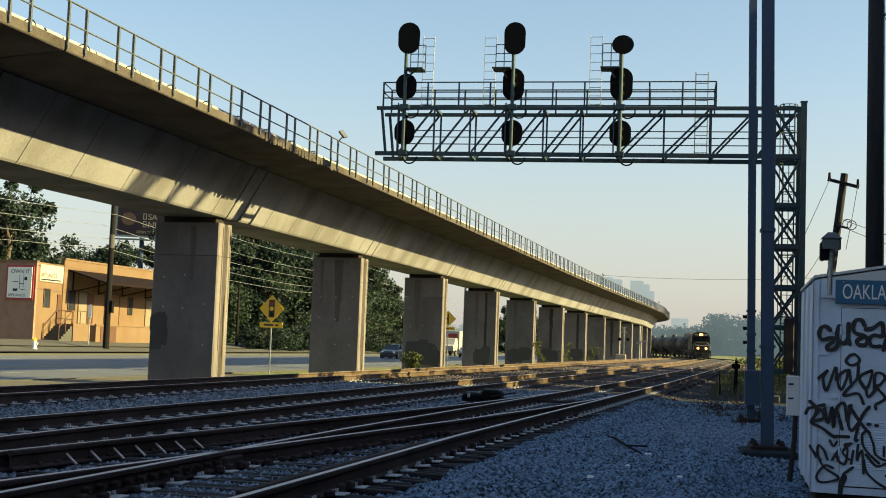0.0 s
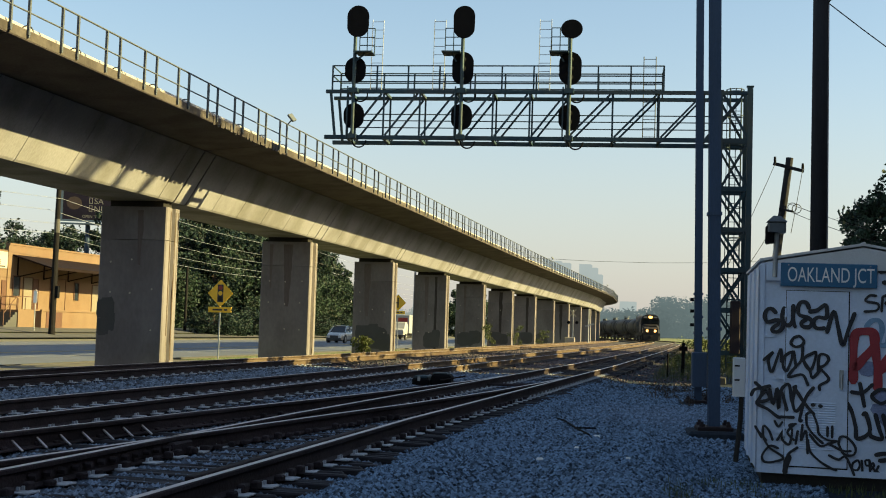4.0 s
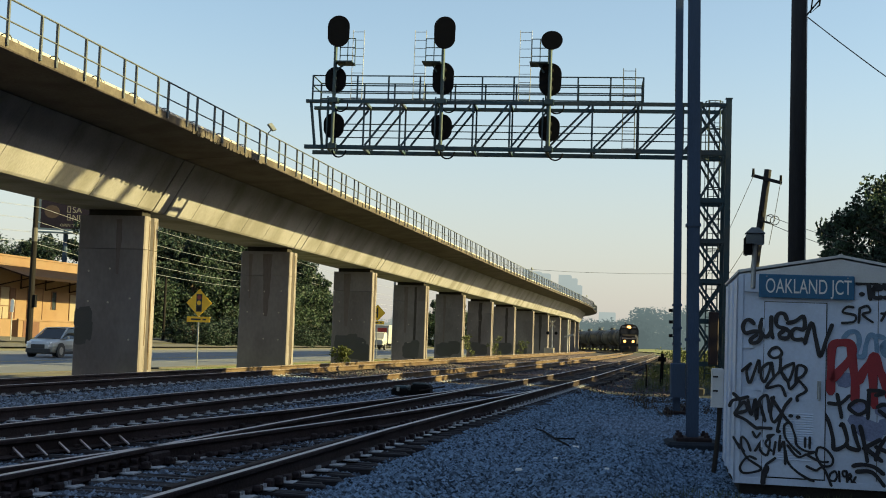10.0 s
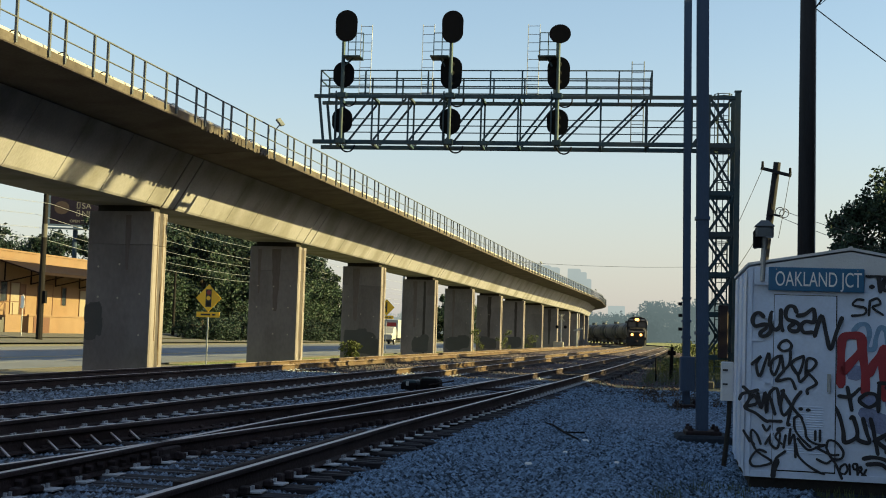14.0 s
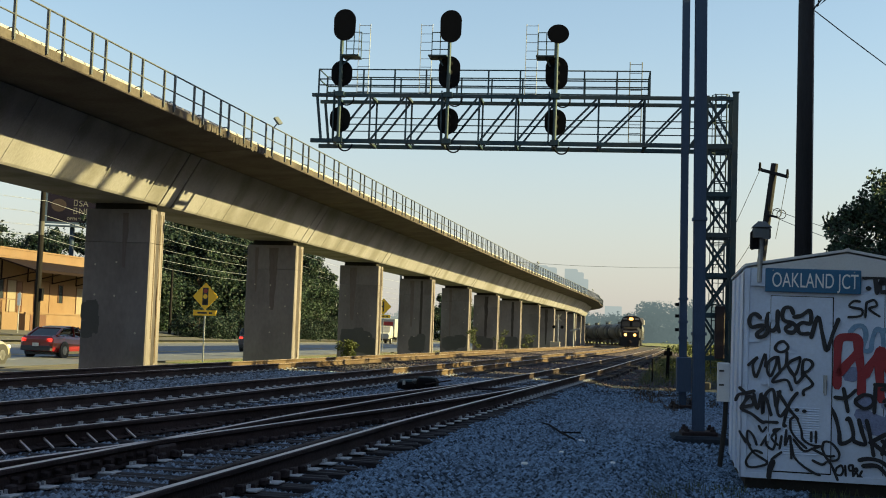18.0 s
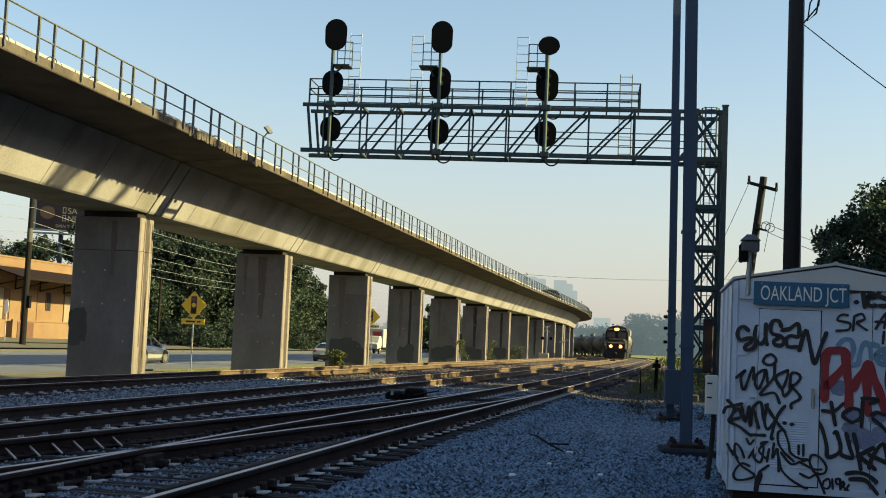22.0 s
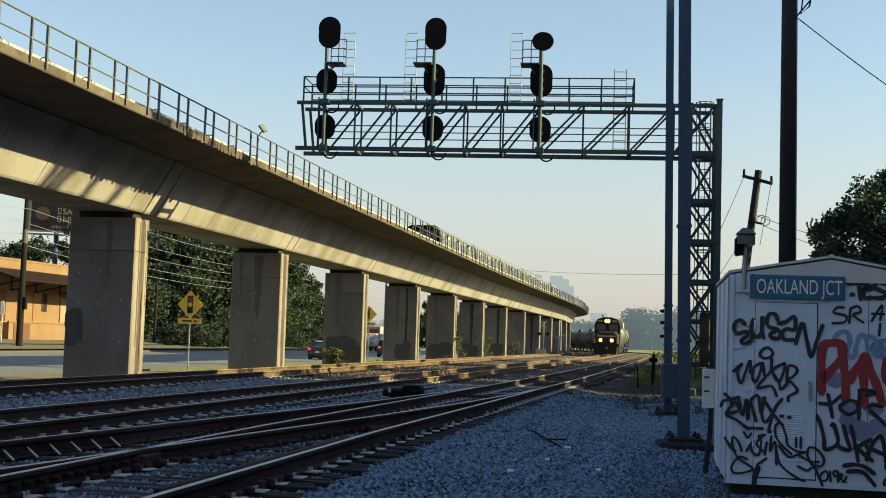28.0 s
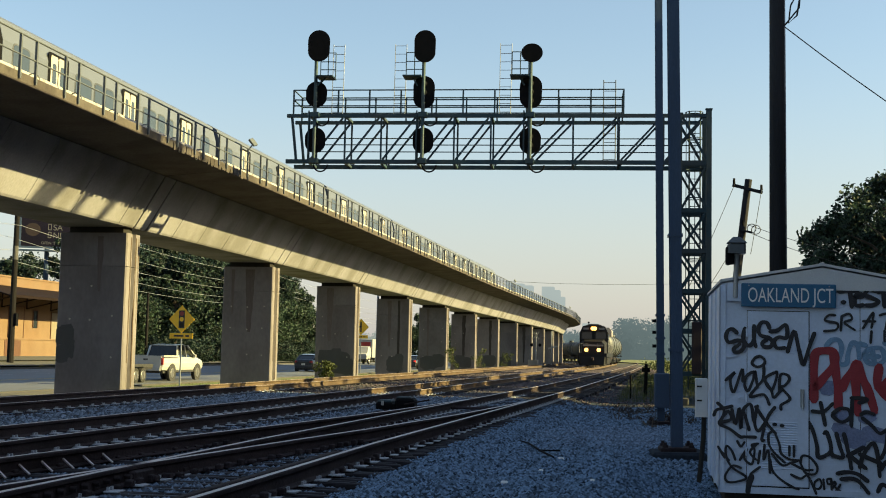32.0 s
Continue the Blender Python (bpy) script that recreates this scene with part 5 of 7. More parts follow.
def build_far_house():
    h = thing("house", "pale house with a grey gable roof beyond the trees", "house")
    m = pose(-62.0, 214.0, 0.4, 0, 0, 20)
    part("walls", Shape().box(-6, 6, -4, 4, -0.3, 5.2, m), PALEDOOR, h)
    part("roof", Shape().add([m @ Vector(p) for p in ((-6.4, -4.5, 5.0), (6.4, -4.5, 5.0), (6.4, 4.5, 5.0), (-6.4, 4.5, 5.0), (-6.4, 0, 7.6), (6.4, 0, 7.6))], [(0, 1, 5, 4), (2, 3, 4, 5), (0, 4, 3), (1, 2, 5), (0, 3, 2, 1)]), SHEDROOF, h)
    for x in (-3.5, 0.5, 3.5):
        w = part("window", Shape().box(x - 0.5, x + 0.5, -4.05, -4.0, 2.2, 3.8, m), WINDOW, h)
        part("window_frame", Shape().box(x - 0.6, x + 0.6, -4.07, -4.05, 2.1, 2.2, m).box(x - 0.6, x + 0.6, -4.07, -4.05, 3.8, 3.9, m), SIGNWHITE, w)


def build_billboard():
    b = thing("billboard", "dark billboard on a steel frame above the rooftops", "billboard")
    m = pose(-75.0, 133.8, 0, 0, 0, 22)
    part("panel", Shape().box(0, 11, 0, 0.3, 13.2, 17.6, m), NAVY, b)
    part("frame", Shape().box(-0.25, 0.0, -0.05, 0.36, 13.0, 17.8, m).box(11, 11.25, -0.05, 0.36, 13.0, 17.8, m).box(0, 11, -0.05, 0.36, 13.0, 13.2, m), COLUMN, b)
    for z0 in (14.25, 15.2):
        part("lettering_bar", Shape().box(3.05, 3.45, -0.012, 0.0, z0, z0 + 0.08, m).box(3.05, 3.45, -0.012, 0.0, z0 + 0.66, z0 + 0.74, m).box(3.05, 3.12, -0.012, 0.0, z0 + 0.08, z0 + 0.66, m).box(3.38, 3.45, -0.012, 0.0, z0 + 0.08, z0 + 0.66, m), BOARDTEXT, b)
    for word, z0 in (("SA", 15.2), ("NU", 14.25)):
        lettering("letters", word, 1.0, BOARDTEXT, b, m @ Matrix.Translation((3.62, -0.012, z0)) @ Matrix.Rotation(radians(90), 4, 'X'))
    part("picture", Shape().loft([[m @ Vector((1.3 + 0.9 * math.cos(i * 0.5236) * k, y, 15.2 + 0.8 * math.sin(i * 0.5236) * k)) for i in range(12)] for y, k in ((-0.012, 0.95), (0.0, 1.0))]), RUSTBOX, b, "dim reddish picture")
    lettering("letters", "OPEN 'TIL", 0.46, BOARDTEXT, b, m @ Matrix.Translation((2.3, -0.012, 13.48)) @ Matrix.Rotation(radians(90), 4, 'X'))
    for x in (3.0, 8.0):
        part("post", Shape().rod(m @ Vector((x, 0.3, 0.3)), m @ Vector((x, 0.3, 13.2)), 0.3), COLUMN, b)
    part("catwalk", Shape().box(-0.2, 11, -1.0, 0.0, 12.6, 12.7, m), COLUMN, b)
    part("catwalk_rail", Shape().box(0, 11, -1.0, -0.95, 13.0, 13.06, m).box(0, 11, -1.0, -0.95, 12.7, 12.75, m), COLUMN, b)


def build_street_furniture():
    # warning signs by the near kerb
    for x, y, sc, lab in ((-22.4, 55.2, 1.08, "yellow diamond signal-ahead sign with a plate below"), (-23.65, 96.0, 1.08, "yellow diamond side-road sign half hidden by a pier")):
        s = thing("warning_sign", lab, "road sign", group="warning signs", at=pose(x, y, ground_z(x, y), 0, 0, -4))
        part("post", Shape().box(-0.03, 0.03, -0.02, 0.02, -0.1, 3.6), GALV, s)
        a = 0.62 * sc
        zc = 3.14 if y < 90 else 3.75
        d = part("diamond", Shape().loft([[(0, yy, zc - a), (a, yy, zc), (0, yy, zc + a), (-a, yy, zc)] for yy in (-0.035, -0.02)]), SIGNYELLOW, s, bevel=0.004)
        if y > 90:
            part("side_road_symbol", Shape().box(-0.06, 0.06, -0.042, -0.035, zc - 0.40, zc + 0.42).box(-0.38, -0.06, -0.042, -0.035, zc - 0.05, zc + 0.07), INK, d)
        else:
            part("signal_symbol", Shape().box(-0.15, 0.15, -0.042, -0.035, zc - 0.42, zc + 0.42), INK, d)
        for dz, mt in ((0.27, SIGNRED), (0.0, SIGNYELLOW), (-0.27, DARKGAP)) if y < 90 else ():
            part("symbol_disc", Shape().disc((0, -0.044, zc + dz), 0.11, (0, 1, 0), 16, 0.008), mt, d)
        pl = part("name_plate", Shape().box(-0.6, 0.6, -0.035, -0.02, zc - 0.92, zc - 0.66), SIGNYELLOW, s)
        part("lettering_bar", Shape().box(-0.38, 0.12, -0.04, -0.035, zc - 0.83, zc - 0.75).box(0.22, 0.40, -0.04, -0.035, zc - 0.83, zc - 0.75), INK, pl)
    # street poles with wires
    poles = ((-46.0, 81.4, 12.5, 0.2), (-50.0, 114.2, 6.9, 0.13), (-47.0, 40.0, 12.5, 0.2), (-24.4, 105, 9.0, 0.1))
    for x, y, h, r in poles:
        p = thing("utility_pole", "dark wooden street utility pole", "utility pole", group="street poles")
        part("pole", Shape().rod((x, y, ground_z(x, y) - 0.2), (x, y, h), r * 1.25, r * 0.85, 12), POLEBLACK if r > 0.12 else GALV, p)
        if y < 100:
            part("base_flare", Shape().rod((x, y, ground_z(x, y) - 0.1), (x, y, ground_z(x, y) + 0.12), 0.5, 0.3, 12), POLEBLACK, p)
            part("pale_band", Shape().rod((x, y, 7.6), (x, y, 8.6), r * 1.06, r * 1.03, 12), SIDEWALK, p, "pale painted band")
            part("meter_box", Shape().box(x + 0.18, x + 0.40, y - 0.15, y + 0.15, 2.8, 3.7), BLACK, p)
    tl = thing("traffic_signal", "black traffic signal head on a street pole beyond the piers", "traffic signal")
    part("arm", Shape().rod((-24.4, 105, 4.95), (-23.7, 104.9, 4.95), 0.05), GALV, tl)
    part("housing", Shape().chamfer_box(-23.9, -23.5, 104.7, 105.0, 4.3, 5.4, 0.04), BLACK, tl)
    for z in (4.5, 4.85, 5.2):
        part("hood", Shape().rod((-23.7, 104.7, z), (-23.7, 104.5, z), 0.15, 0.14, 12), BLACK, tl)
    wires = thing("street_wires", "bundles of thin overhead wires along the street", "overhead wire")
    rng = random.Random(4)
    for k, z in enumerate((7.6, 8.3, 9.3, 10.1, 11.6)):
        x = -46.2 + rng.uniform(-0.6, 0.6)
        for a, b in (((x, 10, z), (x, 81.4, z)), ((x, 81.4, z), (-48.5 + rng.uniform(-1, 1), 150, z * 0.95)), ((-48.5, 150, z * 0.95), (-52, 260, z))):
            a, b = Vector(a), Vector(b)
            pts = [a.lerp(b, t / 10) - Vector((0, 0, 4 * 0.9 * (t / 10) * (1 - t / 10))) for t in range(11)]
            part("wire", tube_path(pts, 0.016), GALV, wires)
    # far catenary wire across the sky
    fw = thing("far_wire", "single wire strung across the distance", "overhead wire")
    part("wire", tube_path([(-130 + 15 * k, 300, 19.0 + 0.0010 * (15 * k - 116) ** 2) for k in range(20)], 0.05), GALV, fw)
    for x, z in ((-130, 32.6), (155, 47.7)):
        part("tower", Shape().rod((x, 300, -0.3), (x, 300, z), 0.4, 0.2, 10), GALV, fw)
    # crossing signal in the distance beside the viaduct
    cs = thing("crossing_signal", "railway crossing signal with crossbuck and lamps", "crossing signal")
    x, y = -14.6, 148.0
    part("mast", Shape().rod((x, y, 0), (x, y, 4.2), 0.09), GALV, cs)
    part("crossbuck", Shape().bar((x - 0.4, y - 0.1, 3.4), (x + 0.4, y - 0.1, 4.3), 0.14, 0.03, (0, 1, 0)).bar((x + 0.4, y - 0.13, 3.4), (x - 0.4, y - 0.13, 4.3), 0.14, 0.03, (0, 1, 0)), PARAPET, cs)
    for d in (-0.5, 0.5):
        part("lamp", Shape().disc((x + d, y - 0.1, 2.7), 0.2, (0, 1, 0), 14, 0.1), BLACK, cs)
    part("case", Shape().chamfer_box(x - 0.9, x + 0.3, y - 0.3, y + 0.3, 0.2, 0.9, 0.03), PARAPET, cs)
    part("counterweight_arm", Shape().rod((x + 1.9, y, 0), (x + 1.9, y, 4.4), 0.08).bar((x + 1.5, y, 2.3), (x + 2.6, y, 2.6), 0.2), GALV, cs)
    # short dark post in the weeds by the track
    wp = thing("marker_post", "short dark post among weeds beside the track", "post")
    part("post", Shape().rod((-0.45, 46.0, 0), (-0.42, 46.0, 1.25), 0.07, 0.06, 8).box(-0.58, -0.28, 45.95, 46.05, 0.95, 1.12), BLACK, wp)
    part("stake", Shape().rod((-0.95, 44.0, 0), (-0.95, 44.0, 0.85), 0.035, n=6), BLACK, wp)
    # stick and litter on the gravel
    st = thing("fallen_stick", "dark bent stick lying on the gravel", "stick")
    part("branch", Shape().tube([(-2.40, 20.87, 0.05), (-2.04, 19.68, 0.09), (-1.74, 18.49, 0.07), (-1.45, 17.47, 0.06)], 0.016, 6), POLEBLACK, st)
    part("branch", Shape().rod((-1.74, 18.49, 0.07), (-1.44, 18.59, 0.07), 0.012), POLEBLACK, st)
    for x, y, sx in ((-1.35, 17.47, 0.05), (-1.72, 14.0, 0.04), (-2.4, 22.0, 0.04), (-1.45, 15.6, 0.03), (-0.75, 14.6, 0.03)):
        lt = thing("litter_scrap", "scrap of pale litter on the gravel", "litter", group="litter")
        part("scrap", Shape().chamfer_box(x - sx, x + sx, y - sx * 0.6, y + sx * 0.6, 0.03, 0.06, 0.012), SIGNWHITE, lt)


# ---------------------------------------------------------------- plants
def leaf_cloud(centres, radii, count, size, rng, flat=0.8):
    sh = Shape()
    for _ in range(count):
        i = rng.randrange(len(centres))
        c, r = centres[i], radii[i]
        d = Vector((rng.gauss(0, 1), rng.gauss(0, 1), rng.gauss(0, flat)))
        d = d / max(d.length, 1e-3) * r * (rng.random() ** 0.45)
        p = c + d
        n = Vector((rng.gauss(0, 1), rng.gauss(0, 1), rng.gauss(0.5, 1))).normalized()
        u = n.orthogonal().normalized()
        u.rotate(Matrix.Rotation(rng.uniform(0, 6.28), 3, n))
        w = n.cross(u)
        s = size * rng.uniform(0.6, 1.3)
        a, b = u * s, w * s * 0.55
        sh.add([p - a, p + b + n * s * 0.18, p + a, p - b + n * s * 0.18], [(0, 1, 2), (0, 2, 3)])
    return sh


def make_tree(height, spread, seed, leaf_mat, leaves, leaf_size, low=0.28, label="leafy deciduous tree in full summer leaf", dome=False):
    rng = random.Random(seed)
    t = thing("tree", label, "tree")
    tr = Shape()
    base = [Vector((0, 0, -0.3)), Vector((rng.uniform(-0.1, 0.1), rng.uniform(-0.1, 0.1), height * 0.25)), Vector((rng.uniform(-0.4, 0.4), rng.uniform(-0.4, 0.4), height * 0.55)), Vector((rng.uniform(-0.6, 0.6), rng.uniform(-0.6, 0.6), height * 0.85))]
    rad = [height * 0.03, height * 0.024, height * 0.014, height * 0.004]
    for i in range(3):
        tr.rod(base[i], base[i + 1], rad[i], rad[i + 1], 8)
    centres, radii = [], []
    for k in range(38):
        f = rng.uniform(low, 0.93)
        a = rng.uniform(0, 6.283)
        env = math.sin(min(1.0, (f - low * 0.6) / (1 - low * 0.6)) * math.pi * 0.86 + 0.25) ** 0.7
        reach = spread * env * rng.uniform(0.45, 1.0)
        c = Vector((math.cos(a) * reach, math.sin(a) * reach, height * f))
        z0 = height * max(0.2, f - rng.uniform(0.12, 0.25))
        s = base[1].lerp(base[3], min(1, max(0, (z0 / height - 0.25) / 0.6)))
        mid = s.lerp(c, 0.5) + Vector((0, 0, height * 0.03))
        tr.rod(s, mid, height * 0.008, height * 0.005, 5)
        tr.rod(mid, c, height * 0.005, height * 0.002, 5)
        centres.append(c)
        radii.append(spread * rng.uniform(0.2, 0.42))
        for q in range(2):
            centres.append(c + Vector((rng.gauss(0, 1), rng.gauss(0, 1), rng.gauss(0, 0.8))) * spread * 0.22)
            radii.append(spread * rng.uniform(0.10, 0.22))
    part("trunk", tr, BARK, t)
    if dome:
        # a full rounded crown: clumps over the shell of a dome
        centres, radii = [], []
        for k in range(150):
            u, a = rng.uniform(-0.75, 1.0), rng.uniform(0, 6.283)
            q = math.sqrt(1 - u * u) * rng.uniform(0.78, 1.0)
            centres.append(Vector((math.cos(a) * q * spread, math.sin(a) * q * spread, height * (0.53 + 0.43 * u * rng.uniform(0.85, 1.0)))))
            radii.append(spread * rng.uniform(0.10, 0.24))
    part("crown", leaf_cloud(centres, radii, leaves, leaf_size, rng), leaf_mat, t)
    return t


def make_feather_tree():
    """A slender tall tree, out of view, its row of feathered sprays added to dapple the girder."""
    rng = random.Random(6)
    t = thing("tree", "unseen slender tree whose feathery sprays dapple light on the girder", "tree")
    tr = Shape().rod((0, 0, -0.3), (0.1, 0, 10), 0.3, 0.2, 8).rod((0.1, 0, 10), (0, 0.1, 19.6), 0.2, 0.08, 8)
    lf = Shape()
    # sprays spaced for the light patches they leave on the girder
    for y0 in (-1.75, -1.45, -1.1, 0.65, 2.2):
        a = Vector((rng.uniform(-0.3, 0.3), y0, 19.8 + rng.uniform(-0.1, 0.2)))
        d = Vector((rng.uniform(-0.1, 0.1), 0.50 + rng.uniform(-0.1, 0.1), 0.86)).normalized()
        tr.rod((0, 0.1, 18.8), a, 0.05, 0.02, 5)
        tr.rod(a, a + d * 2.5, 0.02, 0.008, 5)
        side = Vector((0, -d.z, d.y))
        for j in range(26):
            p = a + d * 0.1 * j
            reach = 0.52 * math.sin(0.35 + 2.6 * j / 26)
            for sg in (-1, 1):
                q = p + (side * sg * 0.8 + d * 0.75) * reach * rng.uniform(0.7, 1.1) + Vector((rng.uniform(-0.1, 0.1), 0, 0))
                w = d * 0.05
                lf.add([p - w, p + w, q], [(0, 1, 2)])
    for k in range(1000):
        y = rng.uniform(-1.4, 4.2)
        p = Vector((rng.uniform(-1, 1), y, 21.55 + 0.05 * y + abs(rng.gauss(0, 0.45))))
        u = Vector((rng.gauss(0, 1), rng.gauss(0, 1), rng.gauss(0, 1))).normalized() * 0.3
        lf.add([p - u, p + u, p + Vector((0, 0.12, 0.12))], [(0, 1, 2)])
    part("trunk", tr, BARK, t)
    part("crown", lf, LEAF, t)
    return t


def build_trees():
    kinds = [make_tree(12.6, 5.0, 1, LEAF, 34000, 0.14, low=0.2, dome=True), make_tree(17, 6.5, 2, LEAFDARK, 26000, 0.24, low=0.10), make_tree(15, 5.8, 3, LEAF, 24000, 0.23, low=0.08),
             make_tree(12, 6.0, 4, LEAFDARK, 24000, 0.23, low=0.05), make_tree(7.5, 5.0, 5, LEAF, 18000, 0.19, low=0.03), make_feather_tree()]
    kinds[0].matrix_basis = pose(13.1, 70, -0.4)
    tagged(kinds[0], "broad leafy tree standing beyond the signal shed")
    kinds[1].matrix_basis = pose(-64, 142, 0.5)
    kinds[2].matrix_basis = pose(-58, 160, 0.5)
    kinds[3].matrix_basis = pose(-63, 132, 0.5)
    kinds[4].matrix_basis = pose(9.4, 78, -1.6, 0, 0, 40)
    kinds[5].matrix_basis = pose(15.6, 33.9, 0)
    rows = ((1, -60, 172, 0.6), (3, -55, 148, 2.2), (4, -52, 146, 0.3), (4, -50, 164, 1.9), (4, -54, 132, 2.0), (4, -58, 124, 4.2),
            (4, -50, 155, 5.2), (3, -54, 162, 1.1), (3, -57, 140, 0.2), (2, -60, 150, 2.8),
            (1, -84, 118, 1.0), (1, -77, 114, 2.7), (2, -80, 104, 2.0), (1, -90, 128, 3.1), (3, -84, 148, 0.4), (4, -80, 156, 2.4), (4, -86, 164, 5.1), (3, -78, 172, 1.7), (3, -72, 164, 0.9), (4, -60, 196, 0.1), (3, -66, 184, 2.1),
            (4, -45, 250, 1.0), (4, -40, 290, 1.5), (4, -36, 300, 0.2), (4, -44, 232, 2.0), (4, 17, 74, 2.2), (3, 17, 92, 3.0), (3, -90, 106, 1.0))
    for k, x, y, rz in rows:
        copy_thing(kinds[k], pose(x, y, ground_z(x, y), 0, 0, math.degrees(rz)))
    bush = make_tree(2.4, 2.4, 7, LEAFDARK, 6000, 0.12, low=0.02)
    bush.name = "bush"
    tagged(bush, "low dark hedge bush along the street edge", "bush", "street hedge")
    bush.matrix_basis = pose(-46.8, 114, ground_z(-46.8, 114) + 0.1)
    hr = random.Random(17)
    for k in range(15):
        x = -47.0 + hr.uniform(-0.8, 0.8) - 0.03 * k
        copy_thing(bush, pose(x, 117.5 + 3.3 * k, ground_z(x, 0) + 0.1 - hr.uniform(0, 0.7), 0, 0, hr.uniform(0, 360)))
    # unseen trees added behind, beside and further ahead to shade foreground and tracks
    for k, x, y, rz in ((3, 14, 10, 2.5), (3, 15, 3, 0.8), (3, 14, -6, 3.0), (2, 17, -16, 0.6), (3, 15, -24, 2.2),
                        (2, 22, 44, 0.4), (1, 24, 53, 1.9), (2, 21, 60, 2.6), (1, 25, 71, 0.9), (2, 24, 82, 3.3), (1, 30, 95, 1.2)):
        copy_thing(kinds[k], pose(x, y, 0, 0, 0, math.degrees(rz)))
    # plain warehouse block, out of view, added to shade tracks and yard
    wh = thing("warehouse", "unseen plain brick block added to shade the tracks and yard", "warehouse")
    part("walls", Shape().box(17.5, 40, -70, 38.2, -0.2, 16.8), BRICKRED, wh)
    part("roof", Shape().box(17.3, 40.2, -70.2, 38.3, 16.8, 17.1), AWNING, wh)
    # weeds and shrubs
    rng = random.Random(9)

    def shrub(x, y, h, r, mat, n, size, lab):
        s = thing("shrub", lab, "shrub", group="weeds and shrubs")
        cs = [Vector((rng.gauss(0, r * 0.45), rng.gauss(0, r * 0.45), h * rng.uniform(0.15, 0.85))) for _ in range(9)]
        part("foliage", leaf_cloud(cs, [r * 0.45] * 9, n, size, rng), mat, s)
        st = Shape()
        for c in cs[:6]:
            st.rod((0, 0, -0.05), c, 0.012, 0.006, 5)
        tagged(part("stalk", st, BARK, s), kind="stuff")
        s.matrix_basis = pose(x, y, ground_z(x, y))
    shrub(-18.2, 66.3, 1.5, 0.6, WEED, 420, 0.10, "leafy green shrub against a pier")
    for x, y in ((-16.2, 112.5), (-16.0, 128.0), (-16.4, 97.5)):
        shrub(x, y, 2.5, 0.6, WEED, 420, 0.07, "spindly weeds growing at a pier foot")
    for i in range(10):
        shrub(rng.uniform(-0.9, 1.8), rng.uniform(26, 33), rng.uniform(0.2, 0.5), 0.3, DRYWEED, 150, 0.022, "dry weeds beside the steel columns")
    for i in range(14):
        shrub(rng.uniform(-0.8, 3.5), rng.uniform(46, 75), rng.uniform(0.3, 0.7), 0.7, WEED, 260, 0.06, "sunlit weeds beside the track")
    for i in range(14):
        shrub(rng.uniform(-1.5, 9), rng.uniform(85, 190), rng.uniform(0.6, 1.6), 1.6, WEED, 260, 0.16, "sunlit weeds beside the track")
    # tall grass by the track and at the shed foot
    sh = Shape()

    def blade(x, y, z, h):
        a = rng.uniform(0, 6.28)
        d = Vector((math.cos(a), math.sin(a), 0))
        w = Vector((-d.y, d.x, 0)) * 0.006
        p = Vector((x, y, z))
        t = p + d * h * rng.uniform(0.1, 0.5) + Vector((0, 0, h))
        sh.add([p - w, p + w, t], [(0, 1, 2)])
    for _ in range(3000):
        x, y = rng.uniform(-0.3, 3.2), rng.uniform(11.5, 14.3)
        if noise.noise((x * 1.3, y * 1.3, 2)) > -0.05:
            blade(x, y, yard_z(x, y), rng.uniform(0.03, 0.12))
    for _ in range(9000):
        x, y = rng.uniform(-1.4, 3.5), rng.uniform(40, 100)
        blade(x, y, 0.0, rng.uniform(0.15, 0.6))
    for _ in range(6000):
        x, y = rng.uniform(-23.2, -18.2), rng.uniform(46, 110)
        if noise.noise((x * 0.5, y * 0.25, 5)) > -0.15:
            blade(x, y, ground_z(x, y) - 0.02, rng.uniform(0.04, 0.12))
    tagged(part("tall_grass", sh, WEED), "patches of dry grass and weeds", "grass", kind="stuff")
    # ballast stones and gravel
    sh = Shape()
    for k in range(84000):
        f = rng.random() ** (1.6 if k < 72000 else 0.9)
        y = 6.5 + (26 if k < 72000 else 30) * f
        x = rng.uniform(-2.75, 1.0 + 0.03 * y)
        s = rng.uniform(0.013, 0.034) * (1 + 0.6 * f)
        stone(sh, x, y, yard_z(x, y) + 0.012, s, rng)
    # ragged shoulder where the yard gravel laps against the tie ends
    for k in range(9000):
        y = 6.5 + 30 * rng.random() ** 1.5
        f = rng.random()
        x = -2.7 - 0.42 * f * (0.75 + 0.5 * noise.noise((y * 1.4, 0, 4)))
        stone(sh, x, y, yard_z(-2.7, y) + 0.012 + (0.13 - yard_z(-2.7, y)) * f * 0.75, rng.uniform(0.014, 0.034), rng)
    tagged(part("loose_stones", sh, GRAVEL), "loose crushed stones strewn over the yard", "gravel", kind="stuff")
    sh = Shape()
    for k in range(4200):
        x, y = rng.gauss(-0.35, 0.75), rng.gauss(23.2, 1.5)
        if x > -2.2:
            stone(sh, x, y, yard_z(x, y) + 0.02, rng.uniform(0.02, 0.05), rng)
    tagged(part("pale_stones", sh, PALEGRAVEL), "patch of fresh pale gravel on the yard", "gravel", kind="stuff")
    sh = Shape()
    for k in range(60000):
        f = rng.random() ** (1.8 if k < 46000 else 0.8)
        y = 6 + 31 * f
        x = rng.uniform(max(-15.2, -0.62 * y - 1.5), -3.0)
        stone(sh, x, y, 0.150 - 0.06 * smooth_step(-3.6, -2.9, x), rng.uniform(0.018, 0.040) * (1 + 0.5 * f), rng)
    tagged(part("ballast_stones", sh, BALLASTSTONE), "loose ballast stones between the ties", "gravel", kind="stuff")
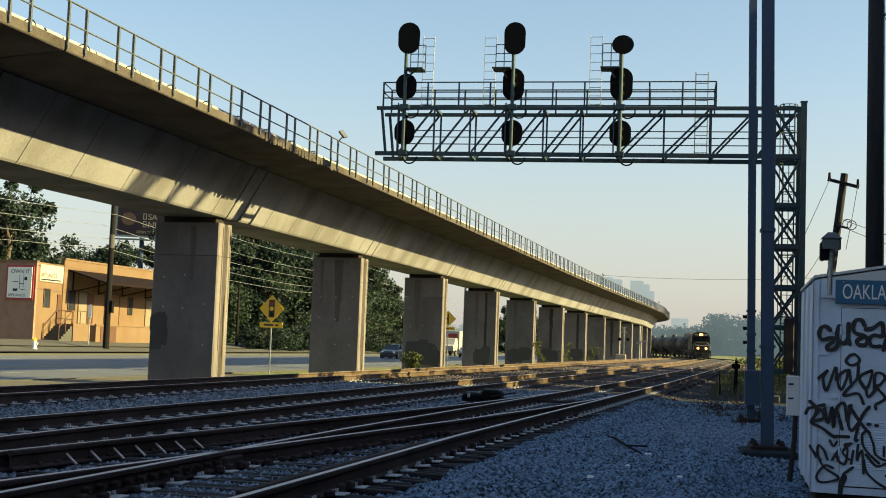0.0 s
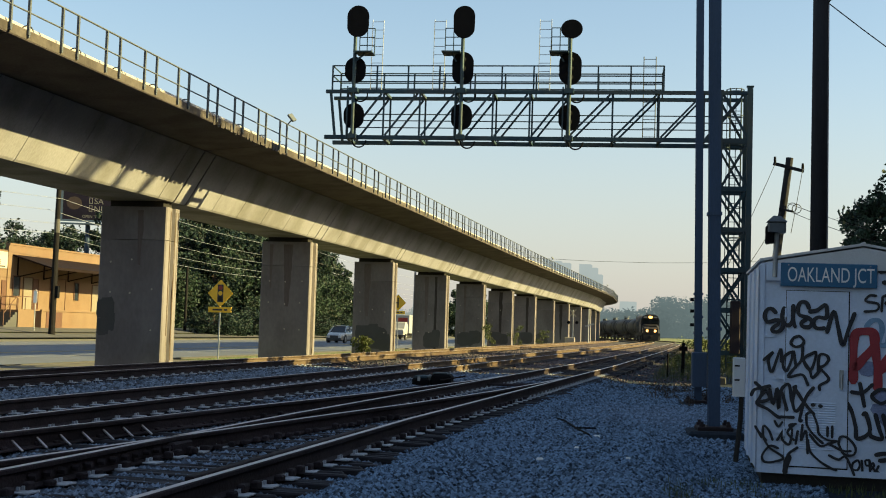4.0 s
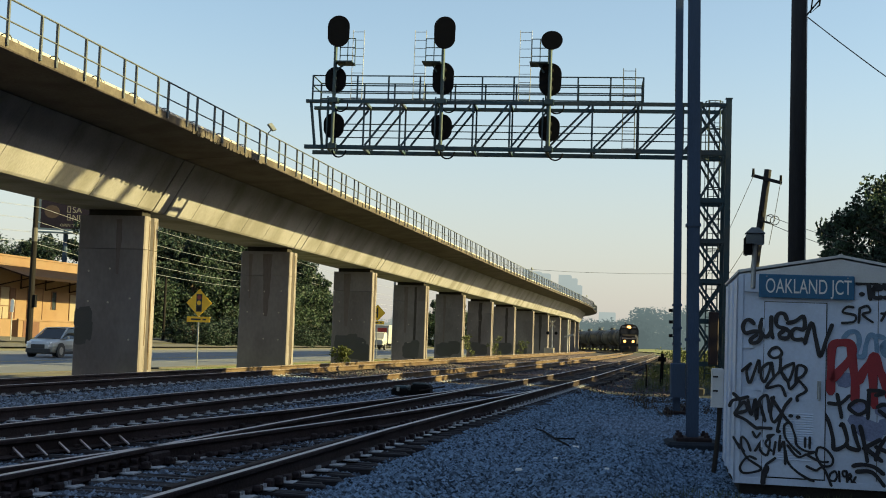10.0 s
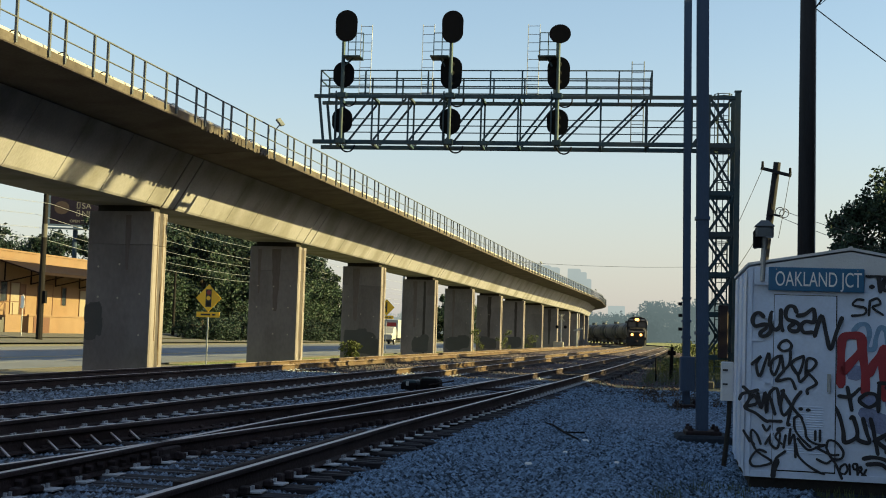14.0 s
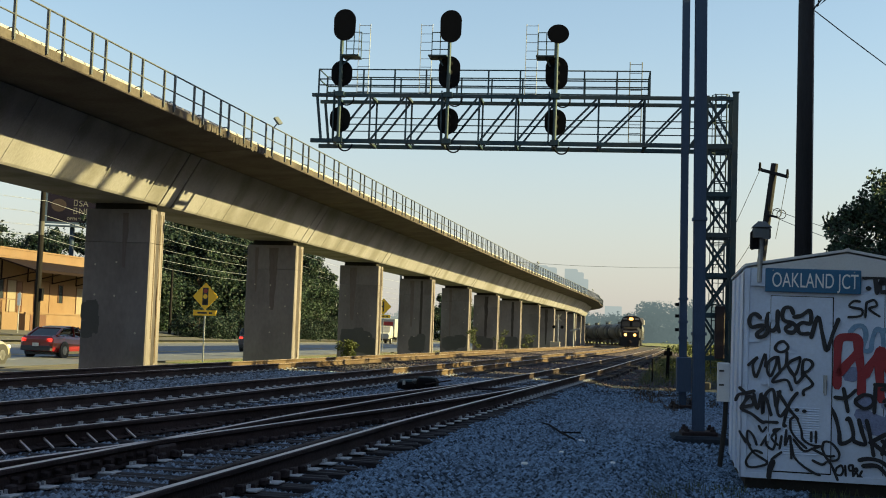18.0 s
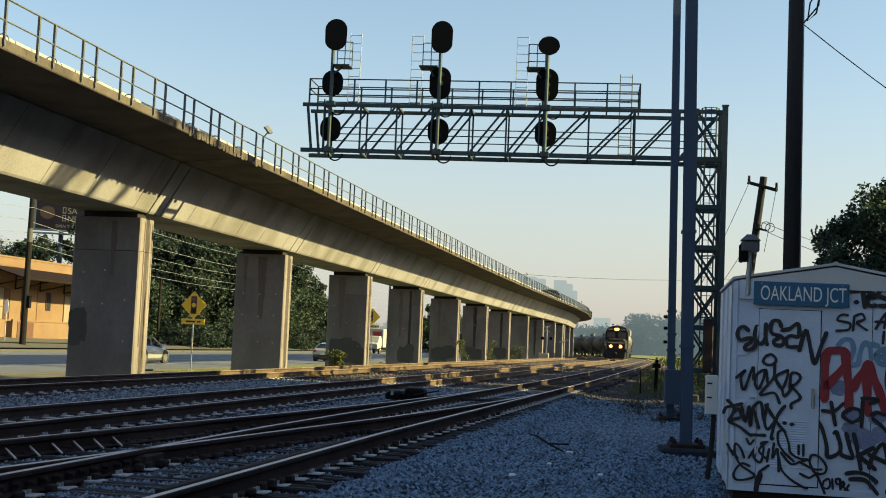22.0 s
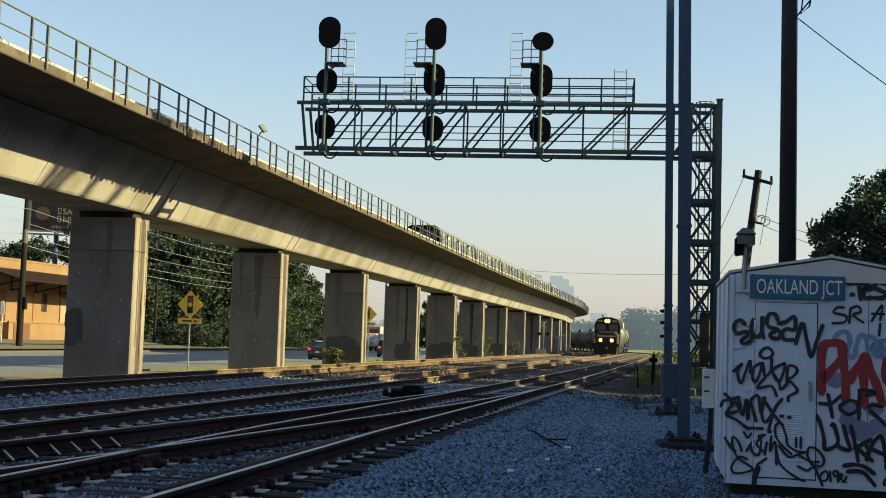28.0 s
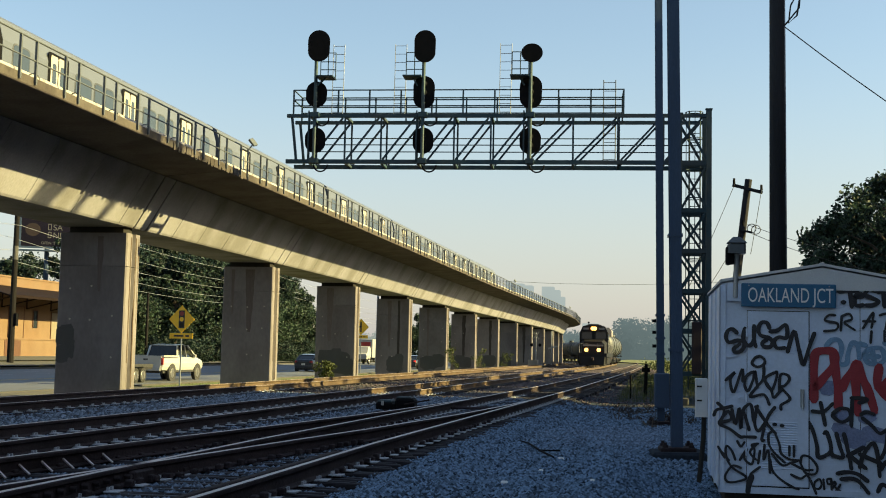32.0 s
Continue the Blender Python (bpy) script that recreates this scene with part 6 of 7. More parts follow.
    # from the shadow edge on, stones take the browner sunlit colour
    sh = Shape()
    for k in range(36000):
        f = rng.random()
        y = 34 + 126 * f
        x = rng.uniform(-15.2, 0.2)
        p, h = along(x, y)
        stone(sh, p.x, p.y, 0.14 if x < -2.8 else yard_z(p.x, p.y) + 0.012, rng.uniform(0.022, 0.05) * (1 + f), rng)
    tagged(part("far_ballast_stones", sh, BROWNSTONE), "brown ballast stones, rust dust and sunlit tone in their colour", "gravel", kind="stuff")


def stone(sh, x, y, z, s, rng):
    v = [(x + s * rng.uniform(0.6, 1.2) * a, y + s * rng.uniform(0.6, 1.2) * b, z + s * rng.uniform(0.5, 0.9) * c) for a, b, c in ((1, 0.2, 0), (-0.2, 1, 0.1), (-1, -0.1, 0), (0.1, -1, 0.1), (0.15, 0.1, 1), (0, 0, -0.6))]
    sh.add(v, ((0, 1, 4), (1, 2, 4), (2, 3, 4), (3, 0, 4), (1, 0, 5), (2, 1, 5), (3, 2, 5), (0, 3, 5)))


# ---------------------------------------------------------------- distance
def build_distance():
    # haze over towers and woods is put into these glowing colours
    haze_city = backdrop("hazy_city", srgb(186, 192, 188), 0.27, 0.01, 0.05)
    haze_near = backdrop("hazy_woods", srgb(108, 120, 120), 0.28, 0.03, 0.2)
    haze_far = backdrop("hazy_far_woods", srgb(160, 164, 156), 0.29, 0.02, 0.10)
    c = thing("city_skyline", "pale hazy city towers on the horizon", "skyline", kind="structure")
    Y = 2600
    for x0, x1, top in ((-0.1215, -0.1165, 0.060), (-0.1165, -0.107, 0.0585), (-0.107, -0.0995, 0.0570), (-0.0995, -0.094, 0.049), (-0.0915, -0.082, 0.0562), (-0.082, -0.077, 0.0535), (-0.077, -0.0730, 0.048), (-0.058, -0.045, 0.0265)):
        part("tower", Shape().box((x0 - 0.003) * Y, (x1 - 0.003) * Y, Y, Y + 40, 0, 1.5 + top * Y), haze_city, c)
    rng = random.Random(21)
    for nm, y, mat, x0, x1, h0, h1, lab in (("woods", 640, haze_near, -60, 260, 0.0150, 0.0265, "hazy wooded ridge beyond the tracks"), ("woods", 1100, haze_far, -600, 260, 0.012, 0.020, "pale hazy woods in the far distance")):
        cs, rs = [], []
        n = 150
        for i in range(n):
            x = x0 + (x1 - x0) * i / n + rng.uniform(-3, 3)
            top = y * (h0 + (h1 - h0) * smooth_step(-0.042, -0.026, x / y) + 0.0035 * noise.noise((i * 0.11, 3.3, y)) + 0.002 * rng.random())
            for k in range(5):
                cs.append(Vector((x + rng.uniform(-4, 4), y + rng.uniform(0, 20), 1.5 + top * (0.2 + 0.2 * k) - 1.5)))
                rs.append(y * 0.0075)
        sh = leaf_cloud(cs, rs, 80000, y * 0.0013, rng)
        for i in range(n):
            xa, xb = x0 + (x1 - x0) * i / n, x0 + (x1 - x0) * (i + 1) / n
            sh.box(xa, xb, y + 22, y + 30, -1, y * h0 * 0.8)
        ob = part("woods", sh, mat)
        tagged(ob, lab, "woods", kind="stuff")


# ---------------------------------------------------------------- scrawls on the shed
def paint_scrawls(gm):
    # lilac ground under the red blocks
    scrawl(gm, (
        ((1.15, 1.19), (1.22, 1.22)),
        ((1.3, 0.91), (1.38, 0.9)),
        ((1.28, 0.76), (1.41, 0.71), (1.56, 0.67)),
        ((1.38, 0.64), (1.51, 0.6)),
        ((1.56, 0.89), (1.62, 0.9)),
        ((1.6, 0.73), (1.79, 0.68)),), LILACSPRAY, 0.15, -0.002)
    # pale blue cloud
    scrawl(gm, (
        ((1.15, 1.67), (1.21, 1.74), (1.29, 1.74), (1.32, 1.64), (1.29, 1.49), (1.37, 1.48), (1.39, 1.6), (1.43, 1.71), (1.49, 1.69), (1.51, 1.54)),
        ((1.56, 1.59), (1.62, 1.65), (1.74, 1.66), (1.78, 1.55), (1.72, 1.49), (1.6, 1.5), (1.56, 1.59)),
        ((1.51, 1.71), (1.58, 1.69)),
        ((1.59, 1.57), (1.72, 1.57)),
        ((1.65, 1.63), (1.67, 1.51)),
        ((1.78, 1.72), (1.84, 1.7)),), BLUESPRAY, 0.06, -0.006)
    # red blocks
    scrawl(gm, (
        ((1.02, 1.07), (1.02, 1.22), (1.02, 1.46), (1.04, 1.59), (1.13, 1.62), (1.23, 1.6), (1.24, 1.47), (1.11, 1.3), (1.04, 1.21)),
        ((1.23, 1.58), (1.26, 1.34), (1.28, 1.18), (1.28, 0.99)),
        ((1.32, 1.2), (1.37, 1.31), (1.44, 1.41), (1.49, 1.48), (1.55, 1.31), (1.6, 1.19), (1.67, 0.97)),
        ((1.46, 1.44), (1.47, 1.19), (1.49, 0.94)),
        ((1.72, 1.45), (1.7, 1.3), (1.71, 1.22)),
        ((1.85, 1.33), (1.78, 1.26), (1.72, 1.24), (1.78, 1.15), (1.85, 1.08)),), REDSPRAY, 0.092, -0.01)
    # upper black line
    scrawl(gm, (
        ((0.17, 1.8), (0.12, 1.84), (0.07, 1.82), (0.05, 1.75), (0.08, 1.69), (0.17, 1.71), (0.24, 1.7), (0.25, 1.64), (0.21, 1.59), (0.15, 1.58), (0.14, 1.62), (0.2, 1.67)),
        ((0.26, 1.85), (0.24, 1.74), (0.29, 1.66), (0.34, 1.68), (0.36, 1.76), (0.36, 1.88)),
        ((0.36, 1.88), (0.36, 1.74), (0.38, 1.65)),
        ((0.53, 1.86), (0.5, 1.92), (0.44, 1.92), (0.41, 1.85), (0.43, 1.78), (0.52, 1.75), (0.56, 1.71), (0.54, 1.65), (0.47, 1.65), (0.45, 1.69), (0.5, 1.73)),
        ((0.54, 1.82), (0.62, 1.84), (0.71, 1.9), (0.72, 1.76), (0.63, 1.76), (0.58, 1.71), (0.61, 1.64), (0.7, 1.64)),), INK, 0.05, -0.0315)
    scrawl(gm, (
        ((0.73, 1.6), (0.8, 1.83), (0.85, 1.64), (0.9, 1.46), (0.96, 1.64), (1.02, 1.81)),), INK, 0.05, -0.0315)
    # second line
    scrawl(gm, (
        ((0.37, 1.52), (0.43, 1.54), (0.48, 1.49), (0.46, 1.44), (0.39, 1.42), (0.34, 1.46), (0.37, 1.52)),
        ((0.05, 1.26), (0.15, 1.35), (0.1, 1.26), (0.14, 1.13), (0.23, 1.39), (0.24, 1.25)),
        ((0.34, 1.36), (0.27, 1.3), (0.26, 1.2), (0.3, 1.15), (0.35, 1.27), (0.37, 1.37), (0.4, 1.19)),
        ((0.47, 1.42), (0.46, 1.28), (0.39, 1.19), (0.32, 1.08), (0.47, 1.11), (0.53, 1)),
        ((0.61, 1.37), (0.5, 1.31), (0.49, 1.24), (0.56, 1.17), (0.61, 1.31), (0.61, 1.37)),
        ((0.47, 1.28), (0.55, 1.16), (0.58, 1.08), (0.66, 1.17)),), INK, 0.036, -0.0315)
    scrawl(gm, (
        ((0.64, 1.15), (0.65, 1.33), (0.72, 1.34), (0.75, 1.29), (0.7, 1.22), (0.65, 1.2), (0.68, 1.17), (0.75, 1.09), (0.74, 1.05), (0.66, 1), (0.66, 0.95)),), INK, 0.036, -0.0315)
    # third line
    scrawl(gm, (
        ((-0.08, 0.86), (-0.05, 0.92), (0.02, 0.94), (0.12, 0.97)),
        ((-0.04, 1), (0.03, 0.93), (0.02, 0.85), (-0.02, 0.78)),
        ((0.02, 0.85), (0.08, 0.91), (0.11, 0.82), (-0.02, 0.77), (0.1, 0.71), (0.21, 0.63), (0.26, 0.63), (0.38, 0.63)),
        ((0.12, 0.93), (0.16, 0.77), (0.2, 0.95), (0.22, 0.72), (0.24, 0.92), (0.31, 0.71)),
        ((0.24, 0.92), (0.27, 0.97), (0.33, 0.99), (0.36, 0.81)),
        ((0.4, 0.98), (0.37, 0.8), (0.41, 0.7), (0.49, 0.8)),
        ((0.38, 0.97), (0.51, 0.78), (0.6, 0.68)),
        ((0.59, 0.97), (0.51, 0.85), (0.45, 0.62), (0.47, 0.6)),
        ((0.58, 0.78), (0.6, 0.78)),
        ((0.66, 0.77), (0.68, 0.77)),), INK, 0.04, -0.0315)
    # fourth line
    scrawl(gm, (
        ((-0.03, 0.51), (0.04, 0.39)),
        ((0, 0.46), (0.09, 0.36)),
        ((0.18, 0.58), (0.22, 0.52), (0.26, 0.57)),
        ((0.16, 0.37), (0.12, 0.47), (0.06, 0.52), (0.06, 0.4), (0.13, 0.28), (0.28, 0.18), (0.19, 0.13), (0.08, 0.12), (0.05, 0.19), (0.13, 0.3), (0.22, 0.28)),
        ((0.21, 0.37), (0.29, 0.5), (0.26, 0.39), (0.34, 0.33), (0.37, 0.48), (0.34, 0.54), (0.41, 0.56)),
        ((0.39, 0.55), (0.32, 0.46), (0.39, 0.38)),
        ((0.43, 0.48), (0.41, 0.34)),
        ((0.48, 0.55), (0.47, 0.38), (0.52, 0.49), (0.54, 0.24)),
        ((0.52, 0.67), (0.58, 0.7), (0.64, 0.56), (0.66, 0.46), (0.75, 0.4), (0.85, 0.39)),
        ((0.52, 0.67), (0.53, 0.55), (0.6, 0.45), (0.7, 0.36)),), INK, 0.03, -0.0315)
    scrawl(gm, (
        ((0.54, 0.39), (0.57, 0.26), (0.67, 0.16), (0.79, 0.09), (0.85, 0.07)),
        ((0.56, 0.45), (0.67, 0.33), (0.77, 0.36), (0.85, 0.39)),
        ((0.76, 0.36), (0.91, 0.29), (1, 0.29)),
        ((0.87, 0.36), (0.89, 0.44), (0.97, 0.43), (1.05, 0.33), (1.03, 0.25), (0.93, 0.25), (0.87, 0.36)),
        ((0.77, 0.23), (0.87, 0.19), (0.95, 0.22), (1.04, 0.03)),
        ((0.43, 0.3), (0.33, 0.22), (0.34, 0.19)),
        ((0.75, 0.54), (0.75, 0.44)),
        ((0.8, 0.55), (0.8, 0.43)),), INK, 0.03, -0.0315)
    # smear
    scrawl(gm, (
        ((0.34, 0.19), (0.31, 0.1), (0.3, 0.02)),), INK, 0.07, -0.0315)
    # upper marks
    scrawl(gm, (
        ((1.33, 2.17), (1.35, 2.17)),
        ((1.29, 2.29), (1.38, 2.3), (1.49, 2.29)),
        ((1.41, 2.29), (1.43, 2.12)),
        ((1.46, 2.23), (1.55, 2.24), (1.52, 2.27), (1.47, 2.24), (1.47, 2.14), (1.55, 2.14)),
        ((1.69, 2.3), (1.62, 2.32), (1.57, 2.26), (1.65, 2.22), (1.72, 2.18), (1.65, 2.14), (1.58, 2.14)),
        ((1.71, 2.29), (1.84, 2.31)),
        ((1.77, 2.3), (1.78, 2.13)),), INK, 0.052, -0.012)
    # thin marks
    scrawl(gm, (
        ((1.25, 2.02), (1.18, 2.02), (1.14, 1.96), (1.27, 1.93), (1.26, 1.86), (1.13, 1.84)),
        ((1.32, 2.01), (1.31, 1.85)),
        ((1.32, 2.01), (1.4, 2.04), (1.43, 1.98), (1.35, 1.94), (1.46, 1.86)),
        ((1.55, 1.88), (1.66, 2.06), (1.64, 1.89)),
        ((1.55, 1.96), (1.68, 1.96)),
        ((1.73, 2.03), (1.81, 2.04), (1.79, 1.88)),
        ((1.64, 1.85), (1.63, 1.72)),
        ((1.78, 1.86), (1.78, 1.74)),), INK, 0.03, -0.012)
    # line over the red
    scrawl(gm, (
        ((1, 0.94), (1.12, 0.94), (1.22, 1.03)),
        ((1.09, 1.04), (1.14, 0.79)),
        ((1.22, 0.92), (1.3, 0.98), (1.39, 0.97), (1.41, 0.89), (1.32, 0.83), (1.23, 0.88), (1.22, 0.92)),
        ((1.43, 1.08), (1.42, 0.79)),
        ((1.42, 1.1), (1.56, 1.1), (1.59, 1.08), (1.5, 1.05)),
        ((1.52, 0.92), (1.58, 0.95), (1.66, 0.93)),
        ((1.54, 0.88), (1.64, 0.8), (1.73, 0.72), (1.85, 0.81)),), INK, 0.045, -0.016)
    # lower heavy strokes
    scrawl(gm, (
        ((0.92, 0.86), (1, 0.74), (1.05, 0.56), (1.07, 0.43), (1.2, 0.51), (1.16, 0.7), (1.13, 0.7)),
        ((1.26, 0.7), (1.3, 0.55), (1.33, 0.44), (1.22, 0.46), (1.2, 0.51)),
        ((1.34, 0.7), (1.37, 0.58), (1.42, 0.32)),
        ((1.55, 0.56), (1.38, 0.46)),
        ((1.39, 0.47), (1.57, 0.33)),
        ((1.51, 0.34), (1.55, 0.48), (1.65, 0.61), (1.7, 0.47), (1.72, 0.25)),
        ((1.51, 0.48), (1.73, 0.39)),
        ((1.81, 0.74), (1.79, 0.58), (1.74, 0.45)),
        ((1.27, 0.26), (1.37, 0.28), (1.49, 0.26), (1.59, 0.19)),
        ((1.31, 0.2), (1.47, 0.2), (1.6, 0.06)),
        ((1.73, 0.32), (1.79, 0.41), (1.86, 0.41)),
        ((1.7, 0.08), (1.75, 0.16), (1.86, 0.08)),), INK, 0.05, -0.016)
    # small marks
    scrawl(gm, (
        ((1.03, 0.16), (1.08, 0.19), (1.1, 0.13), (1.07, 0.08), (1.02, 0.1), (1.03, 0.16)),
        ((1.12, 0.19), (1.13, 0.07)),
        ((1.2, 0.2), (1.16, 0.19), (1.17, 0.14), (1.21, 0.15), (1.2, 0.2), (1.21, 0.07)),
        ((1.24, 0.17), (1.22, 0.14), (1.26, 0.09), (1.24, 0.05), (1.21, 0.08), (1.25, 0.14), (1.24, 0.17)),
        ((1.3, 0.14), (1.27, 0.07), (1.28, 0.02), (1.31, 0.05), (1.29, 0.08)),), INK, 0.026, -0.012)


# ---------------------------------------------------------------- moving things
def paint(name, base, rough=0.28, metal=0.0):
    m = material(name, base, rough, metal, spread=0.05, scale=2.0, bump=0.0)
    m.node_tree.nodes["Principled BSDF"].inputs["Coat Weight"].default_value = 0.6
    return m


TYRE = material("tyre_rubber", (0.018, 0.018, 0.019), 0.85, spread=0.2)
RIM = material("alloy_rim", (0.40, 0.40, 0.41), 0.35, 0.9, spread=0.1)
CARGLASS = glass("car_window_glass", (0.012, 0.015, 0.018), 0.05)
TAIL = material("tail_lamp", (0.30, 0.01, 0.01), 0.3, emit=(1.0, 0.05, 0.03), emit_strength=0.45)
TAILDIM = material("unlit_tail_lamp", (0.28, 0.012, 0.012), 0.3)
HEADLAMP = material("head_lamp_glass", (0.75, 0.76, 0.78), 0.15, spread=0.05)
BUMPER = material("dark_bumper_plastic", (0.03, 0.03, 0.032), 0.6)
PLATE = material("number_plate", (0.55, 0.55, 0.52), 0.5)


def section(y, w, z0, z1, round_top=0.16, tuck=0.10):
    """A closed cross-section of a body, wider at the waist than at sill and shoulder."""
    h = z1 - z0
    return [(-w + tuck, y, z0), (w - tuck, y, z0), (w - 0.02, y, z0 + h * 0.28), (w, y, z0 + h * 0.55), (w - 0.05, y, z1 - h * 0.16), (w - round_top, y, z1),
            (-w + round_top, y, z1), (-w + 0.05, y, z1 - h * 0.16), (-w, y, z0 + h * 0.55), (-w + 0.02, y, z0 + h * 0.28)]


def wheel(parent, x, y, r, w=0.22):
    side = 1 if x > 0 else -1
    ty = part("wheel", Shape().rod((-w / 2, 0, 0), (w / 2, 0, 0), r, r, 20), TYRE, parent, at=Matrix.Translation((x, y, r)))
    part("rim", Shape().rod((side * (w / 2 - 0.01), 0, 0), (side * (w / 2 + 0.012), 0, 0), r * 0.66, r * 0.6, 14), RIM, ty)
    for k in range(5):
        a = k * 2 * math.pi / 5
        part("spoke", Shape().bar((side * (w / 2 + 0.014), 0, 0), (side * (w / 2 + 0.014), math.cos(a) * r * 0.6, math.sin(a) * r * 0.6), 0.05, 0.02, (1, 0, 0)), RIM, ty)
    return ty


BODIES = {
    "sedan": dict(body=((-2.36, 0.70, 0.42, 0.86), (-2.26, 0.84, 0.30, 0.99), (-1.7, 0.89, 0.22, 1.03), (-0.9, 0.905, 0.19, 0.99), (0.2, 0.905, 0.19, 0.95), (1.1, 0.90, 0.19, 0.93), (1.7, 0.87, 0.21, 0.86), (2.15, 0.80, 0.24, 0.74), (2.36, 0.62, 0.32, 0.60)),
                  cabin=((-1.85, 0.70, 1.0, 1.02), (-1.15, 0.665, 0.97, 1.37), (-0.3, 0.65, 0.95, 1.45), (0.35, 0.65, 0.94, 1.40), (1.2, 0.74, 0.90, 0.93)),
                  roof=((-1.2, 0.60, 1.36, 1.385), (-0.3, 0.60, 1.44, 1.468), (0.4, 0.58, 1.385, 1.41)), axle=(-1.38, 1.42), r=0.33, length=2.36),
    "suv": dict(body=((-2.32, 0.76, 0.45, 1.10), (-2.25, 0.88, 0.34, 1.14), (-1.6, 0.925, 0.26, 1.12), (0.0, 0.93, 0.25, 1.08), (1.1, 0.92, 0.25, 1.06), (1.75, 0.90, 0.27, 1.0), (2.15, 0.84, 0.3, 0.9), (2.34, 0.66, 0.38, 0.75)),
                cabin=((-2.22, 0.74, 1.1, 1.2), (-2.0, 0.72, 1.1, 1.60), (-0.8, 0.71, 1.08, 1.70), (0.3, 0.70, 1.07, 1.66), (1.25, 0.78, 1.04, 1.07)),
                roof=((-2.05, 0.66, 1.60, 1.65), (-0.8, 0.66, 1.70, 1.735), (0.35, 0.62, 1.655, 1.685)), axle=(-1.38, 1.4), r=0.37, length=2.34),
    "pickup": dict(body=((-2.9, 0.92, 0.62, 1.25), (-2.86, 0.98, 0.56, 1.27), (-0.8, 1.0, 0.48, 1.28), (0.0, 1.0, 0.46, 1.28), (1.4, 1.0, 0.46, 1.27), (2.2, 0.98, 0.5, 1.22), (2.8, 0.94, 0.55, 1.12), (2.95, 0.8, 0.6, 0.98)),
                   cabin=((-0.78, 0.84, 1.26, 1.3), (-0.62, 0.80, 1.26, 1.86), (0.3, 0.78, 1.26, 1.92), (0.95, 0.78, 1.25, 1.88), (1.75, 0.86, 1.22, 1.26)),
                   roof=((-0.66, 0.74, 1.86, 1.90), (0.3, 0.74, 1.92, 1.96), (1.0, 0.70, 1.87, 1.905)), axle=(-1.75, 1.85), r=0.41, length=2.95),
}


def make_car(style, mat, label, brake=True, category="car"):
    """A car standing at its own origin, its nose along +y."""
    b = BODIES[style]
    c = thing({"sedan": "sedan_car", "suv": "suv_car", "pickup": "pickup_truck"}[style], label, category, group="cars on the street")
    L, r = b["length"], b["r"]
    body = part("body", Shape().loft([section(*s) for s in b["body"]]), mat, c, smooth=False, bevel=0.03)
    W = b["body"][3][1]
    part("cabin_glass", Shape().loft([section(y, w, z0, z1, 0.10, -0.10) for y, w, z0, z1 in b["cabin"]]), CARGLASS, c, "dark tinted windows")
    part("roof", Shape().loft([section(y, w, z0, z1, 0.08, 0.0) for y, w, z0, z1 in b["roof"]]), mat, c)
    cab = b["cabin"]
    for sx in (-1, 1):
        for pl in (Shape().bar((sx * (cab[0][1] + 0.02), cab[0][0], cab[0][3]), (sx * (cab[1][1] - 0.04), cab[1][0], cab[1][3]), 0.10, 0.06),
                   Shape().bar((sx * (cab[-1][1] + 0.03), cab[-1][0], cab[-1][3]), (sx * (cab[-2][1] - 0.04), cab[-2][0], cab[-2][3]), 0.08, 0.05),
                   Shape().bar((sx * (cab[2][1] + 0.085), cab[2][0] + 0.1, cab[2][2]), (sx * (cab[2][1] - 0.03), cab[2][0] + 0.1, cab[2][3]), 0.09, 0.04, (0, 1, 0))):
            part("pillar", pl, mat, c)
        part("sill", Shape().box(sx * (W - 0.06) - 0.03, sx * (W - 0.06) + 0.03, b["axle"][0] + r + 0.08, b["axle"][1] - r - 0.08, b["body"][3][2] - 0.02, b["body"][3][2] + 0.10), BUMPER, c)
        part("door_mirror", Shape().chamfer_box(sx * (W + 0.02) - 0.08, sx * (W + 0.02) + 0.08, cab[-2][0] + 0.35, cab[-2][0] + 0.47, cab[-1][2] + 0.02, cab[-1][2] + 0.18, 0.03), mat, c)
        for y in b["axle"]:
            part("wheel_arch", Shape().disc((sx * (W - 0.035), y, r + 0.02), r + 0.075, (1, 0, 0), 22, 0.10), BUMPER, c)
            wheel(c, sx * (W - 0.10), y, r)
        zt = b["body"][1][3]
        part("tail_lamp", Shape().chamfer_box(sx * 0.62 - 0.14, sx * 0.62 + 0.14, -L + 0.0, -L + 0.16, zt - 0.27, zt - 0.10, 0.03) if style != "pickup" else Shape().box(sx * 0.9 - 0.07, sx * 0.9 + 0.07, -L - 0.02, -L + 0.1, 0.85, 1.2), TAIL if brake else TAILDIM, c, "red tail lamp")
        part("head_lamp", Shape().chamfer_box(sx * 0.60 - 0.14, sx * 0.60 + 0.14, L - 0.26, L - 0.06, b["body"][-2][3] - 0.16, b["body"][-2][3] - 0.02, 0.03), HEADLAMP, c)
    part("rear_bumper", Shape().chamfer_box(-W * 0.84, W * 0.84, -L - 0.06, -L + 0.12, b["body"][0][2] - 0.10, b["body"][0][2] + 0.12, 0.03), BUMPER if style != "pickup" else RIM, c)
    part("front_bumper", Shape().chamfer_box(-W * 0.78, W * 0.78, L - 0.15, L + 0.04, b["body"][-1][2] - 0.12, b["body"][-1][2] + 0.12, 0.03), BUMPER, c)
    part("grille", Shape().box(-0.42, 0.42, L - 0.08, L + 0.015, b["body"][-1][2] + 0.12, b["body"][-1][3] - 0.02), BUMPER, c)
    part("rear_plate", Shape().box(-0.15, 0.15, -L - 0.075, -L - 0.05, b["body"][0][2] + 0.10, b["body"][0][2] + 0.25), PLATE, c)
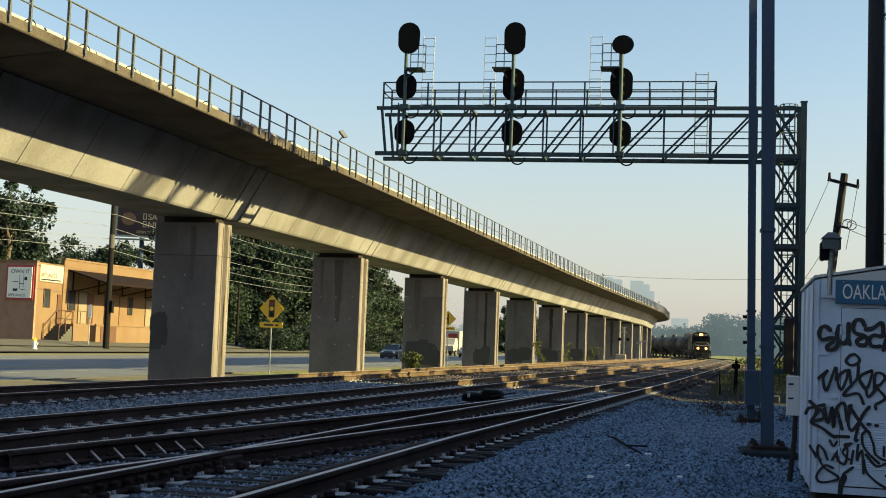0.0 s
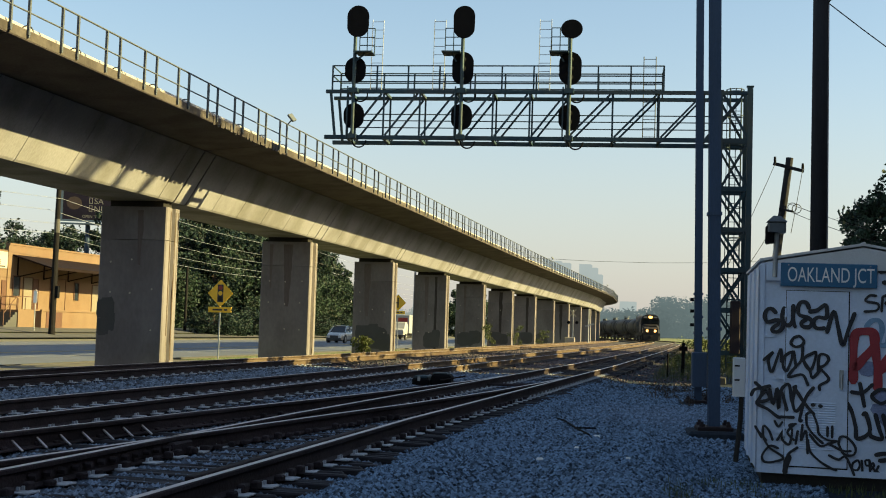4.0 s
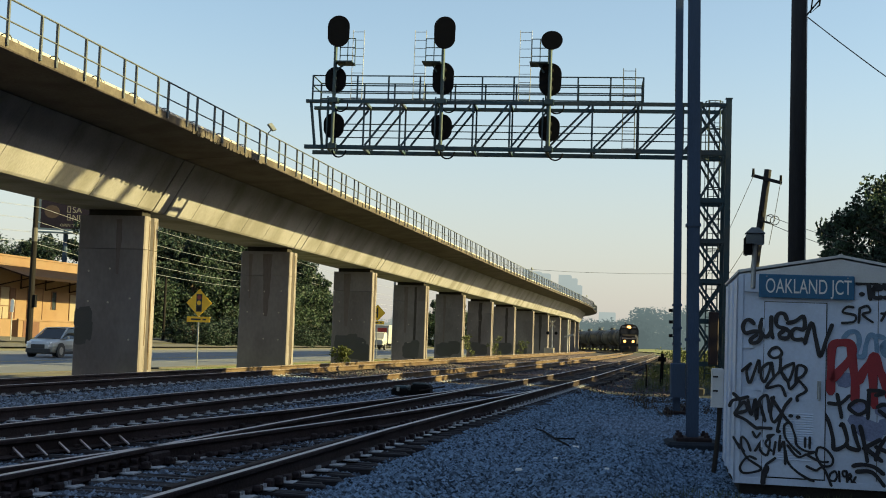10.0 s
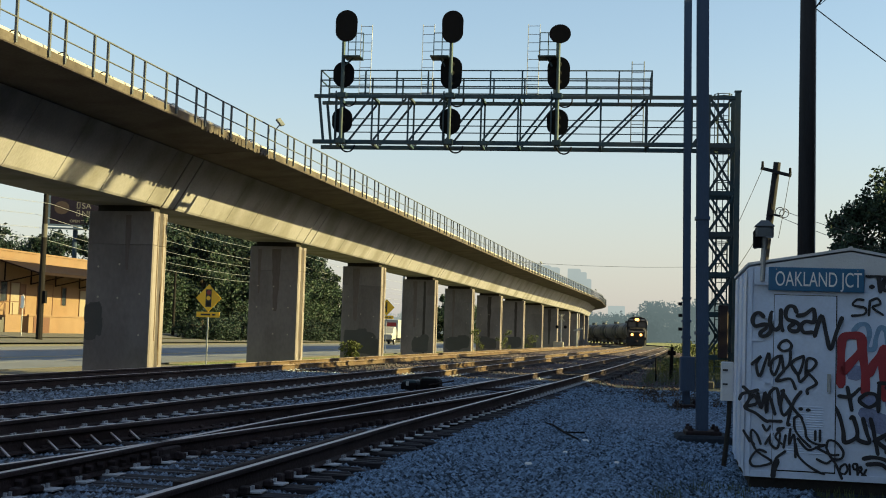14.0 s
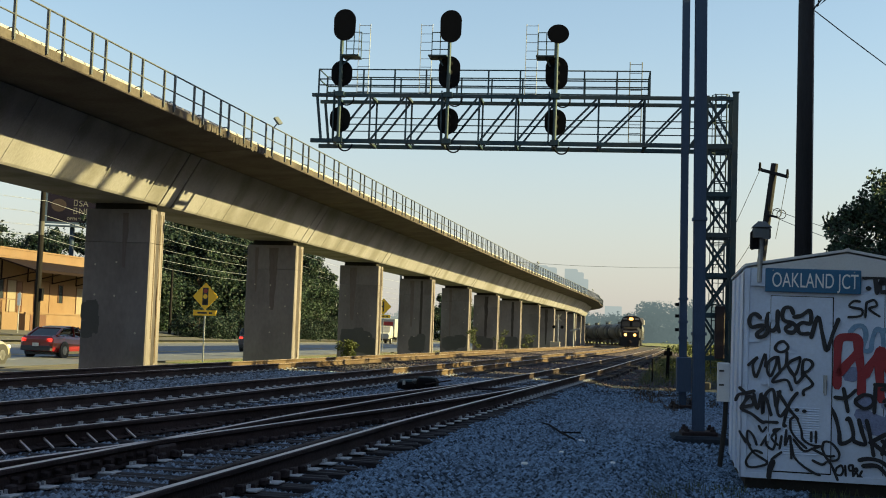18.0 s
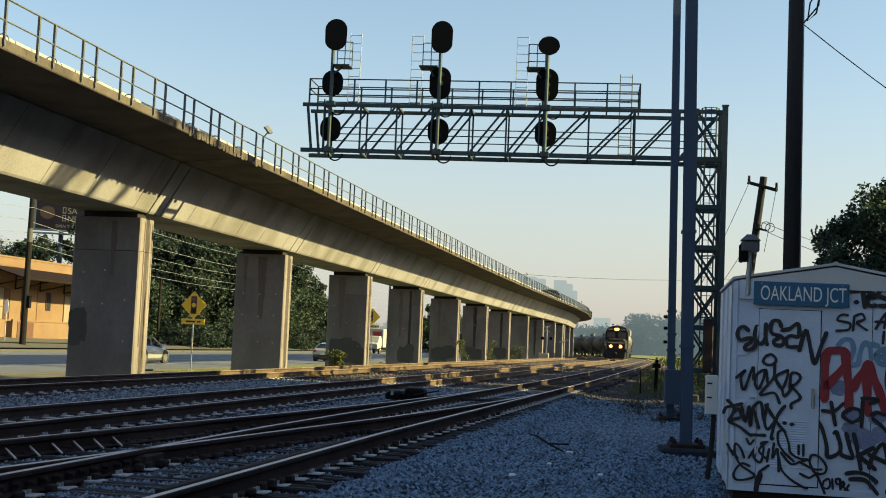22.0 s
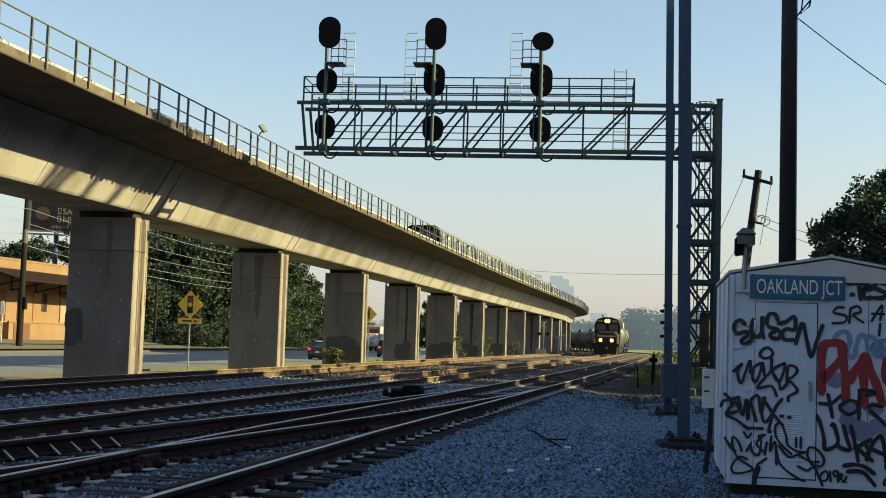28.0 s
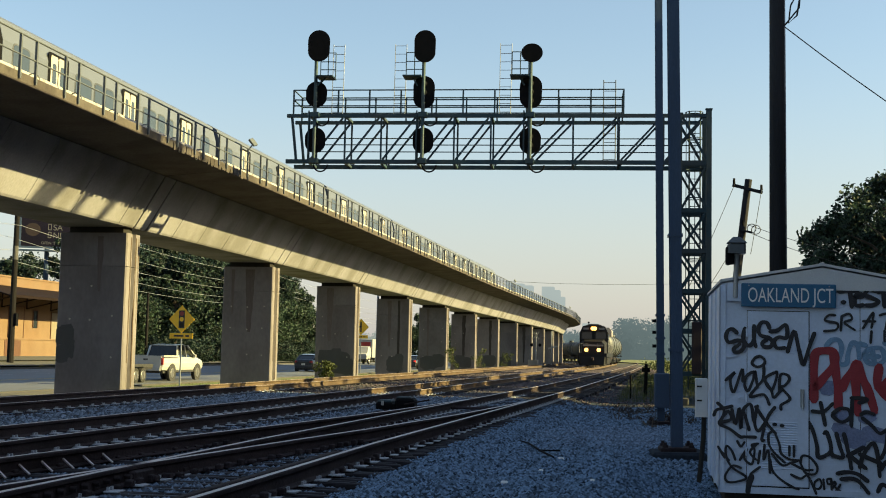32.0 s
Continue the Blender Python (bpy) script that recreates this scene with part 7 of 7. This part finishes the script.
    part("floor_pan", Shape().box(-W + 0.2, W - 0.2, -L + 0.4, L - 0.4, b["body"][3][2] - 0.06, b["body"][3][2] + 0.1), BUMPER, c)
    if style == "pickup":
        part("cargo_bed", Shape().box(-0.86, 0.86, -L + 0.12, -0.85, 1.262, 1.272), BUMPER, c, "dark open cargo bed")
        for sx in (-1, 1):
            part("bed_rail", Shape().box(sx * 0.93 - 0.06, sx * 0.93 + 0.06, -L + 0.05, -0.8, 1.26, 1.34), mat, c)
        part("tailgate", Shape().box(-0.86, 0.86, -L - 0.03, -L + 0.02, 0.72, 1.32), mat, c)
        part("tailgate_handle", Shape().box(-0.12, 0.12, -L - 0.04, -L - 0.03, 1.08, 1.16), BUMPER, c)
    return c


VANWHITE = material("dusty_white_van_paint", (0.30, 0.30, 0.30), 0.5, spread=0.15, scale=1.5)


def make_box_truck():
    c = thing("box_truck", "parked white box truck beyond the viaduct", "truck")
    part("cargo_box", Shape().chamfer_box(-1.2, 1.2, -3.6, 1.4, 0.95, 3.5, 0.05), VANWHITE, c)
    part("cab", Shape().loft([section(1.5, 1.0, 0.7, 2.5), section(2.5, 1.0, 0.7, 2.4), section(3.0, 0.98, 0.7, 1.6), section(3.6, 0.9, 0.75, 1.4)]), VANWHITE, c)
    part("windscreen", Shape().loft([section(2.52, 0.85, 1.55, 2.36), section(2.98, 0.85, 1.5, 1.62)]), CARGLASS, c)
    part("side_panel", Shape().box(1.2, 1.21, -3.2, 1.0, 1.6, 2.2), SIGNRED, c)
    part("front_panel", Shape().box(-0.9, 0.5, 1.4, 1.41, 2.55, 3.1), SIGNRED, c)
    for sx in (-1, 1):
        for y in (-2.2, 2.6):
            wheel(c, sx * 0.95, y, 0.42)
    part("chassis", Shape().box(-0.5, 0.5, -3.5, 3.0, 0.45, 0.95), BUMPER, c)
    c.matrix_basis = pose(-40.5, 168.0, ground_z(-40.5, 0), 0, 0, 180)


def make_trailer():
    c = thing("flat_trailer", "small flatbed utility trailer towed by a pickup", "trailer")
    part("deck", Shape().box(-0.95, 0.95, -2.2, 2.0, 0.62, 0.72), WOOD, c)
    for sx in (-1, 1):
        part("side_rail", Shape().box(sx * 0.97 - 0.03, sx * 0.97 + 0.03, -2.2, 2.0, 0.72, 0.90), BUMPER, c)
        for y in (-0.45, 0.4):
            wheel(c, sx * 1.08, y, 0.36)
        part("mudguard", Shape().box(sx * 1.08 - 0.13, sx * 1.08 + 0.13, -0.9, 0.85, 0.78, 0.82), BUMPER, c)
    part("drawbar", Shape().bar((-0.5, 2.0, 0.6), (0, 3.2, 0.55), 0.08).bar((0.5, 2.0, 0.6), (0, 3.2, 0.55), 0.08), BUMPER, c)
    return c


LOCO = material("black_locomotive_paint", (0.010, 0.010, 0.012), 0.6, spread=0.2, scale=1.0, bump=0.0, spec=0.2)
# pale copy of the black paint: sunlight on hood and cab side as colour
LOCOSUN = material("sunlit_locomotive_side", (0.20, 0.185, 0.18), 0.65, spread=0.2, scale=0.8)
TANK = material("dark_tank_car_paint", (0.045, 0.052, 0.060), 0.55, spread=0.25, scale=0.6, tint=(0.07, 0.066, 0.064), tint_amount=0.4)
LAMPGLOW = material("lit_locomotive_lamp", (1, 0.9, 0.7), 0.3, emit=(1.0, 0.40, 0.05), emit_strength=1.8)
CHROME = material("white_locomotive_stripe", (0.14, 0.14, 0.15), 0.6)


def bogie(parent, y, axles=3):
    g = part("bogie", Shape().box(-1.2, 1.2, y - 1.9, y + 1.9, 0.35, 0.85), BUMPER, parent)
    for k in range(axles):
        yy = y + (k - (axles - 1) / 2) * 1.7
        for sx in (-1, 1):
            part("wheel", Shape().rod((sx * 0.68, yy, 0.5), (sx * 0.82, yy, 0.5), 0.5, 0.48, 18), RUST, g)
            part("axle_box", Shape().box(sx * 1.15 - 0.12, sx * 1.15 + 0.12, yy - 0.25, yy + 0.25, 0.35, 0.75), BUMPER, g)
    return g


def make_loco():
    """Origin on the rails at the middle; nose along +y."""
    c = thing("locomotive", "black diesel freight locomotive with lit headlights", "locomotive")
    part("frame", Shape().box(-1.5, 1.5, -10.6, 10.6, 1.05, 1.45), LOCO, c)
    part("fuel_tank", Shape().chamfer_box(-1.4, 1.4, -3.2, 3.2, 0.3, 1.1, 0.2), LOCO, c)
    hood = [(-1.0, 1.45), (1.0, 1.45), (1.0, 4.0), (0.75, 4.35), (-0.75, 4.35), (-1.0, 4.0)]
    part("long_hood", Shape().loft([[(x, y, z) for x, z in hood] for y in (-10.0, 5.6)]), LOCOSUN, c)
    rad = [(-1.5, 3.5), (1.5, 3.5), (1.5, 4.2), (1.2, 4.55), (-1.2, 4.55), (-1.5, 4.2)]
    part("radiator", Shape().loft([[(x, y, z) for x, z in rad] for y in (-9.8, -4.8)]), LOCOSUN, c)
    cabp = [(-1.52, 1.45), (1.52, 1.45), (1.52, 3.7), (1.2, 4.35), (0.5, 4.6), (-0.5, 4.6), (-1.2, 4.35), (-1.52, 3.7)]
    cb = part("cab", Shape().loft([[(x, y, z) for x, z in cabp] for y in (5.6, 8.0)]), LOCO, c)
    part("cab_side_panel", Shape().box(1.52, 1.535, 5.7, 7.9, 1.5, 3.6), LOCOSUN, cb)
    for sx in (-1, 1):
        part("windscreen", Shape().box(sx * 0.75 - 0.55, sx * 0.75 + 0.55, 8.0, 8.03, 3.0, 3.75), CARGLASS, cb)
        part("side_window", Shape().box(sx * 1.53 - 0.02, sx * 1.53 + 0.02, 6.1, 7.5, 2.9, 3.6), CARGLASS, cb)
    part("sun_visor", Shape().box(-1.35, 1.35, 8.0, 8.22, 3.78, 3.84), LOCO, cb)
    nosep0 = [(-1.45, 1.45), (1.45, 1.45), (1.45, 2.6), (1.1, 2.95), (-1.1, 2.95), (-1.45, 2.6)]
    nosep1 = [(-1.2, 1.45), (1.2, 1.45), (1.2, 2.4), (0.9, 2.7), (-0.9, 2.7), (-1.2, 2.4)]
    ns = part("nose", Shape().loft([[(x, 8.0, z) for x, z in nosep0], [(x, 9.4, z) for x, z in nosep1]]), LOCO, c)
    part("nose_stripe", Shape().box(-1.1, 1.1, 9.4, 9.42, 2.2, 2.38), CHROME, ns, "pale stripe")
    part("headlight", Shape().disc((-0.13, 8.14, 4.12), 0.2, (0, 1, 0), 16, 0.12), LAMPGLOW, c, "lit headlight")
    part("headlight", Shape().disc((0.13, 8.14, 4.12), 0.2, (0, 1, 0), 16, 0.12), LAMPGLOW, c, "lit headlight")
    for sx in (-1, 1):
        part("ditch_light", Shape().disc((sx * 0.66, 10.62, 1.80), 0.2, (0, 1, 0), 16, 0.12), LAMPGLOW, c, "lit ditch light")
        part("number_board", Shape().box(sx * 0.85 - 0.3, sx * 0.85 + 0.3, 8.0, 8.04, 4.0, 4.22), CHROME, c)
        part("walkway", Shape().box(sx * 1.28 - 0.22, sx * 1.28 + 0.22, -10, 5.6, 1.45, 1.5), LOCO, c)
        hr = Shape().rod((sx * 1.45, -10, 2.5), (sx * 1.45, 5.6, 2.5), 0.02)
        for k in range(9):
            hr.rod((sx * 1.45, -10 + k * 1.95, 1.5), (sx * 1.45, -10 + k * 1.95, 2.5), 0.018)
        part("walkway_rail", hr, CHROME, c)
        part("end_rail", Shape().tube([(sx * 1.4, 10.5, 1.45), (sx * 1.4, 10.5, 2.45), (sx * 0.5, 10.5, 2.45), (sx * 0.5, 10.5, 1.45)], 0.02), CHROME, c)
        part("step_well", Shape().box(sx * 1.3 - 0.2, sx * 1.3 + 0.2, 9.6, 10.5, 0.35, 1.05), LOCO, c)
    part("pilot", Shape().loft([[(-1.45, 10.4, 0.15), (1.45, 10.4, 0.15), (1.45, 10.4, 1.1), (-1.45, 10.4, 1.1)], [(-1.2, 10.8, 0.2), (1.2, 10.8, 0.2), (1.3, 10.7, 1.1), (-1.3, 10.7, 1.1)]]), LOCO, c)
    part("coupler", Shape().chamfer_box(-0.15, 0.15, 10.7, 11.2, 0.7, 1.0, 0.04), RUST, c)
    part("horn", Shape().rod((0.6, 6.6, 4.75), (0.6, 7.2, 4.78), 0.05, 0.12), LOCO, c)
    for y in (-6.6, 6.6):
        bogie(c, y)
    return c


def make_tank():
    c = thing("tank_car", "dark steel railway tank car", "tank car", group="freight train")
    n = 22
    tk = []
    for y, r in ((-7.6, 0.9), (-7.35, 1.3), (-6.9, 1.52), (0, 1.56), (6.9, 1.52), (7.35, 1.3), (7.6, 0.9)):
        tk.append([(r * math.cos(2 * math.pi * i / n), y, 2.62 + r * math.sin(2 * math.pi * i / n)) for i in range(n)])
    t = part("tank", Shape().loft(tk), TANK, c, smooth=True)
    part("dome", Shape().rod((0, 0, 4.1), (0, 0, 4.55), 0.5, 0.48, 14), TANK, t)
    part("dome_rail", Shape().torus((0, 0, 4.75), 0.75, 0.025, (0, 0, 1), 16), TANK, t)
    for y in (-4.5, 4.5):
        part("band", Shape().torus((0, y, 2.62), 1.57, 0.03, (0, 1, 0), 22), LOCO, t)
    part("sill", Shape().box(-0.4, 0.4, -8.3, 8.3, 0.85, 1.15), LOCO, c)
    for y in (-7.9, 7.9):
        part("end_platform", Shape().box(-1.4, 1.4, y - 0.4, y + 0.4, 1.1, 1.2), LOCO, c)
        part("end_rail", Shape().tube([(-1.35, y, 1.2), (-1.35, y, 2.3), (1.35, y, 2.3), (1.35, y, 1.2)], 0.025), LOCO, c)
        bogie(c, y * 0.78, 2)
    return c


METRO = material("brushed_steel_railcar", (0.098, 0.110, 0.138), 0.5, 0.1, spread=0.08, scale=1.5)
STRIPE = material("railcar_stripe_yellow", (0.70, 0.42, 0.03), 0.5)
STRIPE2 = material("railcar_stripe_blue", (0.03, 0.12, 0.35), 0.5)
METROGLASS = glass("railcar_window_glass", (0.040, 0.052, 0.066), 0.15)


def make_metro(front):
    """Transit railcar, 17.2 m long, origin on the rails at its middle, nose along -y."""
    c = thing("transit_railcar", "silver transit railcar with dark doorways on the viaduct", "railcar", group="transit train")
    L = 8.55
    prof = [(-1.5, 0.75), (1.5, 0.75), (1.6, 1.2), (1.6, 2.7), (1.42, 3.35), (1.0, 3.6), (-1.0, 3.6), (-1.42, 3.35), (-1.6, 2.7), (-1.6, 1.2)]
    b = part("body", Shape().loft([[(x, y, z) for x, z in prof] for y in (-L, L)]), METRO, c)
    part("underframe", Shape().box(-1.2, 1.2, -7.5, 7.5, 0.35, 0.75), BUMPER, c)
    for sx in (-1, 1):
        part("stripe", Shape().box(sx * 1.585 - 0.025, sx * 1.585 + 0.025, -L, L, 1.0, 1.13), STRIPE, b)
        part("stripe", Shape().box(sx * 1.58 - 0.026, sx * 1.58 + 0.026, -L, L, 0.86, 0.97), STRIPE2, b)
        def pane(y0, y1, z0, z1, c, d0, d1):
            """A sheet on the car's side with rounded corners."""
            ring = []
            for cy, cz, a0 in ((y1 - c, z1 - c, 0), (y0 + c, z1 - c, 90), (y0 + c, z0 + c, 180), (y1 - c, z0 + c, 270)):
                ring += [(cy + c * math.cos(radians(a0 + q)), cz + c * math.sin(radians(a0 + q))) for q in (0, 30, 60, 90)]
            return Shape().loft([[(sx * (1.6 + d), y, z) for y, z in ring] for d in (d0, d1)])
        for y in (-5.25, 0.0, 5.25):
            # no real recess: its shade is a black sheet on the car side
            part("door_recess", pane(y - 0.66, y + 0.66, 0.98, 3.02, 0.10, -0.02, 0.006), BLACK, b, "doorway recess shade as a flat black sheet")
            for d in (-0.28, 0.22):
                dr = part("door", pane(y + d - 0.22, y + d + 0.22, 1.0, 2.94, 0.06, -0.02, 0.014), PARAPET, b, "pale door leaf")
                part("door_window", pane(y + d - 0.12, y + d + 0.12, 1.75, 2.7, 0.08, 0.0, 0.020), METROGLASS, dr)
        for y, w in ((-7.5, 0.46), (-3.55, 0.55), (-2.45, 0.30), (-1.65, 0.30), (1.7, 0.55), (2.8, 0.30), (3.6, 0.30), (7.3, 0.46)):
            wf = part("window_frame", pane(y - w - 0.05, y + w + 0.05, 1.60, 2.75, 0.16, -0.01, 0.008), TANK, b)
            part("window", pane(y - w, y + w, 1.65, 2.70, 0.13, 0.0, 0.014), METROGLASS, wf)
    part("roof_unit", Shape().chamfer_box(-0.8, 0.8, -5, 5, 3.58, 3.72, 0.06), METRO, c)
    if front:
        fr = part("front_mask", Shape().loft([[(x * 1.0, -L - 0.02, z) for x, z in prof], [(x * 0.94, -L - 0.45, 0.9 + (z - 0.75) * 0.92) for x, z in prof]]), BLACK, c, "black front end")
        part("windscreen", Shape().box(-1.15, 1.15, -L - 0.48, -L - 0.455, 1.9, 3.1), CARGLASS, fr)
        for sx in (-1, 1):
            part("headlight", Shape().disc((sx * 1.05, -L - 0.47, 1.3), 0.12, (0, 1, 0), 14, 0.04), HEADLAMP, fr)
    for y in (-5.6, 5.6):
        bogie(c, y, 2)
    return c


def rail_pose(track, s, z=RAIL_TOP, flip=True):
    """Pose of a vehicle whose middle is at station s, nose towards smaller s."""
    x = interp(track, s)
    p, h = along(x, s)
    dx = interp(track, s + 0.5) - interp(track, s - 0.5)
    return pose(p.x, p.y, z, 0, 0, math.degrees(h) - math.degrees(math.atan(dx)) + (180 if flip else 0))


def motions():
    make_box_truck()
    times = (0.0, 3.0, 6.0, 9.0, 12.0, 14.5, 17.0, 19.0, 21.0, 23.0, 25.0, 26.5, 28.0, 30.0, 32.0)
    front = ((0, 211.0), (6, 203.0), (12, 192.0), (17, 179.5), (21, 168.5), (25, 156.0), (28, 145.5), (30, 138.0), (32, 130.5))
    head = lambda t: interp(front, t)
    loco = make_loco()
    walk(loco, [(t, rail_pose(TRACK_B, head(t) + 10.8)) for t in times])
    first = make_tank()
    cars = [first] + [copy_thing(first, Matrix()) for _ in range(9)]
    for k, c in enumerate(cars):
        walk(c, [(t, rail_pose(TRACK_B, head(t) + 22.0 + 8.6 + 17.2 * k)) for t in times])
    # transit train on the deck
    nose = ((0, 480.0), (20, 232.0), (27, 116.0), (28, 98.8), (28.5, 91.2), (29, 81.9), (29.5, 72.8), (30, 64.3), (30.5, 55.8), (31, 47.2), (31.5, 39.0), (32, 31.0))
    lead = make_metro(True)
    follow = make_metro(False)
    units = [lead, follow] + [copy_thing(follow, Matrix()) for _ in range(4)]
    for k, c in enumerate(units):
        rows = []
        for t in (0, 10, 20, 25, 27, 28, 28.5, 29, 29.5, 30, 30.5, 31, 31.5, 32):
            s = interp(nose, t) + 9.0 + 17.6 * k
            p, h = via(-20.1, min(s, 600))
            h2 = h - math.atan((via_shift(s + 1) - via_shift(s - 1)) / 2)
            rows.append((t, pose(p.x, p.y, 7.48, 0, 0, math.degrees(h2))))
        walk(c, rows)
    # cars on the street
    silver, beige = paint("silver_car_paint", (0.42, 0.43, 0.44), 0.3, 0.5), paint("champagne_car_paint", (0.46, 0.42, 0.34), 0.3, 0.4)
    red, black = paint("red_car_paint", (0.17, 0.010, 0.012)), paint("black_car_paint", (0.008, 0.0085, 0.010))
    grey, white, blue = paint("grey_car_paint", (0.035, 0.037, 0.041), 0.3, 0.3), paint("white_car_paint", (0.40, 0.40, 0.40)), paint("dark_blue_car_paint", (0.018, 0.024, 0.04))
    plan = (
        ("suv", blue, "dark blue sport utility car with lit brake lamps driving away", True, -29.0, ((17.0, 68.0), (17.5, 75.2), (19.0, 95.0), (19.5, 101.4))),
        ("sedan", red, "red sedan driving away with lit tail lamps", True, -29.0, ((17.5, 47.6), (18.0, 53.8), (19.0, 67.6), (19.5, 74.3), (21.0, 95.1))),
        ("sedan", beige, "champagne sedan driving away along the street", False, -26.5, ((18.5, 48.1), (19.5, 61.2), (20.0, 67.6), (21.5, 87.5))),
        ("sedan", silver, "silver sedan driving away along the street", False, -29.0, ((21.0, 51.7), (22.0, 64.0), (22.5, 69.9), (23.0, 75.5), (24.5, 93.9))),
        ("suv", grey, "dark grey sport utility car with lit brake lamps driving away", True, -26.5, ((22.5, 47.4), (23.5, 61.2), (24.0, 67.6), (25.0, 81.5), (25.5, 87.5))),
        ("sedan", black, "black sedan driving away along the street", True, -26.5, ((23.5, 48.6), (25.0, 64.8), (25.5, 69.8), (27.5, 88.9))),
        ("sedan", black, "black sedan driving away along the street", False, -29.0, ((27.5, 53.1), (28.5, 66.6), (29.0, 71.7), (29.5, 76.4), (31.0, 91.6), (31.5, 96.0))),
        ("pickup", white, "white pickup truck towing a flat trailer", False, -26.5, ((31.0, 48.9), (31.2, 51.8), (32.0, 63.5))),
        ("sedan", black, "black sedan driving towards the camera", False, -35.0, ((0.0, 119.5), (0.5, 115.0), (2.5, 90.7), (4.5, 66.6), (4.7, 64.2), (5.0, 60.6))),
        ("suv", silver, "silver sport utility car driving towards the camera", False, -35.0, ((4.5, 113.9), (7.0, 91.7), (7.5, 87.4), (8.0, 83.4), (8.5, 79.4), (10.0, 65.3), (10.5, 61.0))),
    )
    for style, mat, lab, brake, x, pts in plan:
        c = make_car(style, mat, lab, brake)
        away = pts[-1][1] > pts[0][1]
        v0 = (pts[1][1] - pts[0][1]) / (pts[1][0] - pts[0][0])
        v1 = (pts[-1][1] - pts[-2][1]) / (pts[-1][0] - pts[-2][0])
        knots = list(pts)
        if pts[0][0] > 0:
            knots.insert(0, (0.0, pts[0][1] - v0 * pts[0][0]))
        if pts[-1][0] < 32:
            knots.append((32.0, pts[-1][1] + v1 * (32.0 - pts[-1][0])))
        turn = 0 if away else 180
        place = lambda s: pose(x, s, ground_z(x, 0) + 0.025, 0, 0, turn)
        walk(c, [(t, place(s)) for t, s in knots])
        if style == "pickup":
            tr = make_trailer()
            walk(tr, [(t, place(s - 6.3)) for t, s in knots])



build_ground()
build_street()
build_viaduct()
build_gantry()
build_columns()
paint_scrawls(build_shed())
build_shops()
build_billboard()
build_far_house()
build_street_furniture()
build_distance()
build_trees()
build_tracks()
motions()
